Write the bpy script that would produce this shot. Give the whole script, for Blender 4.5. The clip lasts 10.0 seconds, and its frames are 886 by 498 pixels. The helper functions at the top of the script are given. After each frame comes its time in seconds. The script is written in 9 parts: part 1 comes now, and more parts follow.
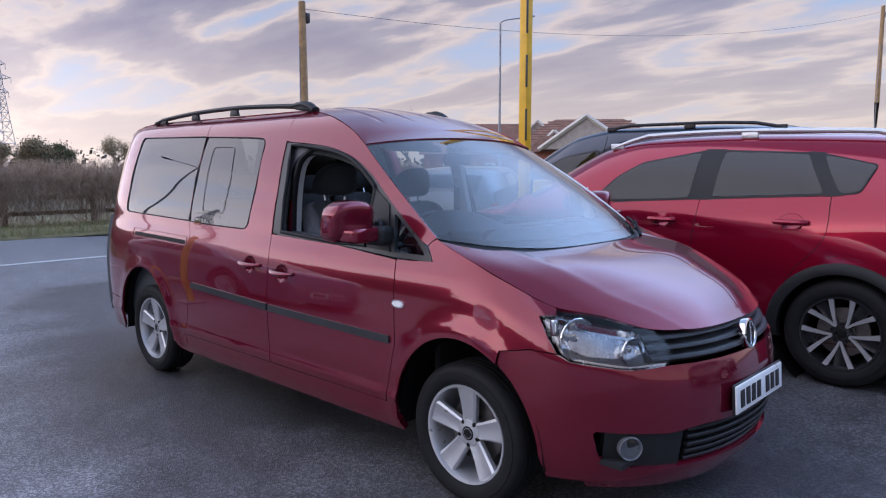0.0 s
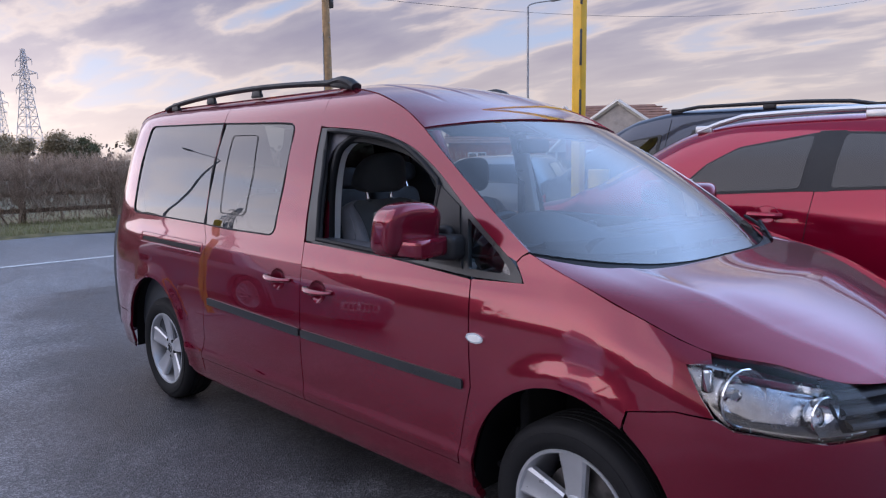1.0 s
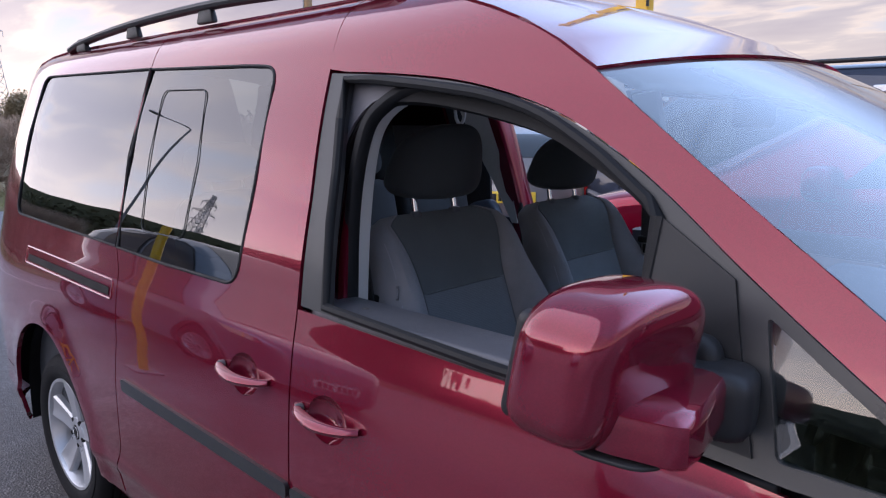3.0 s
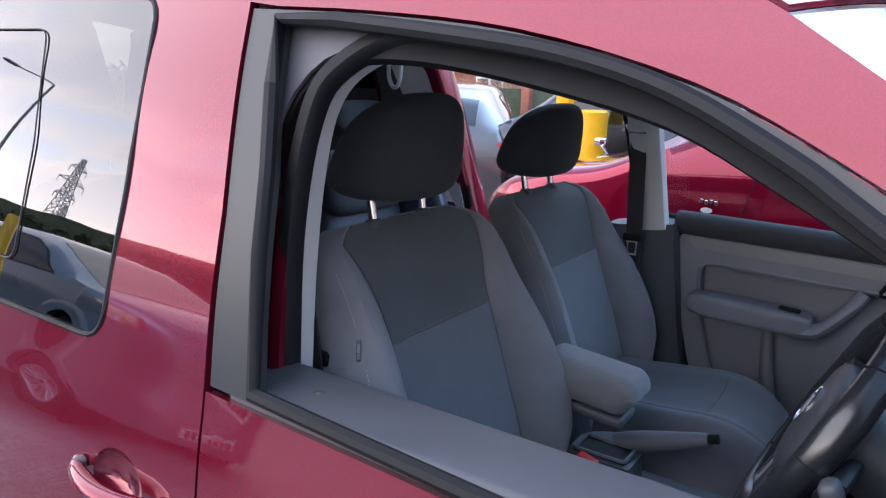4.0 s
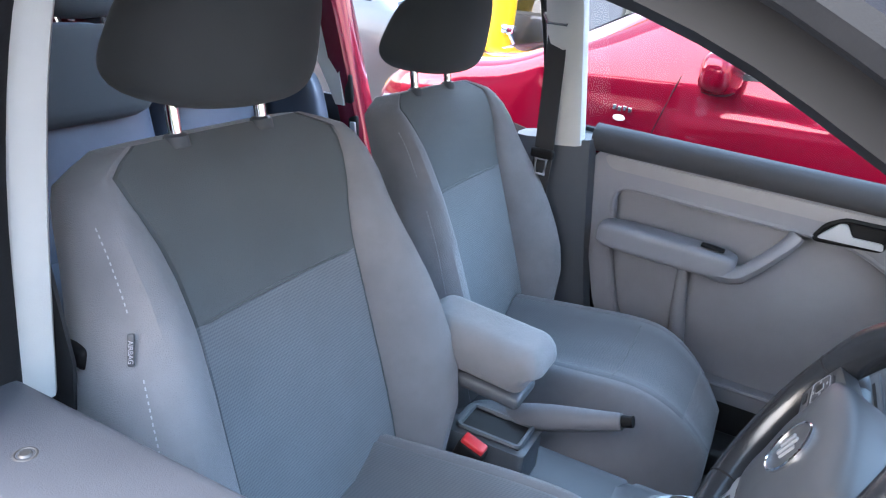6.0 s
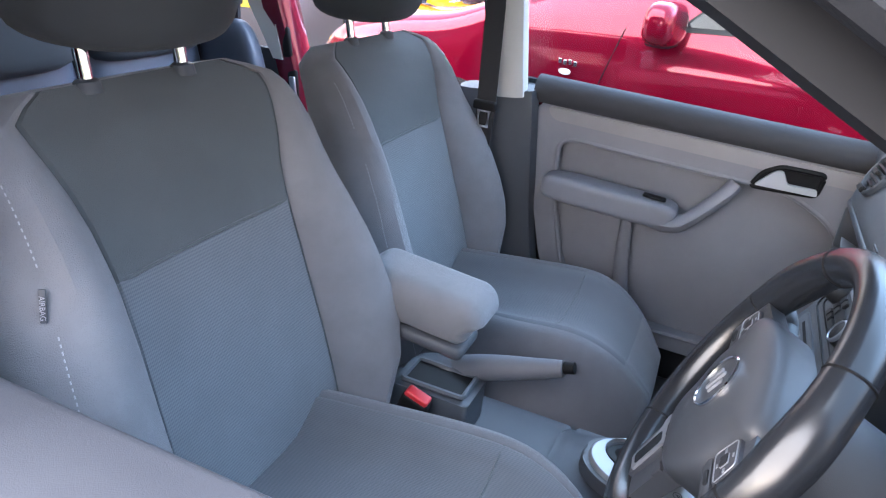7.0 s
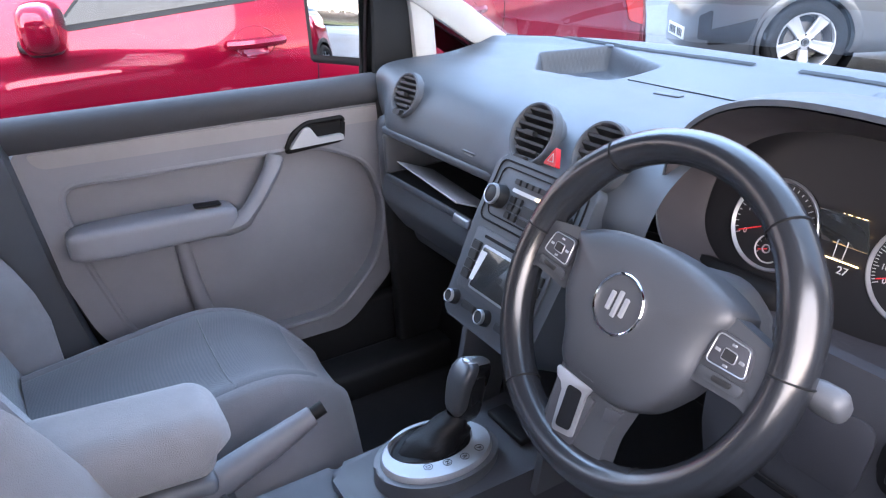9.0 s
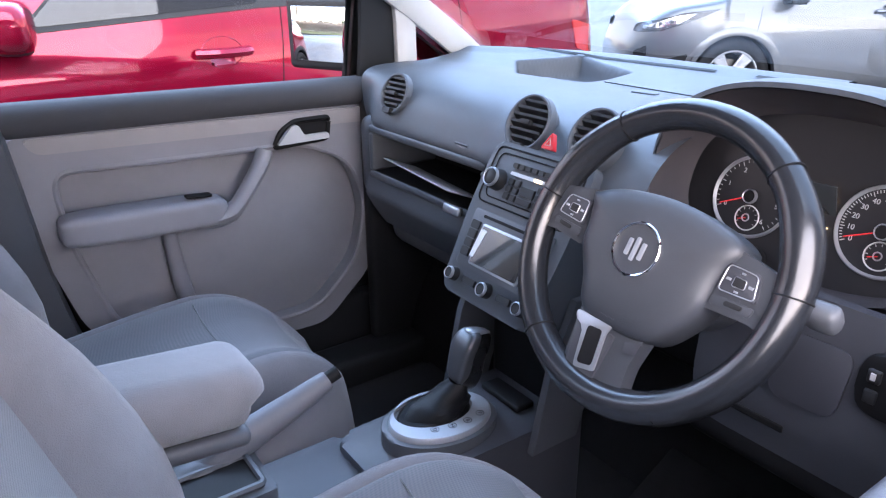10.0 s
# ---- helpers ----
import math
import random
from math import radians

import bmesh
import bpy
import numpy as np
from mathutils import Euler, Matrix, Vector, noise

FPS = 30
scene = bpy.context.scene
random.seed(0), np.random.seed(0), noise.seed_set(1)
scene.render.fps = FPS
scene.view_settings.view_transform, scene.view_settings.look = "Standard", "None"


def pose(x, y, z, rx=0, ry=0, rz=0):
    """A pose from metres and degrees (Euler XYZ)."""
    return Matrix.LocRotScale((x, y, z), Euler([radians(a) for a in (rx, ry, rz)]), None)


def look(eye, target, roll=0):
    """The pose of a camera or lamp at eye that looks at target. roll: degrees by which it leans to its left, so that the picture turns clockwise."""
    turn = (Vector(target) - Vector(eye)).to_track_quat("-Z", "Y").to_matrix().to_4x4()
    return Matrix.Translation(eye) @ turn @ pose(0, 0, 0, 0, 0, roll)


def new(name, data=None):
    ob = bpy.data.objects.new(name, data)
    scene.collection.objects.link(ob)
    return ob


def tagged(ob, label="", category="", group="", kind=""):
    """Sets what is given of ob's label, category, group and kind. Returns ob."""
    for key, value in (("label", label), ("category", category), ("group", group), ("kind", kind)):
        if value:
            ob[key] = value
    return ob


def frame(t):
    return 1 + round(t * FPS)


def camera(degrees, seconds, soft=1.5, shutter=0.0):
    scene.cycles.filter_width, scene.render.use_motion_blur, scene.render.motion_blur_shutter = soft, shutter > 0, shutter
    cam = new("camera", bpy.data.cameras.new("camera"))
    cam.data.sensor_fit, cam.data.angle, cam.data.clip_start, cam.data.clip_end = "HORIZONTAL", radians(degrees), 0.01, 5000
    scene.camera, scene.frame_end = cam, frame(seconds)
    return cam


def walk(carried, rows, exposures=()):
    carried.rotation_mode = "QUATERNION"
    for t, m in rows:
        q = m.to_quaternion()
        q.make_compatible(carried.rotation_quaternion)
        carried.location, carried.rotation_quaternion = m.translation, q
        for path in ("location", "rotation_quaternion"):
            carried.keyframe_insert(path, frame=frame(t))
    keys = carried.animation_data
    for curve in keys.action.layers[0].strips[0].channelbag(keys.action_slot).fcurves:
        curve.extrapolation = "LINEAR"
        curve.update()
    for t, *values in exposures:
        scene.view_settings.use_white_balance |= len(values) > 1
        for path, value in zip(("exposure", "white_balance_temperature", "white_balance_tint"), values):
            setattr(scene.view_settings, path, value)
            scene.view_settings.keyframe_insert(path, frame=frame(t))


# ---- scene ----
cam = camera(63.7, 10.0, 1.2)
PATH = [
    (0, (1.988, -3.082, 1.483), (0.627, -1.636, 1.251), -0.0),
    (0.5, (1.601, -2.888, 1.484), (0.218, -1.464, 1.239), -0.3),
    (1, (1.262, -2.654, 1.483), (-0.142, -1.254, 1.222), -0.7),
    (1.5, (0.919, -2.365, 1.516), (-0.512, -0.995, 1.243), -0.9),
    (2, (0.498, -2.157, 1.51), (-0.938, -0.798, 1.211), -0.7),
    (2.5, (0.164, -1.915, 1.501), (-1.257, -0.546, 1.176), -0.7),
    (3.8, (-0.609, -1.474, 1.529), (-1.762, 0.101, 1.095), 0.9),
    (4, (-0.673, -1.399, 1.524), (-1.773, 0.205, 1.06), 1.3),
    (4.5, (-0.784, -1.172, 1.528), (-1.763, 0.482, 0.975), 2.9),
    (5, (-0.831, -1.084, 1.523), (-1.721, 0.591, 0.887), 4.5),
    (5.5, (-0.849, -1.051, 1.512), (-1.668, 0.633, 0.809), 5.9),
    (7, (-0.82, -1.012, 1.479), (-1.468, 0.685, 0.644), 6.6),
    (7.5, (-0.985, -0.992, 1.471), (-1.255, 0.803, 0.633), 2.9),
    (8, (-1.142, -0.917, 1.466), (-0.944, 0.887, 0.625), -1.7),
    (8.5, (-1.161, -0.785, 1.445), (-0.552, 0.924, 0.603), -3.6),
    (9, (-1.214, -0.803, 1.441), (-0.323, 0.788, 0.619), -3.1),
    (9.5, (-1.324, -0.823, 1.42), (-0.305, 0.711, 0.64), -1.7),
    (10, (-1.37, -0.831, 1.395), (-0.3, 0.685, 0.649), -0.5),
]
EXPOSURES = ((0.0, 1.50, 5900, 12), (2.5, 1.66, 6000, 13), (4.0, 2.75, 6200, 8), (4.5, 3.60, 6250, 4), (5.5, 4.45, 6400, 2), (7.0, 4.32, 6600, 6), (8.0, 4.38, 6650, 10), (9.0, 4.52, 6600, 11), (10.0, 4.46, 6550, 13))
walk(cam, [(t, look(e, g, r)) for t, e, g, r in PATH], EXPOSURES)

# ---- sky and light ----
def build_world():
    w = bpy.data.worlds.new("sky")
    scene.world = w
    w.use_nodes = True
    nt = w.node_tree
    nt.nodes.clear()
    N = nt.nodes.new
    L = nt.links.new
    out = N("ShaderNodeOutputWorld")
    bg = N("ShaderNodeBackground")
    sky = N("ShaderNodeTexSky")
    sky.sky_type = 'NISHITA'
    sky.sun_disc = False
    sky.sun_elevation = radians(10)
    sky.sun_rotation = radians(SUN_TURN)
    sky.dust_density = 1.0
    tc = N("ShaderNodeTexCoord")
    sep = N("ShaderNodeSeparateXYZ")
    L(tc.outputs["Generated"], sep.inputs[0])
    # flat cloud layer: direction divided by height
    addz = N("ShaderNodeMath"); addz.operation = 'ADD'; addz.inputs[1].default_value = 0.16
    mx = N("ShaderNodeMath"); mx.operation = 'MAXIMUM'; mx.inputs[1].default_value = 0.02
    L(sep.outputs[2], mx.inputs[0])
    L(mx.outputs[0], addz.inputs[0])
    dv = N("ShaderNodeVectorMath"); dv.operation = 'DIVIDE'
    cmb = N("ShaderNodeCombineXYZ")
    for k in range(3):
        L(addz.outputs[0], cmb.inputs[k])
    L(tc.outputs["Generated"], dv.inputs[0])
    L(cmb.outputs[0], dv.inputs[1])
    mp = N("ShaderNodeMapping")
    mp.inputs["Rotation"].default_value = (0, 0, radians(-38))
    mp.inputs["Scale"].default_value = (0.62, 1.30, 1)
    L(dv.outputs[0], mp.inputs[0])
    n1 = N("ShaderNodeTexNoise")
    n1.inputs["Scale"].default_value = 1.7
    n1.inputs["Detail"].default_value = 6
    n1.inputs["Roughness"].default_value = 0.50
    n1.inputs["Distortion"].default_value = 0.15
    L(mp.outputs[0], n1.inputs["Vector"])
    # cloud colour: grey lavender bellies, cream lit rims, blue gaps
    cr = N("ShaderNodeValToRGB")
    e = cr.color_ramp.elements
    e[0].position, e[0].color = 0.34, (0.29, 0.36, 0.50, 1)
    e[1].position, e[1].color = 0.64, (0.21, 0.185, 0.25, 1)
    for pos, col in ((0.41, (0.38, 0.365, 0.42, 1)), (0.46, (0.53, 0.43, 0.39, 1)), (0.525, (0.29, 0.255, 0.295, 1))):
        q = e.new(pos); q.color = col
    L(n1.outputs[0], cr.inputs[0])
    # clearer, bluer sky overhead
    low = N("ShaderNodeMath"); low.operation = 'SUBTRACT'
    zr = N("ShaderNodeMapRange")
    zr.inputs[1].default_value, zr.inputs[2].default_value = 0.27, 0.50
    zr.inputs[3].default_value, zr.inputs[4].default_value = 0.0, 0.88
    L(sep.outputs[2], low.inputs[0])
    L(low.outputs[0], zr.inputs[0])
    zen = N("ShaderNodeMixRGB")
    dot2 = N("ShaderNodeVectorMath"); dot2.operation = 'DOT_PRODUCT'
    dot2.inputs[1].default_value = (0.5, 0.87, 0.0)
    L(tc.outputs["Generated"], dot2.inputs[0])
    clear = N("ShaderNodeMapRange")
    clear.inputs[1].default_value, clear.inputs[2].default_value = 0.2, 0.95
    clear.inputs[3].default_value, clear.inputs[4].default_value = 0.32, 1.80
    L(dot2.outputs["Value"], clear.inputs[0])
    blue = N("ShaderNodeVectorMath"); blue.operation = 'SCALE'
    blue.inputs[0].default_value = (0.86, 1.17, 1.80)
    L(clear.outputs[0], blue.inputs["Scale"])
    L(blue.outputs[0], zen.inputs[2])
    L(zr.outputs[0], zen.inputs[0])
    L(cr.outputs[0], zen.inputs[1])
    # warm glow low over the horizon
    hz = N("ShaderNodeMapRange")
    hz.inputs[1].default_value, hz.inputs[2].default_value = 0.0, 0.20
    hz.inputs[3].default_value, hz.inputs[4].default_value = 0.85, 0.0
    L(sep.outputs[2], hz.inputs[0])
    mix = N("ShaderNodeMixRGB")
    hm_ = N("ShaderNodeMixRGB")
    hm_.inputs[1].default_value = (0.58, 0.465, 0.40, 1)
    hm_.inputs[2].default_value = (0.98, 0.77, 0.62, 1)
    L(hz.outputs[0], mix.inputs[0])
    L(zen.outputs[0], mix.inputs[1])
    # towards the sun the low sky turns yellow and brighter
    dot = N("ShaderNodeVectorMath"); dot.operation = 'DOT_PRODUCT'
    dot.inputs[1].default_value = (-0.64, -0.77, 0.0)
    L(tc.outputs["Generated"], dot.inputs[0])
    sm = N("ShaderNodeMapRange")
    sm.inputs[1].default_value, sm.inputs[2].default_value = 0.1, 1.0
    sm.inputs[3].default_value, sm.inputs[4].default_value = 0.66, 1.18
    L(dot.outputs["Value"], sm.inputs[0])
    sm2 = N("ShaderNodeMapRange")
    sm2.inputs[1].default_value, sm2.inputs[2].default_value = 0.0, 0.9
    L(dot.outputs["Value"], sm2.inputs[0])
    L(sm2.outputs[0], hm_.inputs[0])
    # on the sun's side the cloud bank stands higher
    bank = N("ShaderNodeMath"); bank.operation = 'MULTIPLY'; bank.inputs[1].default_value = 0.34
    L(sm2.outputs[0], bank.inputs[0])
    L(bank.outputs[0], low.inputs[1])
    L(hm_.outputs[0], mix.inputs[2])
    # heavy grey cloud above the glow
    hv = N("ShaderNodeMapRange")
    hv.inputs[1].default_value, hv.inputs[2].default_value = 0.12, 0.38
    hv.inputs[3].default_value, hv.inputs[4].default_value = 0.0, 0.80
    L(sep.outputs[2], hv.inputs[0])
    hm2 = N("ShaderNodeMath"); hm2.operation = 'MULTIPLY'
    L(hv.outputs[0], hm2.inputs[0]); L(sm2.outputs[0], hm2.inputs[1])
    inv = N("ShaderNodeMath"); inv.operation = 'SUBTRACT'; inv.inputs[0].default_value = 1.0
    L(hm2.outputs[0], inv.inputs[1])
    lev = N("ShaderNodeMath"); lev.operation = 'MULTIPLY'
    L(sm.outputs[0], lev.inputs[0]); L(inv.outputs[0], lev.inputs[1])
    sc = N("ShaderNodeVectorMath"); sc.operation = 'SCALE'
    L(mix.outputs[0], sc.inputs[0])
    L(lev.outputs[0], sc.inputs["Scale"])
    # a share of clear sky light above the cloud
    sk = N("ShaderNodeVectorMath"); sk.operation = 'SCALE'
    sk.inputs["Scale"].default_value = 0.006
    L(sky.outputs[0], sk.inputs[0])
    ad = N("ShaderNodeVectorMath"); ad.operation = 'ADD'
    L(sc.outputs[0], ad.inputs[0])
    L(sk.outputs[0], ad.inputs[1])
    L(ad.outputs[0], bg.inputs[0])
    bg.inputs[1].default_value = SKY_LEVEL
    L(bg.outputs[0], out.inputs[0])


SUN_TURN = 200            # degrees, the sky's own sun heading
SUN_DIR = (-0.64, -0.77)  # low sun behind the camera
SKY_LEVEL = 0.72
build_world()
sun = new("sun", bpy.data.lights.new("sun", 'SUN'))
sun.data.energy = 0.92
sun.data.angle = radians(100)
sun.data.color = (0.97, 0.92, 1.0)
sun.matrix_world = look((SUN_DIR[0] * 50, SUN_DIR[1] * 50, 20), (0, 0, 0))

# ---- materials ----
def mat(name, col, rough=0.5, metal=0.0, var=0.12, vscale=6.0, bump=0.0, bscale=150.0, coat=0.0, spec=0.5,
        col2=None, rvar=0.08, emit=0.0, sheen=0.0, flake=0.0):
    m = bpy.data.materials.new(name)
    m.use_nodes = True
    nt = m.node_tree
    N, L = nt.nodes.new, nt.links.new
    b = nt.nodes["Principled BSDF"]
    tc = N("ShaderNodeTexCoord")
    n1 = N("ShaderNodeTexNoise")
    n1.inputs["Scale"].default_value = vscale
    n1.inputs["Detail"].default_value = 6
    n1.inputs["Roughness"].default_value = 0.62
    L(tc.outputs["Object"], n1.inputs["Vector"])
    mr = N("ShaderNodeMapRange")
    mr.inputs[1].default_value, mr.inputs[2].default_value = 0.3, 0.7
    L(n1.outputs[0], mr.inputs[0])
    mx = N("ShaderNodeMixRGB")
    c2 = col2 or [min(1, c * (1 + var)) for c in col]
    mx.inputs[1].default_value = (*[c * (1 - var) for c in col], 1)
    mx.inputs[2].default_value = (*c2, 1)
    L(mr.outputs[0], mx.inputs[0])
    L(mx.outputs[0], b.inputs["Base Color"])
    rr = N("ShaderNodeMapRange")
    rr.inputs[1].default_value, rr.inputs[2].default_value = 0.3, 0.7
    rr.inputs[3].default_value, rr.inputs[4].default_value = max(0.0, rough - rvar), min(1, rough + rvar)
    L(n1.outputs[0], rr.inputs[0])
    L(rr.outputs[0], b.inputs["Roughness"])
    b.inputs["Metallic"].default_value = metal
    b.inputs["Coat Weight"].default_value = coat
    b.inputs["Coat Roughness"].default_value = 0.02
    b.inputs["Specular IOR Level"].default_value = spec
    if sheen:
        b.inputs["Sheen Weight"].default_value = sheen
    if bump:
        n2 = N("ShaderNodeTexNoise")
        n2.inputs["Scale"].default_value = bscale
        n2.inputs["Detail"].default_value = 3
        L(tc.outputs["Object"], n2.inputs["Vector"])
        bp = N("ShaderNodeBump")
        bp.inputs["Strength"].default_value = bump
        bp.inputs["Distance"].default_value = 0.002
        L(n2.outputs[0], bp.inputs["Height"])
        L(bp.outputs[0], b.inputs["Normal"])
    if emit:
        b.inputs["Emission Color"].default_value = (*col, 1)
        b.inputs["Emission Strength"].default_value = emit
    return m


def glass(name, tint, ior=1.5, rough=0.0, gain=1.0):
    """A thin pane: clear or tinted, with mirror gloss by Fresnel."""
    m = bpy.data.materials.new(name)
    m.use_nodes = True
    nt = m.node_tree
    N, L = nt.nodes.new, nt.links.new
    nt.nodes.remove(nt.nodes["Principled BSDF"])
    out = nt.nodes["Material Output"]
    tr = N("ShaderNodeBsdfTransparent")
    tr.inputs[0].default_value = (*tint, 1)
    gl = N("ShaderNodeBsdfGlossy")
    gl.inputs["Roughness"].default_value = rough
    fr = N("ShaderNodeLayerWeight")
    fr.inputs[0].default_value = 0.5
    pw = N("ShaderNodeMath")
    pw.operation = 'POWER'
    pw.inputs[1].default_value = 4.5
    L(fr.outputs["Facing"], pw.inputs[0])
    f0 = ((ior - 1) / (ior + 1)) ** 2 * gain
    ga = N("ShaderNodeMath")
    ga.operation = 'MULTIPLY_ADD'
    ga.use_clamp = True
    ga.inputs[1].default_value = 0.85
    ga.inputs[2].default_value = f0
    L(pw.outputs[0], ga.inputs[0])
    mx = N("ShaderNodeMixShader")
    L(ga.outputs[0], mx.inputs[0])
    L(tr.outputs[0], mx.inputs[1])
    L(gl.outputs[0], mx.inputs[2])
    L(mx.outputs[0], out.inputs[0])
    return m


def paint(name, col, dark, ior=1.5, metal=.7, rough=.30):
    """Metallic lacquer: tinted flakes under a clear coat."""
    m = mat(name, col, rough=rough, metal=metal, var=0.03, vscale=3, coat=1.0, rvar=0.02)
    nt = m.node_tree
    b = nt.nodes["Principled BSDF"]
    b.inputs["Coat IOR"].default_value = ior
    b.inputs["Specular IOR Level"].default_value = 0.08   # the coat carries the gloss
    N, L = nt.nodes.new, nt.links.new
    tc = N("ShaderNodeTexCoord")
    v = N("ShaderNodeTexVoronoi")
    v.inputs["Scale"].default_value = 900
    L(tc.outputs["Object"], v.inputs["Vector"])
    mx = N("ShaderNodeMixRGB")
    mx.inputs[1].default_value = (*col, 1)
    mx.inputs[2].default_value = (*dark, 1)
    L(v.outputs["Color"], mx.inputs[0])
    L(mx.outputs[0], b.inputs["Base Color"])
    return m


RED = paint("maroon_paint", (0.215, 0.012, 0.034), (0.150, 0.008, 0.024), 1.53, .45, .14)
RED2 = paint("bright_red_paint", (0.32, 0.004, 0.033), (0.24, 0.003, 0.024), 1.50, .5, .14)
BLUE = paint("dark_blue_paint", (0.028, 0.034, 0.055), (0.018, 0.022, 0.038))
SILVER = paint("silver_paint", (0.19, 0.195, 0.205), (0.14, 0.144, 0.152), 1.42)
WHITE = mat("white_paint", (0.66, 0.67, 0.68), 0.3, var=0.03, coat=1.0)
GREYBLUE = paint("grey_blue_paint", (0.30, 0.35, 0.42), (0.22, 0.26, 0.32))
TRIM = mat("black_trim_plastic", (0.018, 0.019, 0.021), 0.48, var=0.2, vscale=9, bump=0.12, bscale=900, spec=0.35)
TRIMGREY = mat("weathered_black_trim", (0.026, 0.028, 0.030), 0.34, var=0.18, vscale=5, bump=0.06, bscale=700, spec=0.55)
RUBBER = mat("black_rubber", (0.010, 0.0108, 0.0125), 0.62, var=0.25, vscale=14, bump=0.15, bscale=400, spec=0.3)
TYRE = mat("tyre_rubber", (0.011, 0.011, 0.012), 0.72, var=0.35, vscale=11, bump=0.25, bscale=260, spec=0.25)
ALLOY = mat("silver_alloy", (0.56, 0.57, 0.59), 0.34, metal=0.6, var=0.06, vscale=12, coat=0.3)
DARKALLOY = mat("black_alloy", (0.035, 0.036, 0.04), 0.3, metal=0.5, coat=0.6)
STEEL = mat("dull_steel", (0.16, 0.15, 0.145), 0.5, metal=0.8, var=0.3, vscale=30)
CHROME = mat("chrome", (0.82, 0.83, 0.85), 0.07, metal=1.0, var=0.03, rvar=0.03)
REFLECTOR = mat("lamp_reflector", (0.78, 0.79, 0.80), 0.16, metal=1.0, var=0.10, vscale=60, rvar=0.06)
SEALBLACK = mat("matt_black_seal", (0.007, 0.0075, 0.009), 0.6, var=0.2, spec=0.25)
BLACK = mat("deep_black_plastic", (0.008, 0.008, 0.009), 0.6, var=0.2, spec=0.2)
CLEAR = glass("clear_glass", (0.70, 0.765, 0.775), 1.45)
SCREEN = glass("windscreen_glass", (0.50, 0.58, 0.62), 1.52, gain=4.5)
QUARTER = glass("quarter_glass", (0.50, 0.56, 0.57), 1.52, gain=2.5)
LENS = glass("lamp_lens", (0.86, 0.88, 0.90), 1.5)
PRIVACY = glass("privacy_glass", (0.10, 0.12, 0.125), 1.7, gain=2.1)
REDLENS = mat("red_lens", (0.55, 0.02, 0.02), 0.12, var=0.05, coat=1)
PLATE = mat("white_plate", (0.78, 0.79, 0.78), 0.35, var=0.03)
YPLATE = mat("yellow_plate", (0.80, 0.58, 0.06), 0.35, var=0.03)
INK = mat("black_ink", (0.012, 0.012, 0.014), 0.45, var=0.1)


# ---- mesh helpers ----
def part(name, bm, material, parent, label="", smooth=True, kind=""):
    me = bpy.data.meshes.new(name)
    bmesh.ops.recalc_face_normals(bm, faces=bm.faces)
    bm.to_mesh(me)
    bm.free()
    for mm in (material if isinstance(material, (list, tuple)) else [material]):
        me.materials.append(mm)
    if smooth:
        for p in me.polygons:
            p.use_smooth = True
        me.set_sharp_from_angle(angle=radians(38))
    ob = new(name, me)
    if parent is not None:
        ob.parent = parent
    if label or kind:
        tagged(ob, label=label, kind=kind)
    return ob


def thing(name, label, category, m=None, group="", kind=""):
    e = new(name)
    e.empty_display_size = 0.2
    if m is not None:
        e.matrix_basis = m
    return tagged(e, label, category, group, kind)


def spline(table):
    """Smooth curve through (x, y) pairs, by cubic Hermite with limited slopes."""
    xs = [p[0] for p in table]
    ys = [p[1] for p in table]
    n = len(xs)
    d = [(ys[i + 1] - ys[i]) / (xs[i + 1] - xs[i]) for i in range(n - 1)]
    t = [d[0]] + [0 if d[i - 1] * d[i] <= 0 else 2 * d[i - 1] * d[i] / (d[i - 1] + d[i]) for i in range(1, n - 1)] + [d[-1]]

    def f(x):
        if x <= xs[0]:
            return ys[0]
        if x >= xs[-1]:
            return ys[-1]
        i = 0
        while x > xs[i + 1]:
            i += 1
        h = xs[i + 1] - xs[i]
        s = (x - xs[i]) / h
        return ((2 * s ** 3 - 3 * s * s + 1) * ys[i] + (s ** 3 - 2 * s * s + s) * h * t[i]
                + (3 * s * s - 2 * s ** 3) * ys[i + 1] + (s ** 3 - s * s) * h * t[i + 1])
    return f


def round_poly(pts, r, n=5):
    """A polygon with its corners rounded by about r."""
    out = []
    k = len(pts)
    for i in range(k):
        p, a, b = (Vector(pts[j % k]) for j in (i, i - 1, i + 1))
        da, db = (a - p), (b - p)
        ra = min(r, da.length * 0.45)
        rb = min(r, db.length * 0.45)
        pa, pb = p + da.normalized() * ra, p + db.normalized() * rb
        for j in range(n + 1):
            s = j / n
            out.append(tuple(pa * (1 - s) ** 2 + p * 2 * s * (1 - s) + pb * s * s))
    return out


def smooth_line(pts, n=6):
    """Catmull-Rom through the points."""
    P = [Vector(p) for p in pts]
    P = [P[0] * 2 - P[1]] + P + [P[-1] * 2 - P[-2]]
    out = []
    for i in range(1, len(P) - 2):
        for j in range(n):
            s = j / n
            a, b, c, d = P[i - 1:i + 3]
            out.append(tuple(0.5 * (2 * b + (c - a) * s + (2 * a - 5 * b + 4 * c - d) * s * s + (3 * b - a - 3 * c + d) * s ** 3)))
    out.append(tuple(P[-2]))
    return out


def ellipse(cx, cz, rx, rz, a0=0, a1=360, n=40):
    return [(cx + rx * math.cos(radians(a0 + (a1 - a0) * i / n)), cz + rz * math.sin(radians(a0 + (a1 - a0) * i / n)))
            for i in range(n + (0 if a1 - a0 == 360 else 1))]


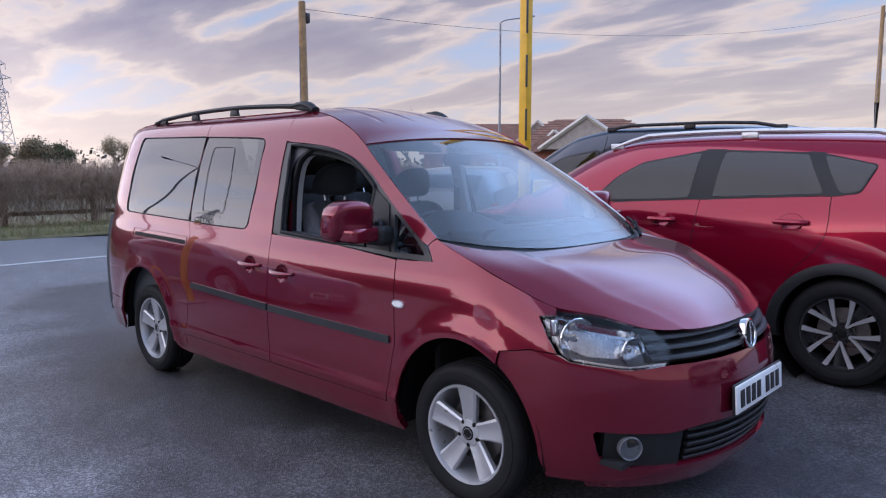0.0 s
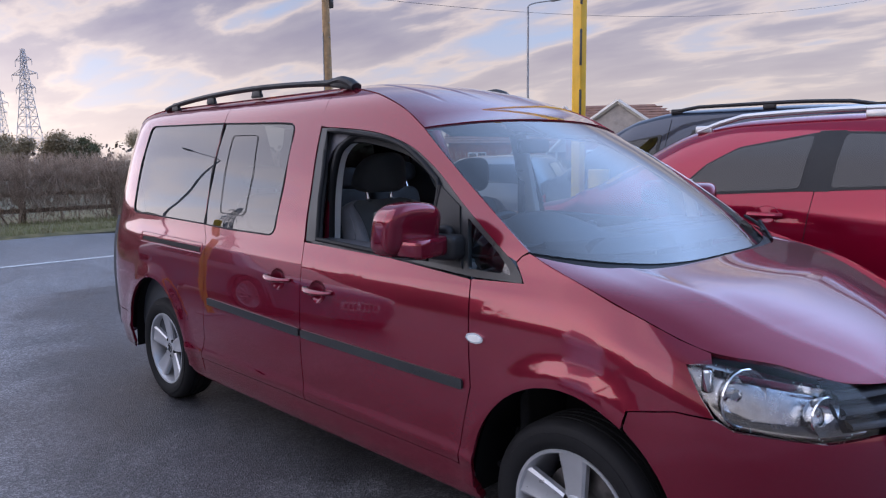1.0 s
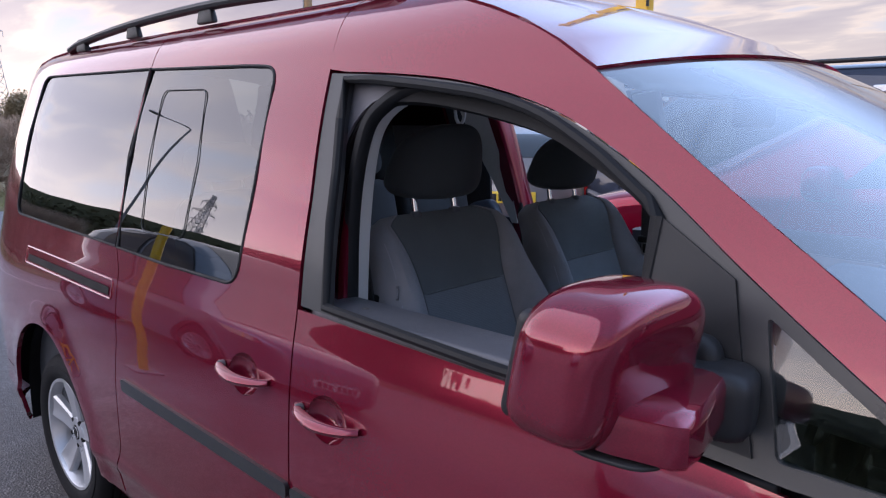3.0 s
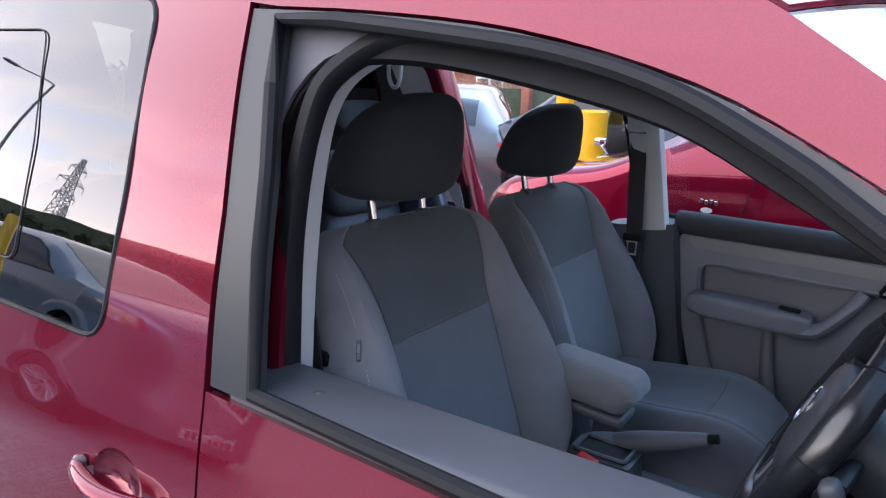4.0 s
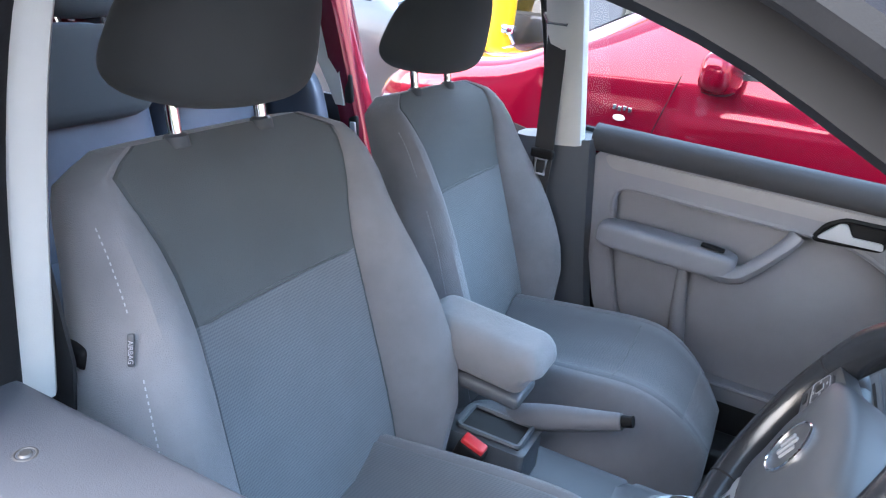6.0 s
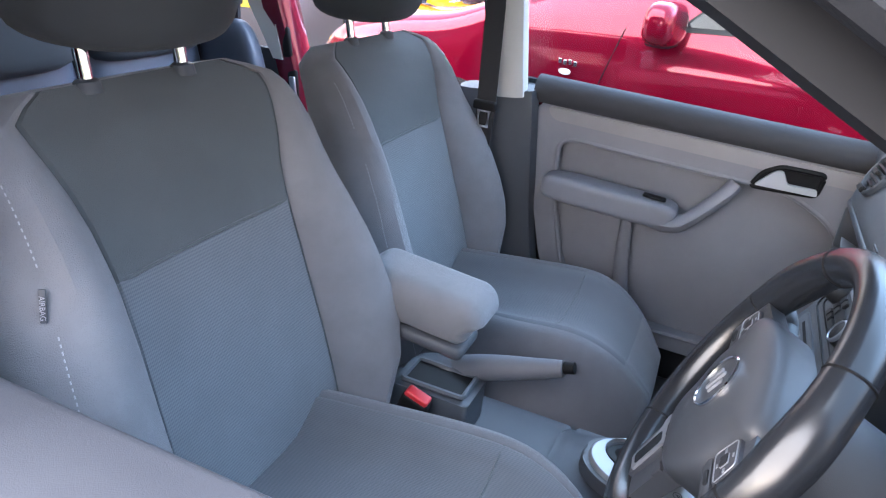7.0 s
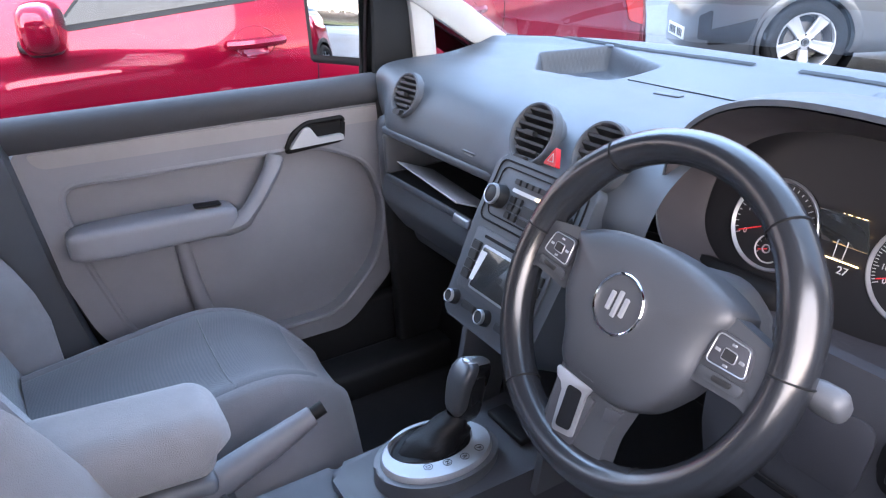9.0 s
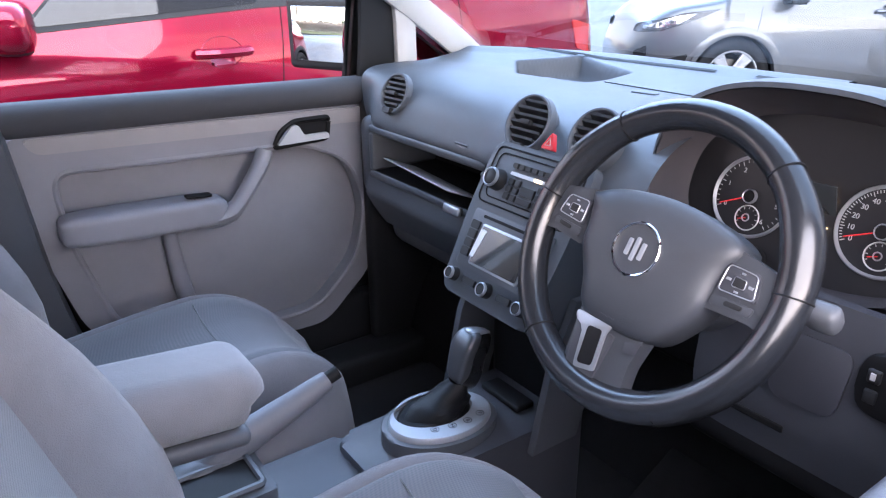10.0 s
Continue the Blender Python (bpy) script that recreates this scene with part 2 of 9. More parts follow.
def panel(name, outline, holes, fmap, step, material, parent, label="", thick=0.014, lift=0.0, ustep=None):
    """A sheet-metal or glass panel: a flat outline with holes, cut to a fine grid, laid on the surface fmap(u, v),
    with its edges turned inwards. Normals come from the surface itself."""
    bm = bmesh.new()
    edges = []
    for loop in [outline] + list(holes):
        vs = [bm.verts.new((p[0], p[1], 0)) for p in loop]
        for i in range(len(vs)):
            edges.append(bm.edges.new((vs[i - 1], vs[i])))
    bmesh.ops.triangle_fill(bm, edges=edges, use_beauty=True, use_dissolve=False)
    us, vs = [p[0] for p in outline], [p[1] for p in outline]
    st_u = ustep or step
    for lo, hi, ax, st in ((min(us), max(us), 0, st_u), (min(vs), max(vs), 1, step)):
        k = int((hi - lo) / st)
        for i in range(1, k + 1):
            v = lo + (hi - lo) * i / (k + 1)
            co = (v, 0, 0) if ax == 0 else (0, v, 0)
            no = (1, 0, 0) if ax == 0 else (0, 1, 0)
            bmesh.ops.bisect_plane(bm, geom=bm.verts[:] + bm.edges[:] + bm.faces[:], plane_co=co, plane_no=no, dist=1e-5)
    e = 2e-3
    sc = st_u / step
    nor = {}
    for v in bm.verts:
        u, w = v.co.x, v.co.y
        a = Vector(fmap(u + e * sc, w)) - Vector(fmap(u - e * sc, w))
        b = Vector(fmap(u, w + e)) - Vector(fmap(u, w - e))
        nn = a.cross(b)
        nor[v] = nn.normalized() if nn.length > 1e-12 else Vector((0, 0, 1))
    for v in bm.verts:
        v.co = Vector(fmap(v.co.x, v.co.y)) + nor[v] * lift
    f0 = bm.faces[:]
    for f in f0:
        f.normal_update()
        ref = sum((nor[v] for v in f.verts), Vector())
        if f.normal.dot(ref) < 0:
            f.normal_flip()
    if thick:
        be = [ed for ed in bm.edges if len(ed.link_faces) == 1]
        r = bmesh.ops.extrude_edge_only(bm, edges=be)
        newv = [g for g in r["geom"] if isinstance(g, bmesh.types.BMVert)]
        base = {}
        for v in newv:
            for ed in v.link_edges:
                o = ed.other_vert(v)
                if o in nor:
                    base[v] = o
                    break
        for v in newv:
            n0 = nor[base[v]]
            v.co = v.co - n0 * thick
        for ed in be:
            ed.smooth = False
    me = bpy.data.meshes.new(name)
    bm.verts.index_update()
    order = {v: i for i, v in enumerate(bm.verts)}
    keep = [None] * len(order)
    for v, i in order.items():
        keep[i] = nor[v] if v in nor else None
    bm.to_mesh(me)
    bm.free()
    me.materials.append(material)
    for p in me.polygons:
        p.use_smooth = True
    cn = []
    for p in me.polygons:
        rim = any(keep[i] is None for i in p.vertices)
        for li in p.loop_indices:
            vi = me.loops[li].vertex_index
            cn.append(tuple(p.normal) if rim else tuple(keep[vi]))
    me.normals_split_custom_set(cn)
    ob = new(name, me)
    ob.parent = parent
    if label:
        tagged(ob, label=label)
    return ob


def grid_sheet(fmap, nu, nv, thick=0.0):
    """A bmesh sheet over u, v in 0..1."""
    bm = bmesh.new()
    g = [[bm.verts.new(fmap(i / nu, j / nv)) for j in range(nv + 1)] for i in range(nu + 1)]
    for i in range(nu):
        for j in range(nv):
            bm.faces.new((g[i][j], g[i + 1][j], g[i + 1][j + 1], g[i][j + 1]))
    if thick:
        bmesh.ops.recalc_face_normals(bm, faces=bm.faces)
        bmesh.ops.solidify(bm, geom=bm.faces[:], thickness=thick)
    return bm


def rbox(bm, c, s, r=0.01, rot=(0, 0, 0), seg=3, taper=1.0):
    """A box with rounded edges, added to bm."""
    t = bmesh.new()
    bmesh.ops.create_cube(t, size=1)
    for v in t.verts:
        k = taper if v.co.z > 0 else 1
        v.co = Vector((v.co.x * s[0] * k, v.co.y * s[1] * k, v.co.z * s[2]))
    if r > 0:
        bmesh.ops.bevel(t, geom=t.edges[:], offset=min(r, min(s) * 0.49), segments=seg, affect='EDGES', profile=0.5)
    bmesh.ops.transform(t, matrix=pose(*c, *rot), verts=t.verts)
    merge(bm, t)
    return bm


def merge(bm, t):
    me = bpy.data.meshes.new("tmp")
    t.to_mesh(me)
    t.free()
    bm.from_mesh(me)
    bpy.data.meshes.remove(me)


def pad(bm, c, s, p=3.0, rot=(0, 0, 0), n=10, fn=None):
    """A soft superellipsoid cushion; fn may bend its points (unit coordinates in, offset out)."""
    t = bmesh.new()
    bmesh.ops.create_cube(t, size=2)
    bmesh.ops.subdivide_edges(t, edges=t.edges[:], cuts=n, use_grid_fill=True)
    for v in t.verts:
        q = v.co
        q = Vector((math.tan(q.x * 0.785), math.tan(q.y * 0.785), math.tan(q.z * 0.785)))
        k = (abs(q.x) ** p + abs(q.y) ** p + abs(q.z) ** p) ** (1 / p)
        q = q / k
        w = Vector((q.x * s[0] / 2, q.y * s[1] / 2, q.z * s[2] / 2))
        if fn:
            w = Vector(fn(q, w))
        v.co = w
    bmesh.ops.transform(t, matrix=pose(*c, *rot), verts=t.verts)
    merge(bm, t)
    return bm


def tube(bm, pts, r, n=10, closed=False, flat=1.0, up=(0, 0, 1)):
    """A round bar along the points; r may be a list; flat squeezes it across."""
    P = [Vector(p) for p in pts]
    k = len(P)
    rings = []
    for i, p in enumerate(P):
        a = P[i - 1] if (i or closed) else P[i]
        b = P[(i + 1) % k] if (i < k - 1 or closed) else P[i]
        d = (b - a).normalized()
        s = d.cross(Vector(up))
        if s.length < 1e-4:
            s = d.cross(Vector((1, 0, 0)))
        s.normalize()
        h = s.cross(d)
        rr = r[i] if isinstance(r, (list, tuple)) else r
        rings.append([bm.verts.new(p + (s * math.cos(t) + h * math.sin(t) * flat) * rr) for t in (2 * math.pi * j / n for j in range(n))])
    m = k if closed else k - 1
    for i in range(m):
        A, B = rings[i], rings[(i + 1) % k]
        for j in range(n):
            bm.faces.new((A[j], A[(j + 1) % n], B[(j + 1) % n], B[j]))
    if not closed:
        bm.faces.new(rings[0][::-1])
        bm.faces.new(rings[-1])
    return bm


def lathe(bm, prof, m, n=32):
    """Revolve (radius, height) pairs about the local z axis of the pose m."""
    rings = []
    for r, h in prof:
        if r < 1e-6:
            rings.append([bm.verts.new(m @ Vector((0, 0, h)))])
        else:
            rings.append([bm.verts.new(m @ Vector((r * math.cos(2 * math.pi * j / n), r * math.sin(2 * math.pi * j / n), h))) for j in range(n)])
    for A, B in zip(rings, rings[1:]):
        for j in range(n):
            if len(A) == 1 and len(B) == 1:
                continue
            if len(A) == 1:
                bm.faces.new((A[0], B[j], B[(j + 1) % n]))
            elif len(B) == 1:
                bm.faces.new((A[j], A[(j + 1) % n], B[0]))
            else:
                bm.faces.new((A[j], A[(j + 1) % n], B[(j + 1) % n], B[j]))
    return bm


def prism(bm, poly, m, depth, bevel=0.0):
    """An extruded flat polygon: its xy in the pose m, rising along m's z."""
    t = bmesh.new()
    a = [t.verts.new((p[0], p[1], 0)) for p in poly]
    b = [t.verts.new((p[0], p[1], depth)) for p in poly]
    t.faces.new(a[::-1])
    top = t.faces.new(b)
    for i in range(len(a)):
        t.faces.new((a[i - 1], a[i], b[i], b[i - 1]))
    if bevel:
        bmesh.ops.bevel(t, geom=list(top.edges), offset=bevel, segments=2, affect='EDGES', profile=0.5)
    bmesh.ops.transform(t, matrix=m, verts=t.verts)
    merge(bm, t)
    return bm


def B():
    return bmesh.new()

# ---- the maroon van: shape ----
# x forward from the front axle, y to the near side, z up from the ground
side_w = spline([(.18, .80), (.25, .845), (.35, .868), (.55, .886), (.70, .89), (.90, .877), (1.0, .860), (1.09, .837), (1.2, .814), (1.35, .773), (1.5, .726),
                 (1.62, .680), (1.70, .645), (1.76, .60), (1.80, .53), (1.81, .48)])
nose_x = spline([(.18, .84), (.3, .905), (.45, .935), (.6, .93), (.7, .91), (.78, .87), (.87, .80), (1.0, .62), (1.2, .5), (1.8, .5)])
HALF_WHEELBASE = 3.006


def W(x, z):
    w = side_w(z)
    for cx in (0.0, -HALF_WHEELBASE):
        r = math.hypot((x - cx) / 0.90, z - 0.316)
        if z > 0.25:
            w += 0.013 * math.exp(-((r - 0.445) / 0.068) ** 2)
    w += .010 * math.exp(-((z - .405) / .028) ** 2)
    if x > -0.1:
        u = min(1, (x + .1) / (nose_x(z) + .1))
        w *= max(1e-4, 1 - u ** 3) ** (1 / 2.2)
    if x < -3.2:
        u = min(0.999, (-3.2 - x) / .80)
        w *= (1 - .12 * u * u - .88 * u ** 6) ** .5
    return w


def rmap(u, v):
    return (u, -W(u, v), v)


def lmap(u, v):
    return (-u, W(-u, v), v)


def nose(p, z):
    q = min(abs(p), 1.57)
    w = side_w(z)
    x = -.1 + (nose_x(z) + .1) * math.cos(q) ** (2 / 3)
    y = w * max(math.sin(q), 1e-5) ** (2 / 2.2)
    return (x, math.copysign(y, p), z)


def ph(x, z):
    return math.acos(min(1, max(0, (x + .1) / (nose_x(z) + .1))) ** 1.5)


GUSSET = mat("grey_frame_corner", (.10, .10, .115), .5, var=.1, vscale=8)
van = thing("van", "maroon passenger van with open driver window parked on asphalt", "van")
ARCH_F = ellipse(0, .316, .385, .44, 180, 0, 26)
ARCH_R = ellipse(-HALF_WHEELBASE, .316, .40, .455, 180, 0, 26)
FRAME = smooth_line([(-1.503, 1.617), (-1.281, 1.602), (-1.067, 1.576), (-.868, 1.524), (-.729, 1.458), (-.631, 1.397), (-.516, 1.313), (-.394, 1.229), (-.298, 1.165), (-.237, 1.122), (-.205, 1.090), (-.191, 1.067)], 4)
OPENING = smooth_line([(-1.331, 1.594), (-1.150, 1.573), (-1.004, 1.551), (-.882, 1.516), (-.775, 1.463), (-.727, 1.433), (-.645, 1.378)], 4)
INNER = smooth_line([(-1.425, 1.40), (-1.405, 1.495), (-1.365, 1.543), (-1.30, 1.559), (-1.178, 1.553), (-1.021, 1.526), (-.891, 1.493), (-.786, 1.443), (-.655, 1.374)], 4)
WIN_FRONT = [(-2.4425, 1.672), (-2.428, 1.40), (-2.4085, 1.124)] + round_poly([(-2.30, 1.119), (-2.10, 1.114), (-1.71, 1.112), (-1.697, 1.34), (-1.725, 1.642), (-1.86, 1.652), (-2.30, 1.667)], .055)[6:-6]
WIN_REAR = [(-2.4175, 1.126), (-2.437, 1.40), (-2.4555, 1.674)] + round_poly([(-2.60, 1.679), (-3.425, 1.690), (-3.415, 1.42), (-3.385, 1.148), (-2.60, 1.129)], .05)[6:-6]


def side_panels(sgn):
    R = sgn < 0
    mp = rmap if R else lmap

    def P(pts):
        return pts if R else [(-a, b) for a, b in pts]

    def fwd(pts):
        """The near side's small quarter light stands a little further forward."""
        return pts if R else [(a + .09 * min(1, max(0, (a + 1.2) / .5)), b) for a, b in pts]

    def put(name, pts, holes=(), m=RED, label="", thick=0.016, lift=0.0, parent=van, st=.03, us=.05):
        return panel(name, P(pts), [P(h) for h in holes], mp, st, m, parent, label, thick, lift, us)

    # front wing
    wing = [(-.41, 1.052), (-.18, 1.062), (-.199, 1.094), (-.221, 1.124), (-.203, 1.146), (-.174, 1.160), (-.085, 1.124), (.0, 1.096), (.081, 1.066), (.150, 1.037), (.221, 1.009), (.341, .955), (.42, .926), (.43, .900), (.37, .895), (.418, .812),
            (.455, .758), (.357, .765), (.225, .742), (.212, .686)]
    arch = [p for p in ARCH_F if p[0] < .205][::-1]
    put("front_wing", wing + arch + [(-.385, .30), (-.445, .30), (-.44, .42), (-.377, .68)], m=RED)
    # front door skin below the belt
    door = [(-.452, .375), (-.445, .42), (-.382, .68), (-.416, 1.050), (-.85, 1.083), (-1.449, 1.100), (-1.436, .95), (-1.430, .75), (-1.432, .375)]
    dish_f, dish_s = ellipse(-1.302, .897, .064, .050), ellipse(-1.624, .917, .064, .050)
    fd = put("front_door", door, [dish_f], label="maroon front door with lowered window" if R else "")
    # black frame round the door glass
    fx, fz = (-.645, 1.370) if R else (-.592, 1.330)
    open_in = [(-1.357, 1.120), (-.91, 1.100), (fx, 1.098), (fx, fz)] + OPENING[::-1][1:] + [(-1.437, 1.598), (-1.422, 1.511), (-1.397, 1.401), (-1.383, 1.293)]
    quarter = fwd(round_poly([(-.438, 1.086), (-.240, 1.084), (-.264, 1.112), (-.320, 1.158), (-.474, 1.262)], .012))
    if not R:
        quarter = fwd(round_poly([(-.520, 1.078), (-.205, 1.072), (-.245, 1.122), (-.325, 1.178), (-.510, 1.300)], .012))
    open_in = fwd(open_in)
    outer = [(-.195, 1.062), (-.42, 1.060), (-.85, 1.090), (-1.446, 1.108), (-1.465, 1.34)] + FRAME
    outer = fwd(outer)
    put("window_frame", outer, [open_in, quarter], TRIMGREY, "weathered black window surround", .02, -.004, fd, .025, .04)
    # raised inner seal following the opening
    bm = B()
    tube(bm, [mp(*(a if R else (-a[0], a[1]))) for a in open_in], .011, 8, True)
    part("window_seal", bm, RUBBER, fd, "black rubber window seal")
    if R:
        # deeper black channel round the open window
        hole = [(-1.405, 1.1165), (-.93, 1.0975), (-.655, 1.0945)] + INNER[::-1]
        rim_ = [(-1.428, 1.1145), (-.92, 1.0945), (-.640, 1.0925), (-.640, 1.392)] + [(a, b + .006) for a, b in OPENING[::-1][2:]] + [(-1.452, 1.600), (-1.44, 1.40)]
        put("inner_frame", rim_, [hole], SEALBLACK, "black inner window channel", .02, -.034, fd, .03, .04)
        gus = [(-1.428, 1.43), (-1.450, 1.602), (-1.28, 1.592), (-1.28, 1.573), (-1.331, 1.568), (-1.362, 1.556), (-1.385, 1.538), (-1.405, 1.512), (-1.418, 1.481)]
        put("frame_gusset", gus, [], GUSSET, "grey inner corner of the window frame", .006, -.026, fd, .02, .02)
    put("quarter_glass", quarter, m=QUARTER, thick=0, lift=-.010, parent=fd, label="small clear quarter light")
    if not R:
        put("window_glass", open_in, m=CLEAR, thick=0, lift=-.014, parent=fd, label="raised clear door glass")
    # pillar and cant rail over the door
    seam = smooth_line([(-.80, 1.588), (-.957, 1.675), (-1.195, 1.754), (-1.456, 1.795), (-1.535, 1.80)], 5)
    cant = [(-1.510, 1.625)] + [(a, b + .003) for a, b in FRAME[1:] if a < -.25] + [(-.224, 1.130), (-.205, 1.150), (-.178, 1.166), (-.326, 1.266), (-.529, 1.402)] + seam
    put("roof_pillar", cant)
    # sliding door
    sl = [(-1.437, .375), (-1.435, .75), (-1.441, .95), (-1.454, 1.1), (-1.470, 1.34), (-1.508, 1.62), (-1.540, 1.80), (-2.485, 1.80), (-2.447, 1.67), (-2.410, 1.12),
          (-2.37, 1.05), (-2.345, .85), (-2.38, .5), (-2.44, .375)]
    if R:
        sd = put("sliding_door", sl, [WIN_FRONT, dish_s], label="maroon sliding side door, shut")
        put("window_glass", WIN_FRONT, m=PRIVACY, thick=0, lift=-.003, parent=sd, label="dark tinted side window")
        # outline of the small opening pane and the rubber round both windows
        pane = round_poly([(-2.312, 1.602), (-2.050, 1.597), (-2.002, 1.40), (-2.006, 1.192), (-2.262, 1.192), (-2.296, 1.40)], .03)
        bm = B()
        tube(bm, [mp(a, b) for a, b in pane], .0016, 6, True)
        part("opening_pane_seal", bm, TRIM, sd, "thin black outline of a small opening pane")
        bm = B()
        tube(bm, [mp(a, b) for a, b in WIN_FRONT], .0045, 6, True)
        part("window_rubber", bm, RUBBER, sd)
    else:
        mp2 = lambda u, v: (-u - .96, W(-u, v) + .08, v)
        sd = panel("sliding_door", P(sl), [P(WIN_FRONT)], mp2, .04, RED, van, "maroon sliding side door, slid open", .05, 0, .06)
        panel("window_glass", P(WIN_FRONT), [], mp2, .06, PRIVACY, sd, "dark tinted side window", 0, -.003, .08)
    # rear side panel
    q = [(-2.446, .30), (-2.446, .375), (-2.385, .5), (-2.350, .85), (-2.375, 1.05), (-2.415, 1.12), (-2.452, 1.67), (-2.490, 1.80), (-3.45, 1.80), (-3.62, 1.775), (-3.78, 1.70),
         (-3.86, 1.5), (-3.92, 1.2), (-3.94, .9), (-3.94, .50), (-3.45, .50), (-3.41, .30)]
    q = q[:-1] + [p for p in ARCH_R if True]
    rq = put("rear_quarter", q, [WIN_REAR])
    put("window_glass", WIN_REAR, m=PRIVACY, thick=0, lift=-.003, parent=rq, label="dark tinted rear side window")
    if R:
        bm = B()
        tube(bm, [mp(a, b) for a, b in WIN_REAR], .0045, 6, True)
        part("window_rubber", bm, RUBBER, rq)
    # slot of the sliding door's rail
    slot = round_poly([(-2.42, 1.000), (-3.17, 1.012), (-3.17, .988), (-2.42, .974)], .008)
    put("door_rail_slot", slot, m=BLACK, thick=0, lift=.002, parent=rq)
    ring = [(-2.40, 1.024), (-3.20, 1.038), (-3.20, .978), (-2.40, .966)]
    bm = B()
    tube(bm, [mp(*(a if R else (-a[0], a[1]))) for a in round_poly(ring, .012)], .0035, 6, True)
    part("rail_cover", bm, RED, rq)
    # rear bumper corner
    put("rear_bumper", [(-3.40, .30), (-3.405, .42), (-3.44, .495), (-3.94, .495), (-3.94, .27), (-3.45, .25)], m=RED)
    # sill
    put("sill", [(-.38, .295), (-2.62, .295), (-2.60, .37), (-.44, .37)], thick=.03, lift=-.002)
    put("sill_edge", [(-.39, .225), (-2.60, .225), (-2.61, .292), (-.385, .292)], thick=.03, lift=-.012)
    # body-side mouldings
    for a, b, z0, z1, z2, z3, par in ((-.415, -1.418, .662, .699, .676, .713, fd), (-1.434, -2.30, .677, .714, .702, .740, sd)):
        pts = round_poly([(a, z0), (b, z2), (b, z3), (a, z1)], .012)
        if R or par is fd:
            put("side_moulding", pts, m=TRIMGREY, thick=.012, lift=.010, parent=par, label="black rubbing strip")
    # handles: scooped dish and a bar
    for hx0, hx1, hz, par in ((-1.40, -1.195, .903, fd), (-1.725, -1.515, .923, sd)):
        if not R and par is sd:
            continue
        cx = (hx0 + hx1) / 2
        bm = B()
        pts = []
        for i in range(13):
            s = i / 12
            x = hx0 + (hx1 - hx0) * s
            out = .016 + .030 * math.sin(math.pi * s) ** .6
            z = hz - .004 * math.sin(math.pi * s)
            pts.append((x, sgn * (W(x, z) + out - .012), z))
        tube(bm, pts, [.010 + .007 * math.sin(math.pi * i / 12) for i in range(13)], 10, False, .8)
        part("door_handle", bm, RED, par, "maroon bar handle")
        dx_, dz_ = cx - .0045, hz - .006
        dmap = lambda u, v: (lambda x: (x, sgn * (W(x, v) - .030 * max(0, 1 - ((x - dx_) / .064) ** 2 - ((v - dz_) / .050) ** 2) ** .7), v))(u if R else -u)
        panel("handle_recess", P(ellipse(dx_, dz_, .0638, .0498)), [], dmap, .012, RED, par, "", 0, 0, .012)
        bm = B()
        lathe(bm, [(0.0, .006), (.008, .006), (.010, .002), (.010, -.01)], Matrix.Translation((hx0 + .012, sgn * (W(hx0, hz) + .012), hz)) @ pose(0, 0, 0, 90 * -sgn), 12)
        part("lock_barrel", bm, STEEL, par)
    # side repeater
    put("side_repeater", ellipse(-.362, .855, .040, .018), m=CHROME, thick=.012, lift=.008, label="clear oval side indicator")
    put("repeater_lens", ellipse(-.362, .855, .031, .012), m=PLATE, thick=.004, lift=.011)
    # wheel arch liner
    for cx, rx in ((0, .40), (-HALF_WHEELBASE, .415)):
        bm = B()
        n = 24
        prev = None
        for i in range(n + 1):
            a = math.pi * i / n
            x, z = cx + (rx + .005) * math.cos(a), .316 + (rx + .06) * math.sin(a)
            ring = [bm.verts.new((x, sgn * y, z if i not in (0, n) else .26)) for y in (min(.84, W(x, max(z, .3)) - .012), .45)]
            if prev:
                bm.faces.new((prev[0], prev[1], ring[1], ring[0]))
            prev = ring
        c = [bm.verts.new((cx + (rx + .01) * math.cos(math.pi * i / n), sgn * .455, .316 + (rx + .065) * math.sin(math.pi * i / n))) for i in range(n + 1)]
        bm.faces.new(c + [bm.verts.new((cx - rx - .01, sgn * .455, .26)), bm.verts.new((cx + rx + .01, sgn * .455, .26))])
        part("arch_liner", bm, BLACK, van)


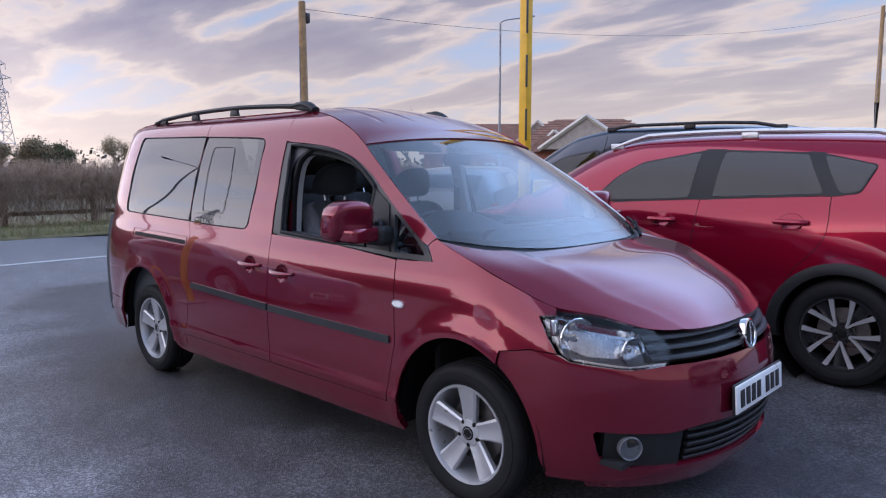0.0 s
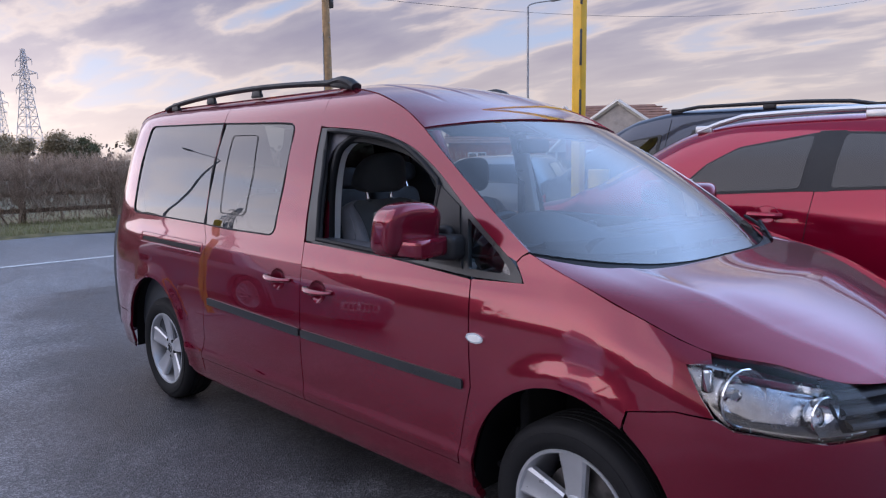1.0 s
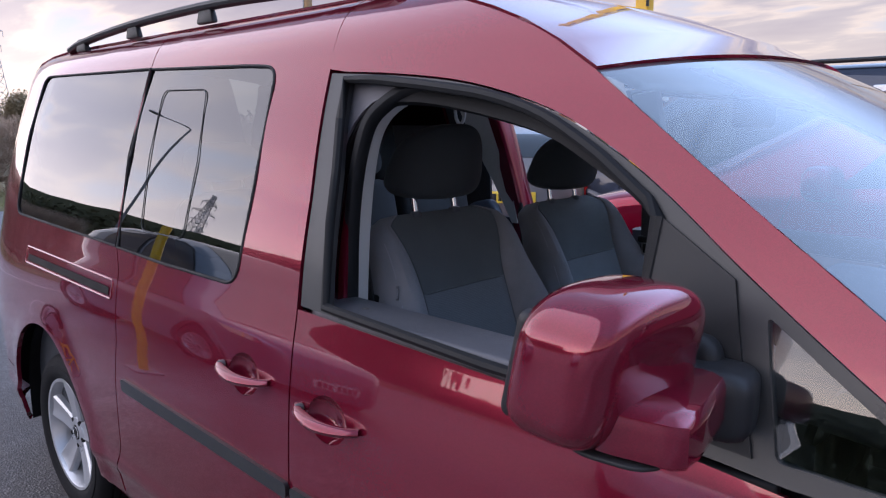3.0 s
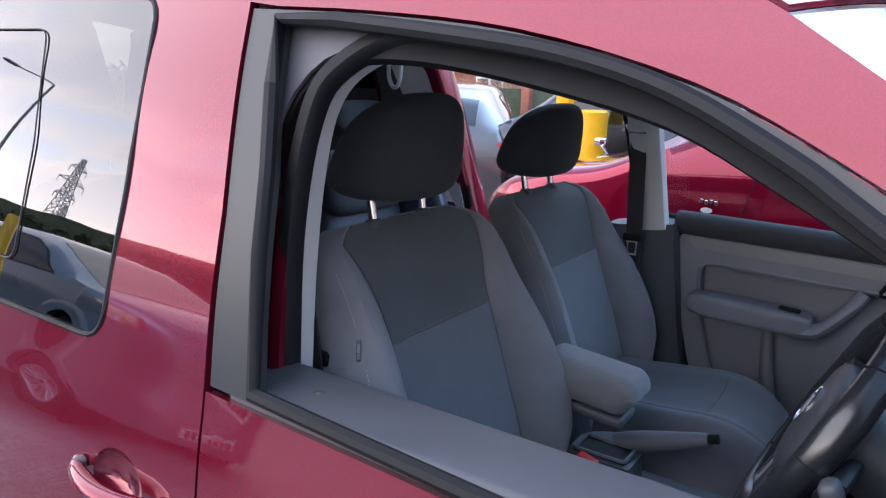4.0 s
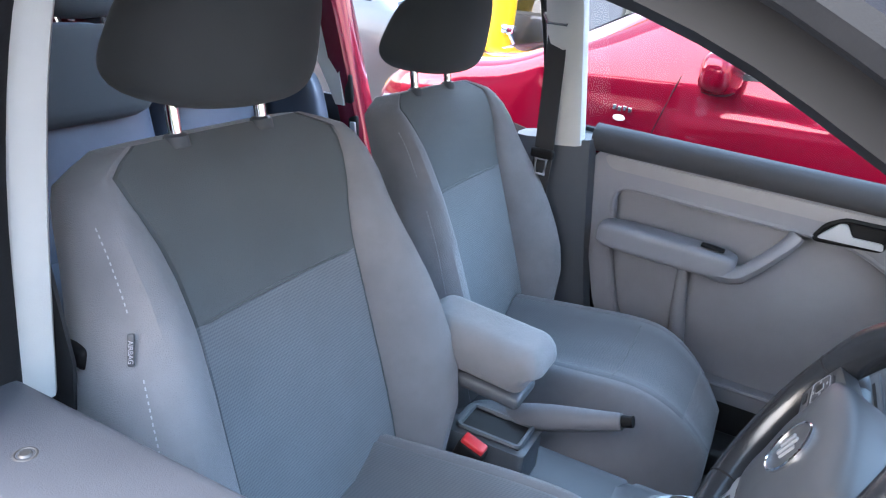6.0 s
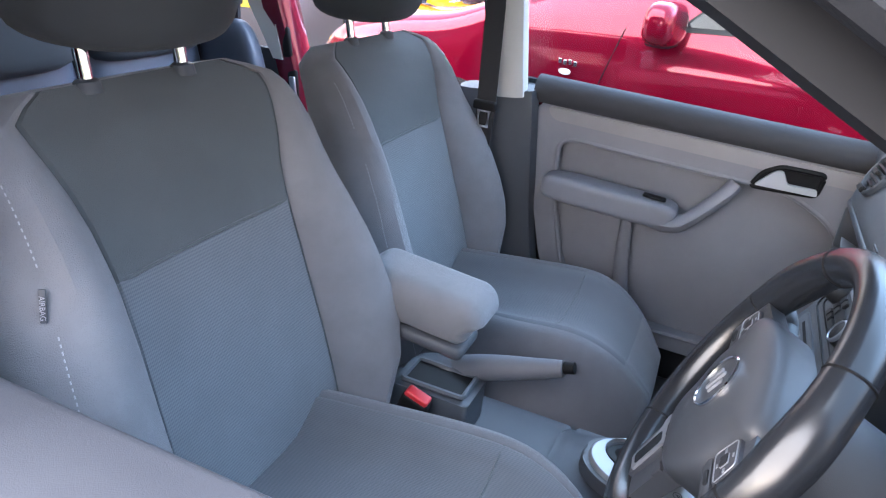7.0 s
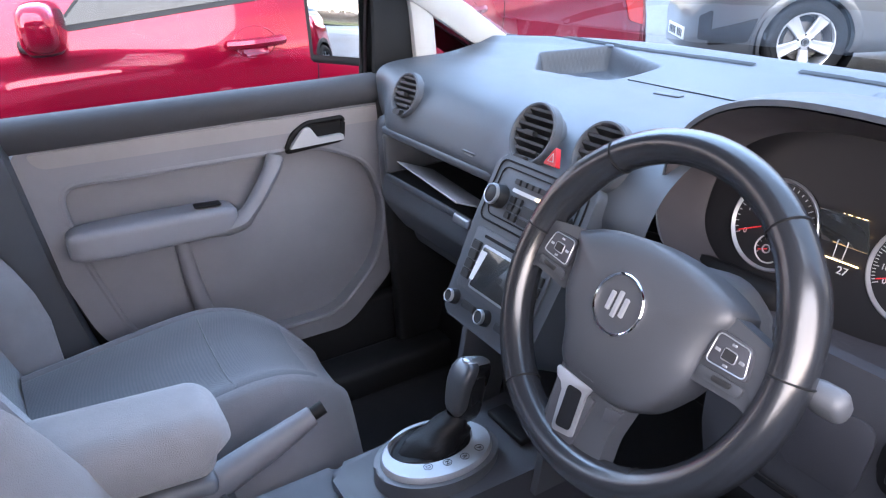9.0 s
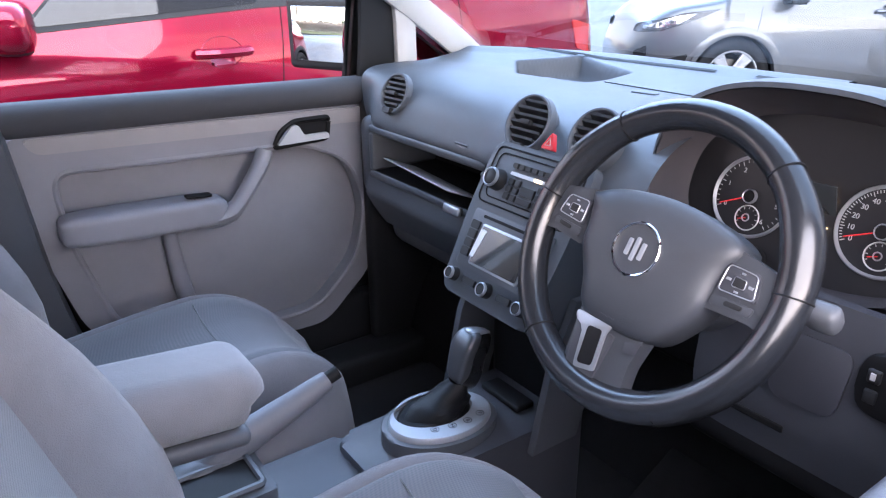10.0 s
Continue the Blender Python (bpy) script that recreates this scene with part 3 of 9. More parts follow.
def wheel(parent, x, y, sgn, radius=.316, rimr=.215, spokes=5, style="wide", rimmat=None):
    """A road wheel: brake and hub with tyre, rim and cap."""
    rimmat = rimmat or ALLOY
    m = pose(x, y, radius, -90 * sgn, 0, 0)
    k = radius / .316
    bm = B()
    lathe(bm, [(0, .035), (.07 * k, .035), (.07 * k, .005), (.145 * k, .005), (.145 * k, -.02), (0, -.02)], m, 28)
    hub = part("wheel", bm, STEEL, parent, "")
    bm = B()
    w = .1
    prof = [(rimr, .078), (rimr + .010, .092), (rimr + .035, w + .004), (rimr + .060, w + .003), (rimr + .062, w - .001), (rimr + .080, w - .004), (radius - .012, .087), (radius - .003, .072)]
    tread = []
    for g in (.048, .016, -.016, -.048):
        tread += [(radius, g + .005), (radius - .008, g + .004), (radius - .008, g - .004), (radius, g - .005)]
    prof = prof + tread + [(r, -h) for r, h in prof[::-1]]
    lathe(bm, prof, m, 56)
    part("tyre", bm, TYRE, hub, "black road tyre")
    bm = B()
    lathe(bm, [(rimr + .002, .084), (rimr + .006, .088), (rimr + .004, .092), (rimr - .006, .090), (rimr - .014, .074), (rimr - .018, .03), (rimr - .03, -.05), (rimr - .03, -.085), (rimr, -.085)], m, 56)
    hubr = .058 * k

    def spoke(ang, w0, w1, h0, h1, d=.028):
        t = bmesh.new()
        rows = []
        for s in (0, .25, .5, .75, 1):
            r = hubr * .75 + (rimr - .012 - hubr * .75) * s
            ww = w0 + (w1 - w0) * s ** 1.3
            h = h0 + (h1 - h0) * s ** 1.5
            rows.append([t.verts.new((r, c * ww / 2, hh)) for c, hh in ((-1, h - d), (-1, h - .007), (-.78, h), (-.3, h - .005), (.3, h - .005), (.78, h), (1, h - .007), (1, h - d))])
        for A, Bq in zip(rows, rows[1:]):
            for j in range(7):
                t.faces.new((A[j], A[j + 1], Bq[j + 1], Bq[j]))
        bmesh.ops.transform(t, matrix=m @ pose(0, 0, 0, 0, 0, ang), verts=t.verts)
        merge(bm, t)
    if style == "wide":
        for i in range(spokes):
            spoke(90 + 360 / spokes * i, .070, .112, .062, .082)
    elif style == "petal":
        for i in range(spokes):
            spoke(90 + 360 / spokes * i, .050, .085, .046, .056)
    else:
        for i in range(spokes):
            spoke(360 / spokes * i, .016, .026, .06, .08)
    lathe(bm, [(hubr * .55, .066), (hubr, .062), (hubr * 1.08, .05), (hubr * 1.08, .02)], m, 28)
    if style == "petal":
        # cut silver faces: pairs of bars bowing out from the hub like petals
        for i in range(spokes):
            c0 = radians(90 + 360 / spokes * i)
            face_ = B()
            for sd in (-1, 1):
                rows = []
                for s in (0, .2, .4, .6, .8, 1):
                    r = hubr * .8 + (rimr - .004 - hubr * .8) * s
                    a = c0 + sd * (.05 + .42 * s ** .8 - .12 * s * s)
                    ww = (.006 + .0105 * s) / r
                    h = .066 + .022 * s ** 1.4
                    rows.append([face_.verts.new(m @ Vector((r * math.cos(a + k * ww), r * math.sin(a + k * ww), h + dh))) for k, dh in ((-1, -.02), (-1, 0), (1, 0), (1, -.02))])
                for A, Bq in zip(rows, rows[1:]):
                    for j in range(3):
                        face_.faces.new((A[j], A[j + 1], Bq[j + 1], Bq[j]))
            part("spoke", face_, ALLOY, hub, "bright cut silver spoke")
    part("rim", bm, rimmat, hub, "silver alloy rim" if rimmat is ALLOY else "black and silver alloy rim")
    for i in range(5):
        a = 2 * math.pi * (i + .5) / 5 + math.pi / 2
        mm = m @ Matrix.Translation((hubr * .92 * math.cos(a), hubr * .92 * math.sin(a), .055))
        bm = B()
        lathe(bm, [(0, .010), (.009, .010), (.011, .004), (.011, -.01)], mm, 8)
        part("wheel_bolt", bm, BLACK, hub)
    bm = B()
    lathe(bm, [(0, .066), (.026, .066), (.030, .063), (.031, .05)], m, 24)
    part("centre_cap", bm, BLACK, hub)
    bm = B()
    lathe(bm, [(.020, .0665), (.0205, .069), (.024, .069), (.0245, .0665)], m, 24)
    part("cap_ring", bm, CHROME, hub)
    return hub


def van_top():
    zs = spline([(-3.75, 1.72), (-3.6, 1.775), (-3.4, 1.80), (-1.535, 1.80), (-1.456, 1.795), (-1.195, 1.754), (-.957, 1.675), (-.80, 1.588)])

    def roof(s, v):
        xs = -.80 - 2.95 * s
        z = zs(xs)
        y = W(min(xs, -.2), z) - .001
        k = 1 - v * v
        c = .042 + .008 * min(1, s / .25)
        x = xs + .10 * k * max(0, 1 - s / .3) ** 2
        rib = -.006 * sum(math.exp(-((v - g) / .020) ** 2) for g in (-.66, -.33, 0, .33, .66)) * min(1, max(0, (s - .07) / .03)) * min(1, max(0, (.95 - s) / .04))
        return (x, v * y, z + c * (1 - abs(v) ** 2.4) + rib)
    panel("roof", [(0, -1), (0, 1), (1, 1), (1, -1)], [], lambda u, v: roof(u, v), .0125, RED, van, "maroon steel roof with pressed ribs", .006, 0, .03)
    # headlining inside
    bm = grid_sheet(lambda a, b: (Vector(roof(.02 + .96 * a, (2 * b - 1) * .97)) + Vector((0, 0, -.05))), 30, 14)
    part("headlining", bm, HEADLINER, van, "pale grey fabric headlining")

    # windscreen between roof edge and scuttle
    def low(v):
        k = 1 - abs(v) ** 3.4
        return Vector((-.182 + .307 * k, v * W(-.182, 1.163), 1.163 - .061 * k))
    edge_z = spline([(0, 1.163), (.24, 1.266), (.56, 1.402), (1, 1.588)])
    edge_x = spline([(0, -.182), (.24, -.326), (.56, -.529), (1, -.80)])

    def scr(v, s):
        a = Vector(roof(0, v)) + Vector((.004, 0, -.002))
        b = low(v)
        p = b.lerp(a, s)
        q = Vector(low(1)).lerp(Vector(roof(0, 1)) + Vector((.004, 0, -.002)), s)
        d = Vector((edge_x(s), W(edge_x(s), edge_z(s)) - .004, edge_z(s))) - q
        k = abs(v) ** 2
        return tuple(p + Vector((d.x * k, d.y * v * abs(v), d.z * k)) + Vector((.025, 0, .03)) * 4 * s * (1 - s) * (1 - v * v))
    panel("windscreen", [(-1, 0), (1, 0), (1, 1), (-1, 1)], [], scr, .06, SCREEN, van, "raked windscreen reflecting the sky", 0, 0, .06)
    # black band and wipers at the foot
    bm = grid_sheet(lambda a, b: Vector(scr(2 * a - 1, .002 + .05 * b)) + Vector((-.004, 0, -.006)), 30, 2)
    part("screen_band", bm, BLACK, van)
    for v0, v1, h in ((.62, .93, .012),):
        bm = B()
        tube(bm, [Vector(scr(v0 + (v1 - v0) * i / 10, .015 + h * i / 10)) + Vector((.012, 0, .016)) for i in range(11)], .007, 6)
        tube(bm, [Vector(low(v0)) + Vector((.035, 0, -.01)), Vector(scr(v0 + (v1 - v0) * .5, .02 + h * .5)) + Vector((.02, 0, .028))], .009, 6)
        part("wiper", bm, BLACK, van)

    # bonnet
    edge = spline([(0, -.155), (.06, -.085), (.2, .081), (.42, .221), (.6, .341), (.70, .42), (.84, .555), (1, .70)])
    edz = spline([(0, 1.152), (.06, 1.126), (.2, 1.068), (.42, 1.011), (.6, .957), (.70, .928), (.84, .902), (1, .848)])
    cx = spline([(0, .135), (.5, .52), (.8, .735), (1, .845)])
    cz = spline([(0, 1.098), (.3, 1.062), (.5, 1.018), (.7, .960), (.9, .882), (1, .832)])

    def bon(s, v):
        xe, ze = edge(s), edz(s)
        ye = W(xe, ze) - .003
        k = 1 - abs(v) ** (4.5 - 1.8 * min(1, s * 1.6))
        k2 = 1 - abs(v) ** (6.5 - 1.5 * s)
        crease = .006 * math.exp(-((abs(v) - .74) / .05) ** 2) * (1 - s * .5)
        return (xe + (cx(s) - xe) * k, v * ye, ze + (cz(s) - ze) * k2 + crease)
    panel("bonnet", [(0, -1), (0, 1), (1, 1), (1, -1)], [], bon, .05, RED, van, "maroon bonnet", .018, 0, .025)
    bm = grid_sheet(lambda a, b: (Vector(low(2 * a - 1)) + Vector((-.004, 0, -.006))).lerp(Vector(bon(.03, (2 * a - 1) * .995)) + Vector((0, 0, -.012)), b) - Vector((0, 0, .012 * math.sin(math.pi * b))), 30, 6)
    part("scuttle", bm, TRIM, van)
    return roof, scr


def strip(bm, z0, z1, p0, p1, out, depth=.03, n=24):
    """A bar that follows the nose between two angles."""
    rows = []
    for i in range(n + 1):
        p = p0 + (p1 - p0) * i / n
        q = []
        for z, o in ((z0, out - depth), (z0, out - .003), (z0 + .003, out), (z1 - .003, out), (z1, out - .003), (z1, out - depth)):
            c = Vector(nose(p, z))
            nrm = Vector((math.cos(p), math.sin(p), 0))
            q.append(bm.verts.new(c + nrm * o))
        rows.append(q)
    for A, C in zip(rows, rows[1:]):
        for j in range(5):
            bm.faces.new((A[j], A[j + 1], C[j + 1], C[j]))
    bm.faces.new(rows[0][::-1])
    bm.faces.new(rows[-1])


FOGGREY = mat("dull_fog_reflector", (.20, .205, .22), .35, metal=.35, var=.15, vscale=60)
LAMPCHROME = mat("lamp_chrome_wall", (.62, .63, .65), .22, metal=1.0, var=.25, vscale=22, rvar=.12, bump=.25, bscale=14)
LAMPBACK = mat("lamp_bezel", (.10, .105, .115), .22, metal=.8, var=.2, vscale=40)


def van_nose():
    def pp(pts, sg):
        return [(sg * ph(x, z), z) for x, z in pts]
    HL = [(.372, .898), (.428, .914), (.555, .899), (.715, .842), (.772, .775), (.786, .722), (.70, .708), (.506, .733), (.426, .812)]
    # bumper with openings for fog lamps and lower grille
    topr = [(.215, .690), (.228, .738), (.357, .761), (.46, .752), (.506, .727), (.70, .703), (.786, .716)]
    arch = [p for p in ARCH_F if p[0] > .215 and p[1] < .69][::1]
    r_side = [(ph(x, z), z) for x, z in topr[::-1]] + [(ph(x, z), z) for x, z in arch] + [(ph(.40, .235), .235)]
    outline = [(p, z) for p, z in r_side] + [(-p, z) for p, z in r_side[::-1]]
    fog = round_poly([(ph(.585, .46), .462), (ph(.60, .34), .345), (ph(.70, .31), .308), (.55, .300), (-.55, .300), (-ph(.70, .31), .308), (-ph(.60, .34), .345), (-ph(.585, .46), .462),
                      (-.60, .452), (-.45, .468), (.45, .468), (.60, .452)], .03)
    bump = panel("front_bumper", outline, [fog], nose, .03, RED, van, "maroon front bumper", .025, 0, .04)
    panel("bumper_lip", [(-1.0, .19), (1.0, .19), (1.02, .232), (-1.02, .232)], [], nose, .03, RED, van, "", .02, -.012, .05)
    # lower grille and fog lamps
    bm = B()
    strip(bm, .295, .475, -.95, .95, -.045, .01)
    part("lower_grille", bm, BLACK, bump, "black lower intake")
    for i in range(5):
        bm = B()
        strip(bm, .312 + .032 * i, .328 + .032 * i, -.50, .50, -.012 - .003 * abs(i - 2))
        part("grille_slat", bm, TRIM, bump)
    for sg in (-1, 1):
        bm = B()
        strip(bm, .302, .466, sg * .53, sg * .94, -.014, .02)
        part("fog_surround", bm, TRIM, bump)
        pc = Vector(nose(sg * ph(.70, .395), .395))
        nr = Vector((math.cos(ph(.70, .395)) * .8, sg * math.sin(ph(.70, .395)) * .6, 0)).normalized()
        mm = Matrix.Translation(pc) @ nr.to_track_quat('Z', 'Y').to_matrix().to_4x4()
        bm = B()
        lathe(bm, [(.046, -.03), (.048, .004), (.045, .006), (.042, .004), (.041, -.014), (0, -.02)], mm, 28)
        lamp = part("fog_lamp", bm, FOGGREY, bump, "round fog lamp in black surround")
        bm = B()
        lathe(bm, [(0, .009), (.026, .007), (.042, .002)], mm, 28)
        part("fog_lens", bm, LENS, lamp)
        # headlamps
        pts = [(sg * ph(x, z), z) for x, z in HL]
        mid_p, mid_z = sum(p for p, z in pts) / len(pts), sum(z for p, z in pts) / len(pts)
        wall = [(mid_p + (p - mid_p) * 1.10, mid_z + (z - mid_z) * 1.10) for p, z in pts]
        hl = panel("headlamp", round_poly(wall, .03), [], lambda u, v: nose(u, v), .03, LAMPCHROME, van, "headlamp with chrome reflectors", 0, -.065, .04)
        foot = [(sg * ph(x, z), z) for x, z in ((.44, .792), (.506, .742), (.70, .716), (.772, .728), (.765, .775), (.735, .80), (.70, .748), (.56, .752))]
        panel("lamp_foot", round_poly(foot, .012), [], lambda u, v: nose(u, v), .03, LAMPBACK, hl, "dark lamp bezel", 0, -.040, .04)
        panel("lamp_lens", round_poly(pts, .03), [], nose, .03, LENS, hl, "clear lamp cover", 0, .001, .04)
        for x, z, r in ((.515, .812, .082), (.690, .768, .054)):
            c = Vector(nose(sg * ph(x, z), z))
            d = Vector((.9, sg * .35, 0)).normalized()
            mm = Matrix.Translation(c - Vector((math.cos(ph(x, z)), sg * math.sin(ph(x, z)), 0)) * .03) @ d.to_track_quat('Z', 'Y').to_matrix().to_4x4()
            bm = B()
            lathe(bm, [(r, .012), (r * 1.03, .008), (r * .92, -.012), (r * .66, -.034), (r * .34, -.046), (r * .22, -.044), (r * .20, -.012), (0, -.008)], mm, 18)
            part("reflector", bm, REFLECTOR, hl)
        bm = B()
        a0, a1 = sg * ph(.44, .86), sg * ph(.74, .80)
        n = 10
        for i in range(n):
            pa, pb = a0 + (a1 - a0) * i / n, a0 + (a1 - a0) * (i + 1) / n
            za, zb = .885 - .065 * i / n, .885 - .065 * (i + 1) / n
            q = [Vector(nose(pa, za)), Vector(nose(pb, zb)), Vector(nose(pb, zb - .028)), Vector(nose(pa, za - .028))]
            nn = Vector((math.cos(pa), math.sin(pa), 0))
            bm.faces.new([bm.verts.new(v - nn * (.02 if j < 2 else .045)) for j, v in enumerate(q)])
        part("chrome_strip", bm, REFLECTOR, hl)
        bm = B()
        pc = Vector(nose(sg * ph(.43, .85), .85))
        rbox(bm, pc - Vector((math.cos(ph(.43, .85)), sg * math.sin(ph(.43, .85)), 0)) * .03, (.03, .03, .07), .01)
        part("indicator", bm, REFLECTOR, hl)
    # upper grille between the lamps
    bm = B()
    strip(bm, .715, .845, -.70, .70, -.04, .01)
    gr = part("upper_grille", bm, BLACK, van, "black radiator grille with chrome-edged slats")
    for i in range(3):
        bm = B()
        strip(bm, .733 + .035 * i, .750 + .035 * i, -.68, .68, -.004 - .005 * i)
        part("grille_slat", bm, TRIM, gr)
    # badge as plain ring and bars
    mm = Matrix.Translation((.888, 0, .770)) @ Vector((1, 0, .18)).to_track_quat('Z', 'Y').to_matrix().to_4x4()
    bm = B()
    lathe(bm, [(.062, -.02), (.066, .004), (.064, .010), (.056, .012), (.052, .006), (.052, -.02)], mm, 32)
    bd = part("badge", bm, CHROME, van, "round chrome badge")
    bm = B()
    lathe(bm, [(0, .004), (.052, .004), (.053, -.02)], mm, 32)
    part("badge_disc", bm, BLACK, bd)
    bm = B()
    for yy in (-.022, 0, .022):
        rbox(bm, mm @ Vector((0, yy, .006)), (.008, .010, .055), .002)
    part("badge_bar", bm, CHROME, bd)
    # number plate with plain bars
    bm = B()
    rbox(bm, (.945, 0, .545), (.012, .524, .116), .006, (0, -4, 0))
    pl = part("number_plate", bm, PLATE, van, "white number plate with dark bars")
    bm = B()
    rbox(bm, (.937, 0, .545), (.012, .534, .126), .006, (0, -4, 0))
    part("plate_holder", bm, TRIM, pl)
    for yy in (-.205, -.145, -.085, -.025, .075, .135, .195):
        bm = B()
        rbox(bm, (.9525, yy, .545), (.003, .042, .072), .001, (0, -4, 0))
        part("plate_bar", bm, INK, pl)


def roof_rail(sgn):
    bm = B()
    top = smooth_line([(-1.405, .548, 1.800), (-1.47, .55, 1.842), (-1.60, .55, 1.868), (-2.2, .55, 1.893), (-2.8, .548, 1.887), (-3.25, .545, 1.862), (-3.42, .543, 1.838)], 6)
    n = len(top)
    tube(bm, [(x, sgn * y, z - .036 * min(1, (-1.405 - x) / .2)) for x, y, z in top], [.030 if i < 8 else (.030 - .010 * (i - 8) / 6 if i < 14 else .020) for i in range(n)], 10, False, .72)
    rbox(bm, (-1.50, sgn * .55, 1.822), (.17, .04, .045), .012, (0, 8, 0))
    for x, z in ((-2.28, 1.850), (-2.80, 1.846), (-3.28, 1.83)):
        rbox(bm, (x, sgn * .549, z - .018), (.10, .026, .052), .008, (0, 0, 0), 2, .7)
    part("roof_rail", bm, TRIM, van, "black roof rail")


def door_mirror(sgn):
    """Housing on a thick flat-bottomed arm from the triangle panel; the near side's is folded a little inwards."""
    R = sgn < 0
    ox, oy, turn = (-.592, -.988, -6) if R else (-.435, .972, 24)

    def at(x, y, z):
        return Matrix.Translation((ox, oy, 0)) @ pose(0, 0, 0, 0, 0, turn) @ Vector((x, sgn * y, z))

    def bend(q, w):
        return (w.x + .02 * q.z * R, w.y, w.z + .016 * (1 - q.y * q.y) * (1 if q.z > 0 else 0))
    bm = B()
    pad(bm, at(0, 0, 1.220), (.150, .235, .176), 4.0, (0, 0, turn), 12, bend)
    mr = part("door_mirror", bm, RED, van, "maroon door mirror")
    bm = B()
    pad(bm, (ox + .054, sgn * .935, 1.168), (.125, .250, .070), 6.5, (0, 0, sgn * -10), 8)
    part("mirror_arm", bm, RED, mr)
    bm = B()
    pad(bm, (ox + .068, sgn * .858, 1.158), (.128, .092, .092), 5.0, (0, 0, sgn * -10), 8)
    pad(bm, (ox + .035, sgn * .955, 1.135), (.125, .22, .012), 4.0, (0, 0, sgn * -6), 8)
    pad(bm, (ox + .045, sgn * .835, 1.172), (.075, .05, .12), 3.0, (0, 0, 0), 8)
    part("mirror_foot", bm, TRIM, mr, "black mirror foot")
    w, h = (.190, .145) if R else (.232, .186)
    tip = 13 if R else 0
    bm = B()
    rbox(bm, at(-.060, .005, 1.222), (.030, w, h), .030, (0, tip, turn), 4)
    part("mirror_rim", bm, TRIM, mr)
    bm = B()
    rbox(bm, at(-.076, .005, 1.222), (.004, w - (.030 if R else .046), h - (.030 if R else .046)), .0019, (0, tip, turn), 3)
    part("mirror_glass", bm, MIRROR, mr, "mirror glass")
    pts = [(-.465, 1.083), (-.640, 1.092), (-.640, 1.372), (-.520, 1.300)]
    if R:
        panel("mirror_triangle", pts, [], rmap, .05, TRIM, mr, "", .02, .002)
    else:
        panel("mirror_triangle", [(-max(a, -.585) - .09, b) for a, b in pts], [], lmap, .05, TRIM, mr, "", .02, .002)


HEADLINER = mat("headlining_fabric", (0.45, 0.45, 0.44), 0.9, var=0.08, bump=0.15, bscale=500)
MIRROR = mat("mirror_silver", (0.86, 0.88, 0.90), 0.01, metal=1.0, var=0.0, rvar=0.0)
for s in (-1, 1):
    side_panels(s)
    roof_rail(s)
    door_mirror(s)
    for x in (0, -HALF_WHEELBASE):
        wheel(van, x, s * .745, s)
van_top()
van_nose()
# tailgate, floor pan and bulkhead close the shell
bm = grid_sheet(lambda a, b: (-3.94 - .05 * (1 - (2 * a - 1) ** 2) + .26 * max(0, b - .45) ** 2, (2 * a - 1) * (W(-3.86, .35 + 1.40 * b) * (1 - .12 * b)), .35 + 1.42 * b), 16, 20)
part("tailgate", bm, RED, van)
bm = B()
rbox(bm, (-1.75, 0, .27), (4.0, 1.2, .10), .02)
part("floor_pan", bm, BLACK, van)

# ---- inside the van ----
def weave(m, pitch=.0054, strength=.35):
    """Dotted weave: small raised threads in crossing rows with darker gaps."""
    nt = m.node_tree
    b = nt.nodes["Principled BSDF"]
    N, L = nt.nodes.new, nt.links.new
    tc = N("ShaderNodeTexCoord")
    k = 6.2832 / pitch
    wave = []
    for d in ((k * .5, k, -k * .5), (-k * .5, k, k * .5)):
        dp = N("ShaderNodeVectorMath")
        dp.operation = 'DOT_PRODUCT'
        dp.inputs[1].default_value = d
        L(tc.outputs["Object"], dp.inputs[0])
        sn = N("ShaderNodeMath")
        sn.operation = 'SINE'
        L(dp.outputs["Value"], sn.inputs[0])
        wave.append(sn)
    pr = N("ShaderNodeMath")
    pr.operation = 'MULTIPLY'
    L(wave[0].outputs[0], pr.inputs[0])
    L(wave[1].outputs[0], pr.inputs[1])
    inv = N("ShaderNodeMapRange")
    inv.inputs[1].default_value, inv.inputs[2].default_value = -0.6, 0.5
    inv.inputs[3].default_value, inv.inputs[4].default_value = 0.48, 1.0
    L(pr.outputs[0], inv.inputs[0])
    src = b.inputs["Base Color"].links[0].from_socket
    dk = N("ShaderNodeMixRGB")
    dk.inputs[1].default_value = (.07, .082, .10, 1)
    L(inv.outputs[0], dk.inputs[0])
    L(src, dk.inputs[2])
    L(dk.outputs[0], b.inputs["Base Color"])
    bp = N("ShaderNodeBump")
    bp.inputs["Strength"].default_value = strength
    bp.inputs["Distance"].default_value = 0.0012
    L(inv.outputs[0], bp.inputs["Height"])
    L(bp.outputs[0], b.inputs["Normal"])
    return m


CLOTH = mat("grey_seat_cloth", (.205, .204, .219), .92, var=.14, vscale=9, bump=.6, bscale=800, sheen=.25)
# cushion cloths: the backrest cloths scaled darker, seat shade put into the colour
CUSHION = mat("shaded_grey_cushion_cloth", (.130, .128, .138), .92, var=.14, vscale=9, bump=.6, bscale=800, sheen=.2)
CUSHIONMESH = weave(mat("shaded_dotted_cushion_cloth", (.118, .121, .130), .9, var=.12, vscale=10, sheen=.15))
CLOTHDARK = mat("charcoal_seat_cloth", (.092, .103, .107), .92, var=.15, vscale=9, bump=.6, bscale=800, sheen=.2)
CLOTHMESH = weave(mat("dotted_grey_cloth", (.180, .190, .202), .9, var=.10, vscale=12, sheen=.2))
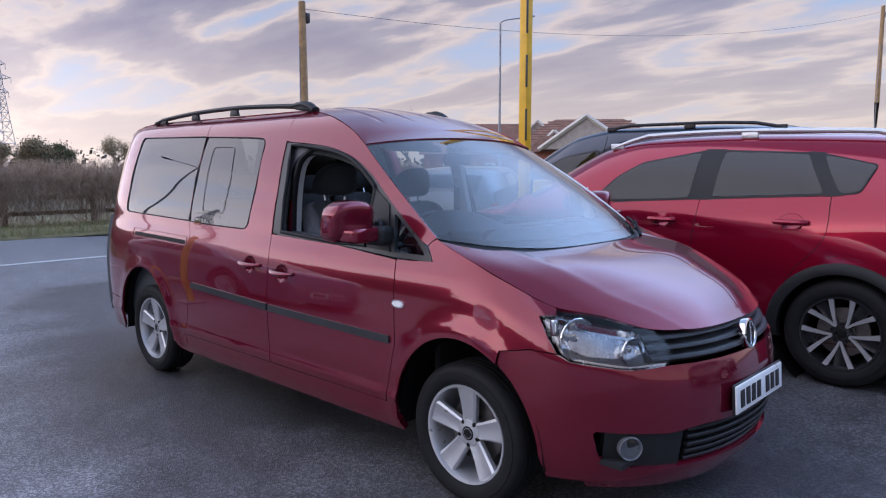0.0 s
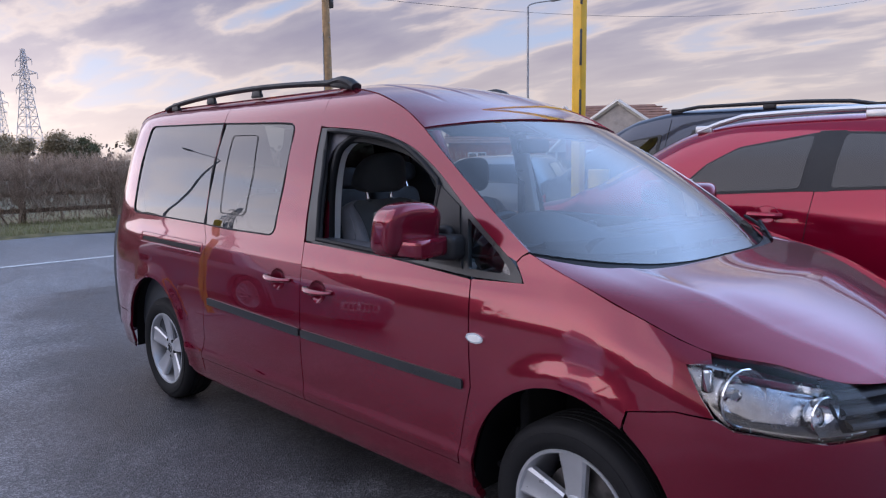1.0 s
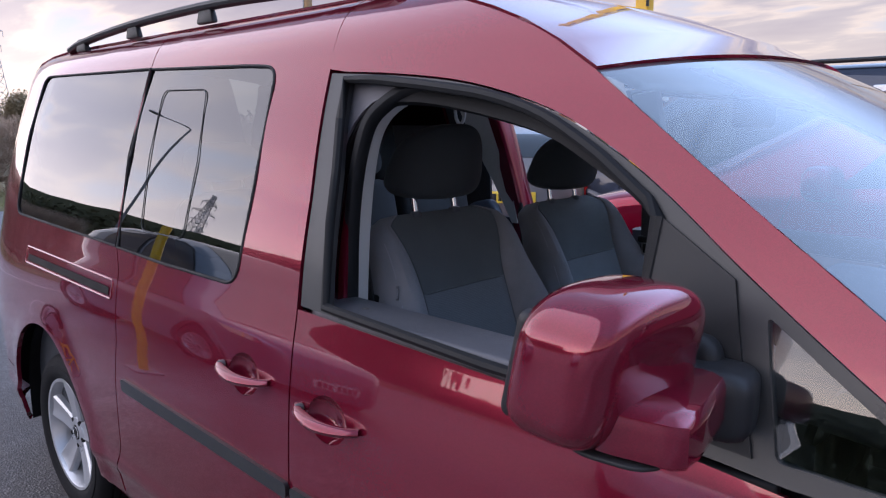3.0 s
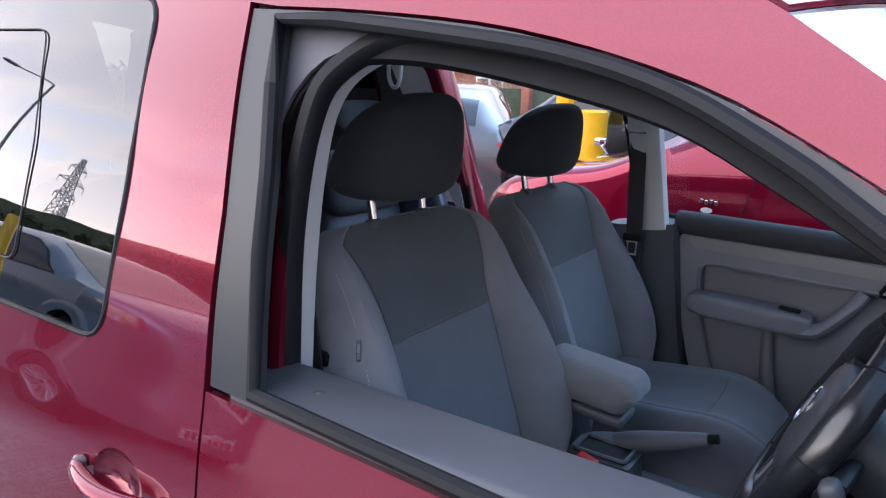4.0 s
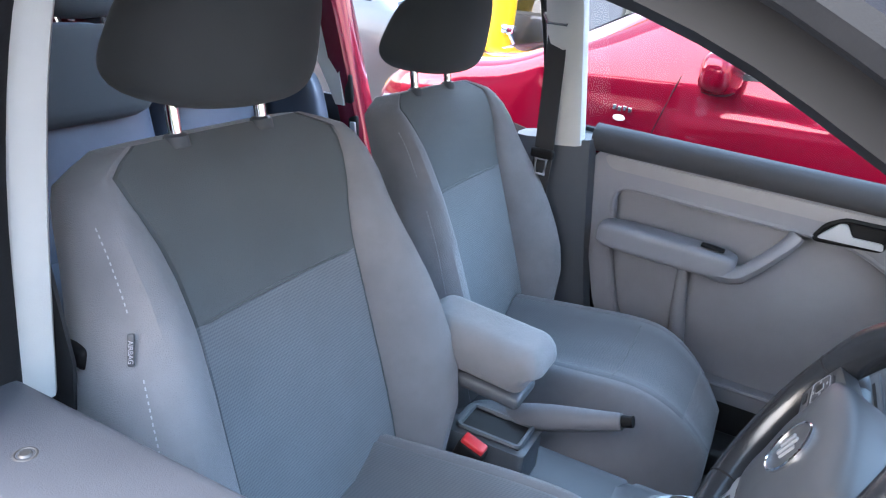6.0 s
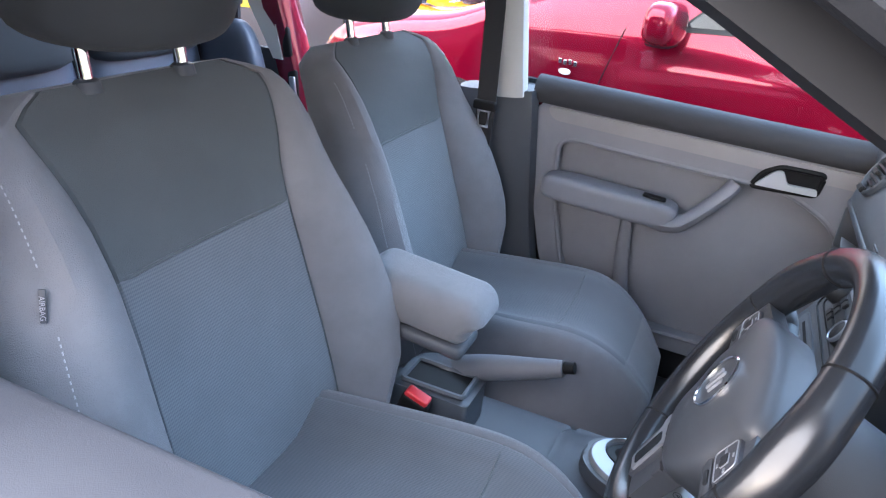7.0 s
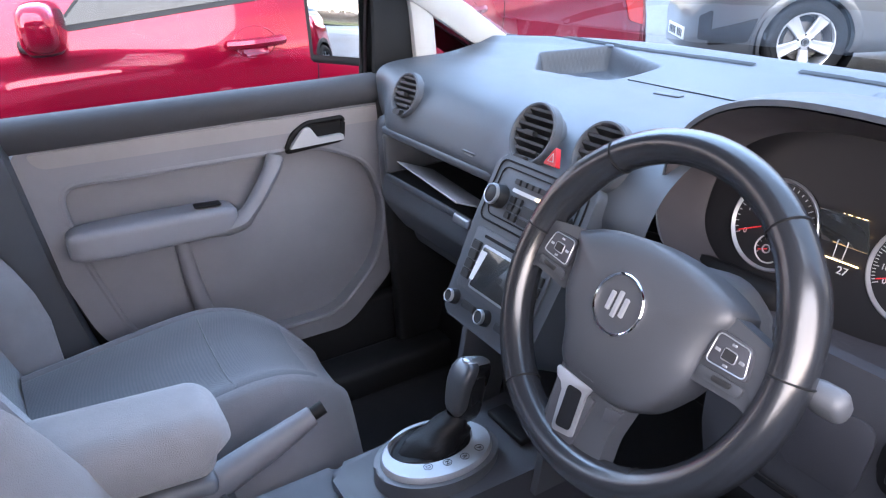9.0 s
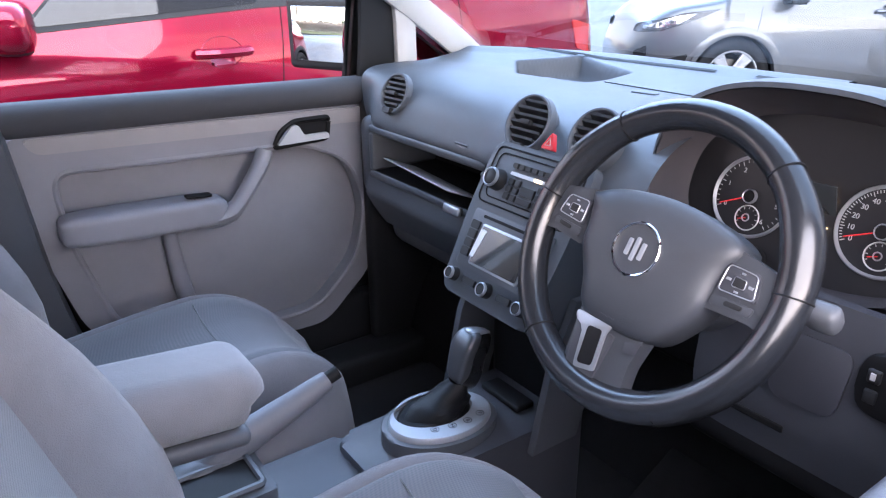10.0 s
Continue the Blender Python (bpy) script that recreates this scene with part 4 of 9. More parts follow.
HEADCLOTH = mat("charcoal_headrest_cloth", (.046, .052, .057), .9, var=.12, vscale=8, bump=.3, bscale=1300, sheen=.08)
LEATHERBLUE = mat("dark_blue_grey_leatherette", (.075, .092, .125), .45, var=.15, vscale=6, bump=.15, bscale=300)
DASH = mat("slate_grey_dash_plastic", (.073, .082, .095), .50, var=.10, vscale=5, bump=.22, bscale=900, rvar=.06)
SILLROLL = mat("matt_dark_sill_vinyl", (.062, .064, .071), .8, var=.1, vscale=6, bump=.2, bscale=900, spec=.2)
DASHGREY = mat("mid_grey_grained_plastic", (.135, .140, .157), .5, var=.08, vscale=6, bump=.2, bscale=900)
DASHDARK = mat("dark_dash_plastic", (.080, .086, .097), .44, var=.12, vscale=6, bump=.2, bscale=900)
CARD = mat("grey_door_card", (.240, .242, .268), .5, var=.08, vscale=6, bump=.25, bscale=900)
CARDLIGHT = mat("satin_grey_trim_strip", (.31, .297, .303), .36, var=.08, vscale=5, bump=.1, bscale=700)
LININGDARK = mat("charcoal_side_lining", (.050, .055, .064), .8, var=.12, vscale=6, bump=.25, bscale=700)
PALE = mat("pale_grey_pillar_trim", (.62, .62, .60), .55, var=.06, vscale=6, bump=.15, bscale=700)
CARPET = mat("black_carpet", (.014, .014, .016), .98, var=.4, vscale=30, bump=.8, bscale=500)
WHEELLEATHER = mat("worn_black_leather", (.017, .019, .023), .24, var=.05, vscale=30, bump=.05, bscale=700, rvar=.015, spec=.8)
KNEE = mat("dark_knee_plastic", (.050, .053, .064), .5, var=.12, vscale=6, bump=.2, bscale=900)
CUBBY = mat("cubby_shade_plastic", (.038, .040, .050), .55, var=.12, vscale=6, bump=.2, bscale=900)
THROAT = mat("dark_visor_plastic", (.062, .058, .064), .42, var=.1, vscale=8, bump=.2, bscale=900, spec=.2)
GAITER = mat("soft_black_leather", (.009, .0095, .011), .5, var=.2, vscale=30, bump=.15, bscale=300, spec=.2)
SILVERPLAST = mat("painted_silver_plastic", (.58, .59, .61), .35, metal=.2, var=.04)
HUBGREY = mat("soft_dark_airbag_cover", (.052, .057, .067), .44, var=.08, vscale=10, bump=.12, bscale=900)
SILL = mat("grey_window_sill", (.088, .090, .102), .45, var=.1, vscale=7, bump=.2, bscale=900)
SATIN = mat("satin_silver_plastic", (.42, .44, .47), .38, metal=.7, var=.05)
SELECTOR = mat("brushed_silver_surround", (.36, .375, .40), .45, metal=.45, var=.05, vscale=20)
REDBTN = mat("red_button", (.62, .03, .04), .35, var=.08)
THREAD = mat("pale_thread", (.42, .42, .46), .8, var=.1)
DIAL = mat("black_dial_face", (.012, .012, .014), .4, var=.1)
NEEDLE = mat("red_needle", (.55, .02, .025), .4, emit=.05)
SCREENBLK = mat("dark_screen_glass", (.03, .033, .035), .12, var=.1, coat=1)
KNOBTRIM = mat("dark_silver_knob", (.10, .105, .115), .30, metal=.5, var=.08)
BLACKGLOSS = mat("gloss_black_plastic", (.010, .0105, .012), .22, var=.1, spec=.5)
WHITEPRINT = mat("white_print", (.50, .50, .50), .5, var=.02)
AMBERPRINT = mat("amber_display", (.95, .62, .30), .4, emit=.35)
BELT = mat("black_belt_webbing", (.022, .023, .026), .7, var=.15, vscale=20, bump=.4, bscale=600)


def words(name, text, size, m, material, parent, align='CENTER'):
    cu = bpy.data.curves.new(name, 'FONT')
    cu.body = text
    cu.size = size
    cu.align_x, cu.align_y = align, 'CENTER'
    cu.extrude = .0003
    tmp = bpy.data.objects.new(name, cu)
    me = bpy.data.meshes.new_from_object(tmp)
    bpy.data.objects.remove(tmp)
    me.materials.append(material)
    me.transform(m)
    ob = new(name, me)
    ob.parent = parent
    return ob


def front_seat(cy, dx, dz, outb):
    """A front seat: base, cushion with inserts, bolstered backrest, headrest on two posts. outb: side of the door."""
    bm = B()
    rbox(bm, (-1.06 + dx, cy, .50 + dz), (.46, .42, .22), .04)
    rbox(bm, (-1.05 + dx, cy, .37), (.52, .40, .10), .02)
    seat = part("front_seat", bm, DASHDARK, van, "grey cloth front seat with charcoal upper panel")
    lean = 14.8 if cy < 0 else 17.0
    M_ = Matrix.Translation((-1.295 + dx, cy, .70 + dz)) @ Matrix.Rotation(radians(-lean), 4, 'Y')
    # local: x forward, y across, z up the back
    wfun = spline([(-.12, .20), (0, .258), (.10, .312), (.20, .326), (.33, .302), (.45, .268), (.53, .254), (.575, .235), (.605, .165)])
    ifun = spline([(-.12, .130), (.0, .146), (.15, .157), (.37, .160), (.46, .170), (.53, .188), (.575, .196), (.605, .145)])
    bfun = spline([(-.12, .030), (.0, .060), (.13, .088), (.28, .074), (.45, .036), (.56, .012), (.61, .0)])
    dfun = spline([(-.12, .10), (.1, .125), (.4, .105), (.56, .085), (.605, .05)])
    ffun = spline([(-.12, 0), (.3, 0), (.5, -.006), (.56, -.022), (.605, -.055)])
    cols = [-1, -.97, -.92, -.86, -.79, -.72, -.66, -.62, -.60, -.58, -.5, -.4, -.25, -.1, .0]
    cols = cols + [-c for c in cols[:-1]][::-1]

    def front(u, h):
        a = abs(u)
        w, i, b = wfun(h), ifun(h), bfun(h)
        if u * outb < 0:
            i *= 1 + .28 * max(0, min(1, 1 - h / .42))
        if a <= .60:
            y = u / .60 * i
            x = ffun(h) - .010 * (1 - (a / .6) ** 2) - (.006 if abs(a - .60) < .005 else 0)
        else:
            s = (a - .60) / .40
            y = math.copysign(i + (w - i) * s, u)
            x = ffun(h) + b * 1.02 * math.sin(s ** .9 * math.pi * .72) - (.006 if s < .01 else 0) - .050 * max(0, s - .5) ** 2 / .25
        return Vector((x, y, h))
    hs = [-.12, -.08, -.03, .03, .09, .15, .21, .27, .32, .38, .395, .41, .43, .46, .50, .535, .56, .578, .592, .602, .605]
    rows = []
    for h in hs:
        fr = [front(u, h) for u in cols]
        w, d = wfun(h), dfun(h)
        x0 = ffun(h)
        bk = []
        for k in range(1, 10):
            a = math.pi * k / 10
            bk.append(Vector((x0 - .03 - d * math.sin(a) ** .6, w * math.cos(a) * (1.0 if .1 < k / 10 < .9 else 1.0), h)))
        rows.append(fr + bk)
    regs = {"back": B(), "up": B(), "low": B()}
    nC = len(cols)
    groups = {"back": [], "up": [], "low": []}
    for r in range(len(hs) - 1):
        n = len(rows[r])
        for j in range(n):
            k = (j + 1) % n
            q = (rows[r][j], rows[r][k], rows[r + 1][k], rows[r + 1][j])
            if j < nC - 1 and abs(cols[j]) <= .601 and abs(cols[j + 1]) <= .601:
                groups["up" if hs[r] >= .394 else "low"].append(q)
            else:
                groups["back"].append(q)
    for key, mt, nm, lb in (("back", CLOTH, "backrest", "grey cloth backrest bolsters"), ("up", CLOTHDARK, "upper_panel", "charcoal cloth upper panel"), ("low", CLOTHMESH, "lower_panel", "dotted blue-grey cloth panel")):
        bm = regs[key]
        cache = {}

        def V(p):
            kx = (round(p.x, 5), round(p.y, 5), round(p.z, 5))
            if kx not in cache:
                cache[kx] = bm.verts.new(M_ @ p)
            return cache[kx]
        for q in groups[key]:
            try:
                bm.faces.new([V(p) for p in q])
            except ValueError:
                pass
        if key == "back":
            try:
                bm.faces.new([V(p) for p in rows[-1]])
            except ValueError:
                pass
        part(nm, bm, mt, seat, lb)
    # seams and stitching
    bm = B()
    for sg in (-1, 1):
        tube(bm, [M_ @ (front(sg * .60, h) + Vector((.001, 0, 0))) for h in hs[1:-3]], .0022, 5)
    tube(bm, [M_ @ (front(-.6 + 1.2 * i / 12, .395) + Vector((.001, 0, 0))) for i in range(13)], .0030, 5)
    part("seam", bm, CLOTHDARK, seat)
    bm = B()
    sg = outb
    line = [front(sg * .93, -.08 + .62 * i / 180) + Vector((.0022, 0, 0)) for i in range(181)]
    for i in range(0, 180, 2):
        if .385 < line[i].z < .445:
            continue
        tube(bm, [M_ @ line[i], M_ @ line[i + 1]], .0008, 4)
    part("stitching", bm, THREAD, seat, "pale stitched seam", kind="stuff")
    if cy < 0:
        bm = B()
        c = M_ @ (front(sg * .935, .415) + Vector((.003, sg * .004, .001)))
        rbox(bm, c, (.004, .007, .034), .0015, (0, -lean, sg * 50))
        tag_ = part("airbag_tag", bm, DASHDARK, seat, "small black airbag tag")
        words("tag_text", "AIRBAG", .0070, Matrix.Translation(c + Vector((.0030, sg * .0036, 0))) @ pose(0, 0, 0, 0, -lean, sg * 50) @ Matrix(((0, 0, 1, 0), (1, 0, 0, 0), (0, 1, 0, 0), (0, 0, 0, 1))) @ pose(0, 0, 0, 0, 0, -90), THREAD, tag_)
    # headrest and posts
    top = M_ @ Vector((-.045, 0, .60))
    for yy in (-.076, .076):
        bm = B()
        tube(bm, [top + Vector((-.012, yy, -.03)), top + Vector((-.034, yy, .10))], .0085, 12)
        part("headrest_post", bm, CHROME, seat, "chrome headrest post")
        bm = B()
        lathe(bm, [(0, .004), (.011, .004), (.015, .001), (.017, -.012)], Matrix.Translation(top + Vector((-.017, yy, .001))) @ pose(0, 0, 0, 0, -8, 0), 16)
        part("post_collar", bm, DASH, seat)

    def hb(q, w):
        """Ends swept back and wider at the foot; the top leans forward."""
        a = abs(q.y)
        return (w.x * (1 - .18 * q.z) - (.052 - .012 * q.z) * a ** 2.2 + .022 * q.z, w.y * (1.0 - .11 * q.z - .03 * max(0, q.z) ** 2), w.z + .010 * (1 - a * a) * max(0, q.z))
    bm = B()
    pad(bm, top + Vector((.014, .016, .127)), (.128, .292, .186), 3.3, (0, -2, 0), 14, hb)
    part("headrest", bm, HEADCLOTH, seat, "charcoal cloth headrest")

    # cushion: u across, s from back to front
    def cush(u, s):
        a = abs(u)
        x = -1.335 + dx * .45 + (.548 if cy < 0 else .522) * s
        w = .235 + .035 * math.sin(min(1, s * 1.1) * math.pi * .5)
        z = (.738 if cy < 0 else .720) + dz * .6 + .058 * s - .006 * (1 - a * a) * (1 - s) + .012 * s * (1 - a * a)
        bol = .048 * (1 - .45 * s) * math.exp(-((a - .66) / .24) ** 2)
        edge = -.125 * max(0, (a - .45) / .55) ** 2.6
        nose_ = -.150 * max(0, (s - .55) / .45) ** 2.5
        wn = w * (1 - .46 * max(0, (s - .35) / .65) ** 2.6)
        groove = -.005 if abs(a - .58) < .012 else 0
        return Vector((x, cy + u * wn, z + bol + edge + nose_ + groove))
    us = [-1, -.97, -.93, -.88, -.82, -.75, -.68, -.61, -.58, -.55, -.45, -.3, -.15, 0]
    us = us + [-c for c in us[:-1]][::-1]
    ss = [i / 26 for i in range(27)]
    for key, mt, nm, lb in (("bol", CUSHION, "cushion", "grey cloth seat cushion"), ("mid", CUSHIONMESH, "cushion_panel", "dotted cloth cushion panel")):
        bm = B()
        cache = {}

        def V(p):
            kx = (round(p.x, 5), round(p.y, 5), round(p.z, 5))
            if kx not in cache:
                cache[kx] = bm.verts.new(p)
            return cache[kx]
        for i in range(26):
            for j in range(len(us) - 1):
                mid = abs(us[j]) <= .581 and abs(us[j + 1]) <= .581 and ss[i] < .88
                if mid == (key == "mid"):
                    bm.faces.new([V(p) for p in (cush(us[j], ss[i]), cush(us[j], ss[i + 1]), cush(us[j + 1], ss[i + 1]), cush(us[j + 1], ss[i]))])
        if key == "bol":
            # sides and front down to the base
            ring = [cush(-1, s) for s in ss] + [cush(u, 1) for u in us[1:-1]] + [cush(1, s) for s in ss[::-1]]
            low_ = [Vector((p.x - (.06 if p.x > -.9 + dx else 0), cy + (p.y - cy) * .86, .515 + dz)) for p in ring]
            mid_ = [Vector((p.x + .004, cy + (p.y - cy) * .985, (p.z * .45 + (.515 + dz) * .55))) for p in ring]
            for i in range(len(ring) - 1):
                bm.faces.new([V(p) for p in (ring[i], ring[i + 1], mid_[i + 1], mid_[i])])
            sk_ = B()
            va, vb = [sk_.verts.new(p) for p in mid_], [sk_.verts.new(p) for p in low_]
            for i in range(len(ring) - 1):
                sk_.faces.new((va[i], va[i + 1], vb[i + 1], vb[i]))
            part("seat_skirt", sk_, HEADCLOTH, seat, "charcoal cloth skirt")
        cp = part(nm, bm, mt, seat, lb)
        cp.data.set_sharp_from_angle(angle=radians(80))
    bm = B()
    tube(bm, [cush(-.58 + 1.16 * i / 12, .60) + Vector((0, 0, .0004)) for i in range(13)], .0018, 5)
    part("cushion_seam", bm, CLOTHDARK, seat)
    bm = B()
    tube(bm, [(p.x, cy + (p.y - cy) * 1.0, p.z - .062) for p in [cush(u, 1) for u in us]], .003, 5)
    part("front_piping", bm, CLOTHDARK, seat)
    # recliner lever on the door side
    bm = B()
    tube(bm, [(-1.37 + dx, cy + outb * .26, .78 + dz), (-1.37 + dx, cy + outb * .285, .78 + dz)], .03, 16)
    part("recliner_knob", bm, BLACK, seat)
    return seat


front_seat(-.345, .010, 0, -1)
front_seat(.375, -.042, -.024, -1)


def rear_bench():
    """Rear bench in three parts, one headrest lower than the others."""
    bm = B()
    rbox(bm, (-2.02, 0, .50), (.5, 1.2, .30), .05)
    bench = part("rear_seat", bm, CLOTHDARK, van, "dark blue-grey leatherette rear bench")
    for y, w, hy, hw, hz in ((-.44, .40, -.44, .27, 1.37), (.02, .46, .15, .25, 1.345), (.47, .42, .60, .29, 1.375)):
        bm = B()
        pad(bm, (-2.05, y, .72), (.52, w, .16), 4)
        part("cushion", bm, LEATHERBLUE, bench)
        bm = B()
        pad(bm, (-2.335, y, .97), (.17, w, .62), 5, (0, -14, 0))
        part("backrest", bm, LEATHERBLUE, bench)
        bm = B()
        pad(bm, (-2.335, y, 1.165), (.155, w * .97, .22), 5, (0, -14, 0))
        part("upper_panel", bm, HEADCLOTH, bench, "dark upper backrest panel")
        bm = B()
        pad(bm, (-2.43, hy, hz), (.11, hw, .135), 3, (0, -10, 0))
        part("headrest", bm, HEADCLOTH, bench)
        bm = B()
        for k in (-.06, .06):
            tube(bm, [(-2.39, hy + k, 1.24), (-2.42, hy + k, 1.32)], .007, 8)
        part("headrest_post", bm, CHROME, bench)
    bm = B()
    pad(bm, (-2.17, .70, .94), (.20, .075, .44), 4, (0, -14, 0))
    part("side_bolster", bm, LEATHERBLUE, bench)


rear_bench()


# dashboard
P0 = Vector((-.585, 0, 1.093))
FM = Matrix(((0, .474, -.881, P0.x), (-1, 0, 0, 0), (0, .881, .474, P0.z), (0, 0, 0, 1)))


def dash_pt(a, y):
    """Section of the padded top: a runs from the screen (0) over the top and down the face (1)."""
    sec = [(.03, 1.14), (-.012, 1.190), (-.10, 1.180), (-.22, 1.168), (-.34, 1.168), (-.43, 1.163), (-.49, 1.145), (-.525, 1.115), (-.548, 1.075), (-.556, 1.052), (-.550, 1.040), (-.52, 1.034)]
    k = a * (len(sec) - 1)
    i = min(int(k), len(sec) - 2)
    f = k - i
    p = [Vector(sec[max(0, min(len(sec) - 1, i + d))]) for d in (-1, 0, 1, 2)]
    q = 0.5 * (2 * p[1] + (p[2] - p[0]) * f + (2 * p[0] - 5 * p[1] + 4 * p[2] - p[3]) * f * f + (3 * p[1] - p[0] - 3 * p[2] + p[3]) * f ** 3)
    x, z = q.x, q.y

    def sm(t):
        t = min(1, max(0, t))
        return t * t * (3 - 2 * t)
    # follows the bowed screen; the face swells towards the middle
    x -= (.02 * (abs(y) / .7) ** 2.2 + max(0, .307 * (abs(y) / .8) ** 3.4 - .010)) * (1 - a) ** 2
    mid = sm((.22 - y) / .12)
    if a > .45:
        x -= .022 * mid * sm((a - .45) / .3)
        z += .008 * mid * sm((a - .45) / .3)
    # outer end curves away
    end = sm((y - .58) / .12)
    x += .05 * end * sm((a - .4) / .4)
    # sunk tray on the top
    tr = sm((y - .195) / .012) * sm((x + .29 + .15 * (y - .2)) / .014) * sm((-.149 + .307 * (y - .195) - x) / .014) * sm((.375 + 1.19 * (x + .317) - y) / .016) * sm((.407 + .89 * (-.084 - x) - y) / .016)
    z -= .050 * tr
    return (x, y, z)


bm = grid_sheet(lambda a, b: dash_pt(a, .705 - .905 * b), 210, 160)
dash = part("dashboard", bm, DASH, van, "slate grey moulded dashboard, right-hand drive")
dash.data.set_sharp_from_angle(angle=radians(70))


def hood_pt(a, b):
    """The driver's side of the top, running back from the screen."""
    y = -.135 - .575 * b
    t = min(1, a / .16)
    x = .03 - (.02 * (abs(y) / .7) ** 2.2 + max(0, .307 * (abs(y) / .8) ** 3.4 - .010)) * (1 - a) ** 2 - .46 * a
    f = min(1, max(0, (a - .10) / .45))
    return (x, y, 1.14 + .049 * t * t * (3 - 2 * t) - .025 * f * f * (3 - 2 * f) - .05 * max(0, (a - .86) / .14) ** 2)


bm = grid_sheet(hood_pt, 50, 60)
part("dash_top", bm, DASH, dash)
# visor throat under the hood and the instrument face
CL = Matrix.Translation((-.475, -.385, 1.085)) @ Matrix(((0, .30, -.954, 0), (-1, 0, 0, 0), (0, .954, .30, 0), (0, 0, 0, 1)))


def throat(a, b, grow=0.0):
    """Dark funnel from the hood's rim in to the dials."""
    t = 2 * math.pi * b
    ex, ez = .208 + grow, .132 + grow
    n_ = 2.5
    c, s = math.cos(t), math.sin(t)
    ux, uz = math.copysign(abs(c) ** (2 / n_), c), math.copysign(abs(s) ** (2 / n_), s)
    k = 1 - .10 * a
    reach = .070 + .030 * max(0, uz)
    return CL @ Vector((ux * ex * k, uz * ez * k * (1 if uz > 0 else .8) + .010, reach * (1 - a) ** 1.4 - .012))


bm = grid_sheet(throat, 8, 72)
part("binnacle_throat", bm, THROAT, dash, "dark instrument surround")


def hood(a, b):
    """Padded shell from the rim over the top, forward and down to the dash top."""
    t = -.14 + .78 * b
    p = Vector(throat(0, t, .009 * min(1, 6 * a) + .002))
    q = Vector((-.10 - .10 * (abs(p.y + .385) / .21) ** 2, -.385 + (p.y + .385) * 1.30, 1.158))
    s = max(0, (a - .06) / .94)
    e = s * s * (3 - 2 * s)
    return (p.x + (q.x - p.x) * s, p.y + (q.y - p.y) * e, p.z + (min(q.z, p.z) - p.z) * e ** 1.2 + .004 * math.sin(math.pi * min(1, a * 8)))


bm = grid_sheet(hood, 36, 60)
part("binnacle_hood", bm, DASH, dash, "padded instrument hood")
bm = B()
prism(bm, [(.203 * math.copysign(abs(math.cos(t)) ** .77, math.cos(t)), .124 * math.copysign(abs(math.sin(t)) ** .77, math.sin(t)) + .008) for t in (2 * math.pi * i / 48 for i in range(48))], CL @ Matrix.Translation((0, 0, -.030)), .014)
clus = part("instrument_panel", bm, DIAL, dash, "black instrument panel with two round dials")


def gauge(cx, cy, r, nums, a0, a1, needle, small):
    m = CL @ Matrix.Translation((cx, cy, -.015))
    bm = B()
    lathe(bm, [(r, .0), (r + .003, .004), (r + .0045, .003), (r + .005, .0)], m, 48)
    part("dial_ring", bm, SATIN, clus, "silver dial ring")
    bm = B()
    n = (len(nums) - 1) * 5
    for i in range(n + 1):
        a = radians(a0 + (a1 - a0) * i / n)
        L = .006 if i % 5 == 0 else .0035
        p, q = m @ Vector(((r - .002) * math.cos(a), (r - .002) * math.sin(a), .0015)), m @ Vector(((r - .002 - L) * math.cos(a), (r - .002 - L) * math.sin(a), .0015))
        tube(bm, [p, q], .0006, 4)
    part("dial_scale", bm, WHITEPRINT, clus, kind="stuff")
    for i, s in enumerate(nums):
        a = radians(a0 + (a1 - a0) * i / (len(nums) - 1))
        words("dial_number", s, .0095, m @ Matrix.Translation(((r - .0145) * math.cos(a), (r - .0145) * math.sin(a), .001)), WHITEPRINT, clus)
    a = radians(needle)
    bm = B()
    tube(bm, [m @ Vector((.008 * math.cos(a), .008 * math.sin(a), .006)), m @ Vector(((r - .008) * math.cos(a), (r - .008) * math.sin(a), .005))], .0008, 5)
    part("needle", bm, NEEDLE, clus)
    bm = B()
    lathe(bm, [(0, .009), (.007, .009), (.0085, .007), (.009, .001)], m, 20)
    part("needle_hub", bm, BLACK, clus)
    bm = B()
    lathe(bm, [(.0085, .008), (.0095, .009), (.0102, .007), (.0102, .002)], m, 24)
    part("hub_ring", bm, SATIN, clus)
    m2 = m @ Matrix.Translation((small[0], small[1], .002))
    bm = B()
    lathe(bm, [(.0165, 0), (.0175, .002), (.0185, 0)], m2, 32)
    for i in range(9):
        t = radians(210 - 30 * i)
        tube(bm, [m2 @ Vector((.0155 * math.cos(t), .0155 * math.sin(t), .001)), m2 @ Vector((.0125 * math.cos(t), .0125 * math.sin(t), .001))], .0005, 4)
    part("small_dial", bm, WHITEPRINT, clus)
    bm = B()
    lathe(bm, [(.004, .004), (.005, .006), (.006, .004)], m2, 16)
    part("small_hub", bm, SATIN, clus)
    bm = B()
    t = radians(200)
    tube(bm, [m2 @ Vector((0, 0, .003)), m2 @ Vector((.012 * math.cos(t), .012 * math.sin(t), .003))], .0007, 4)
    part("small_needle", bm, NEEDLE, clus)


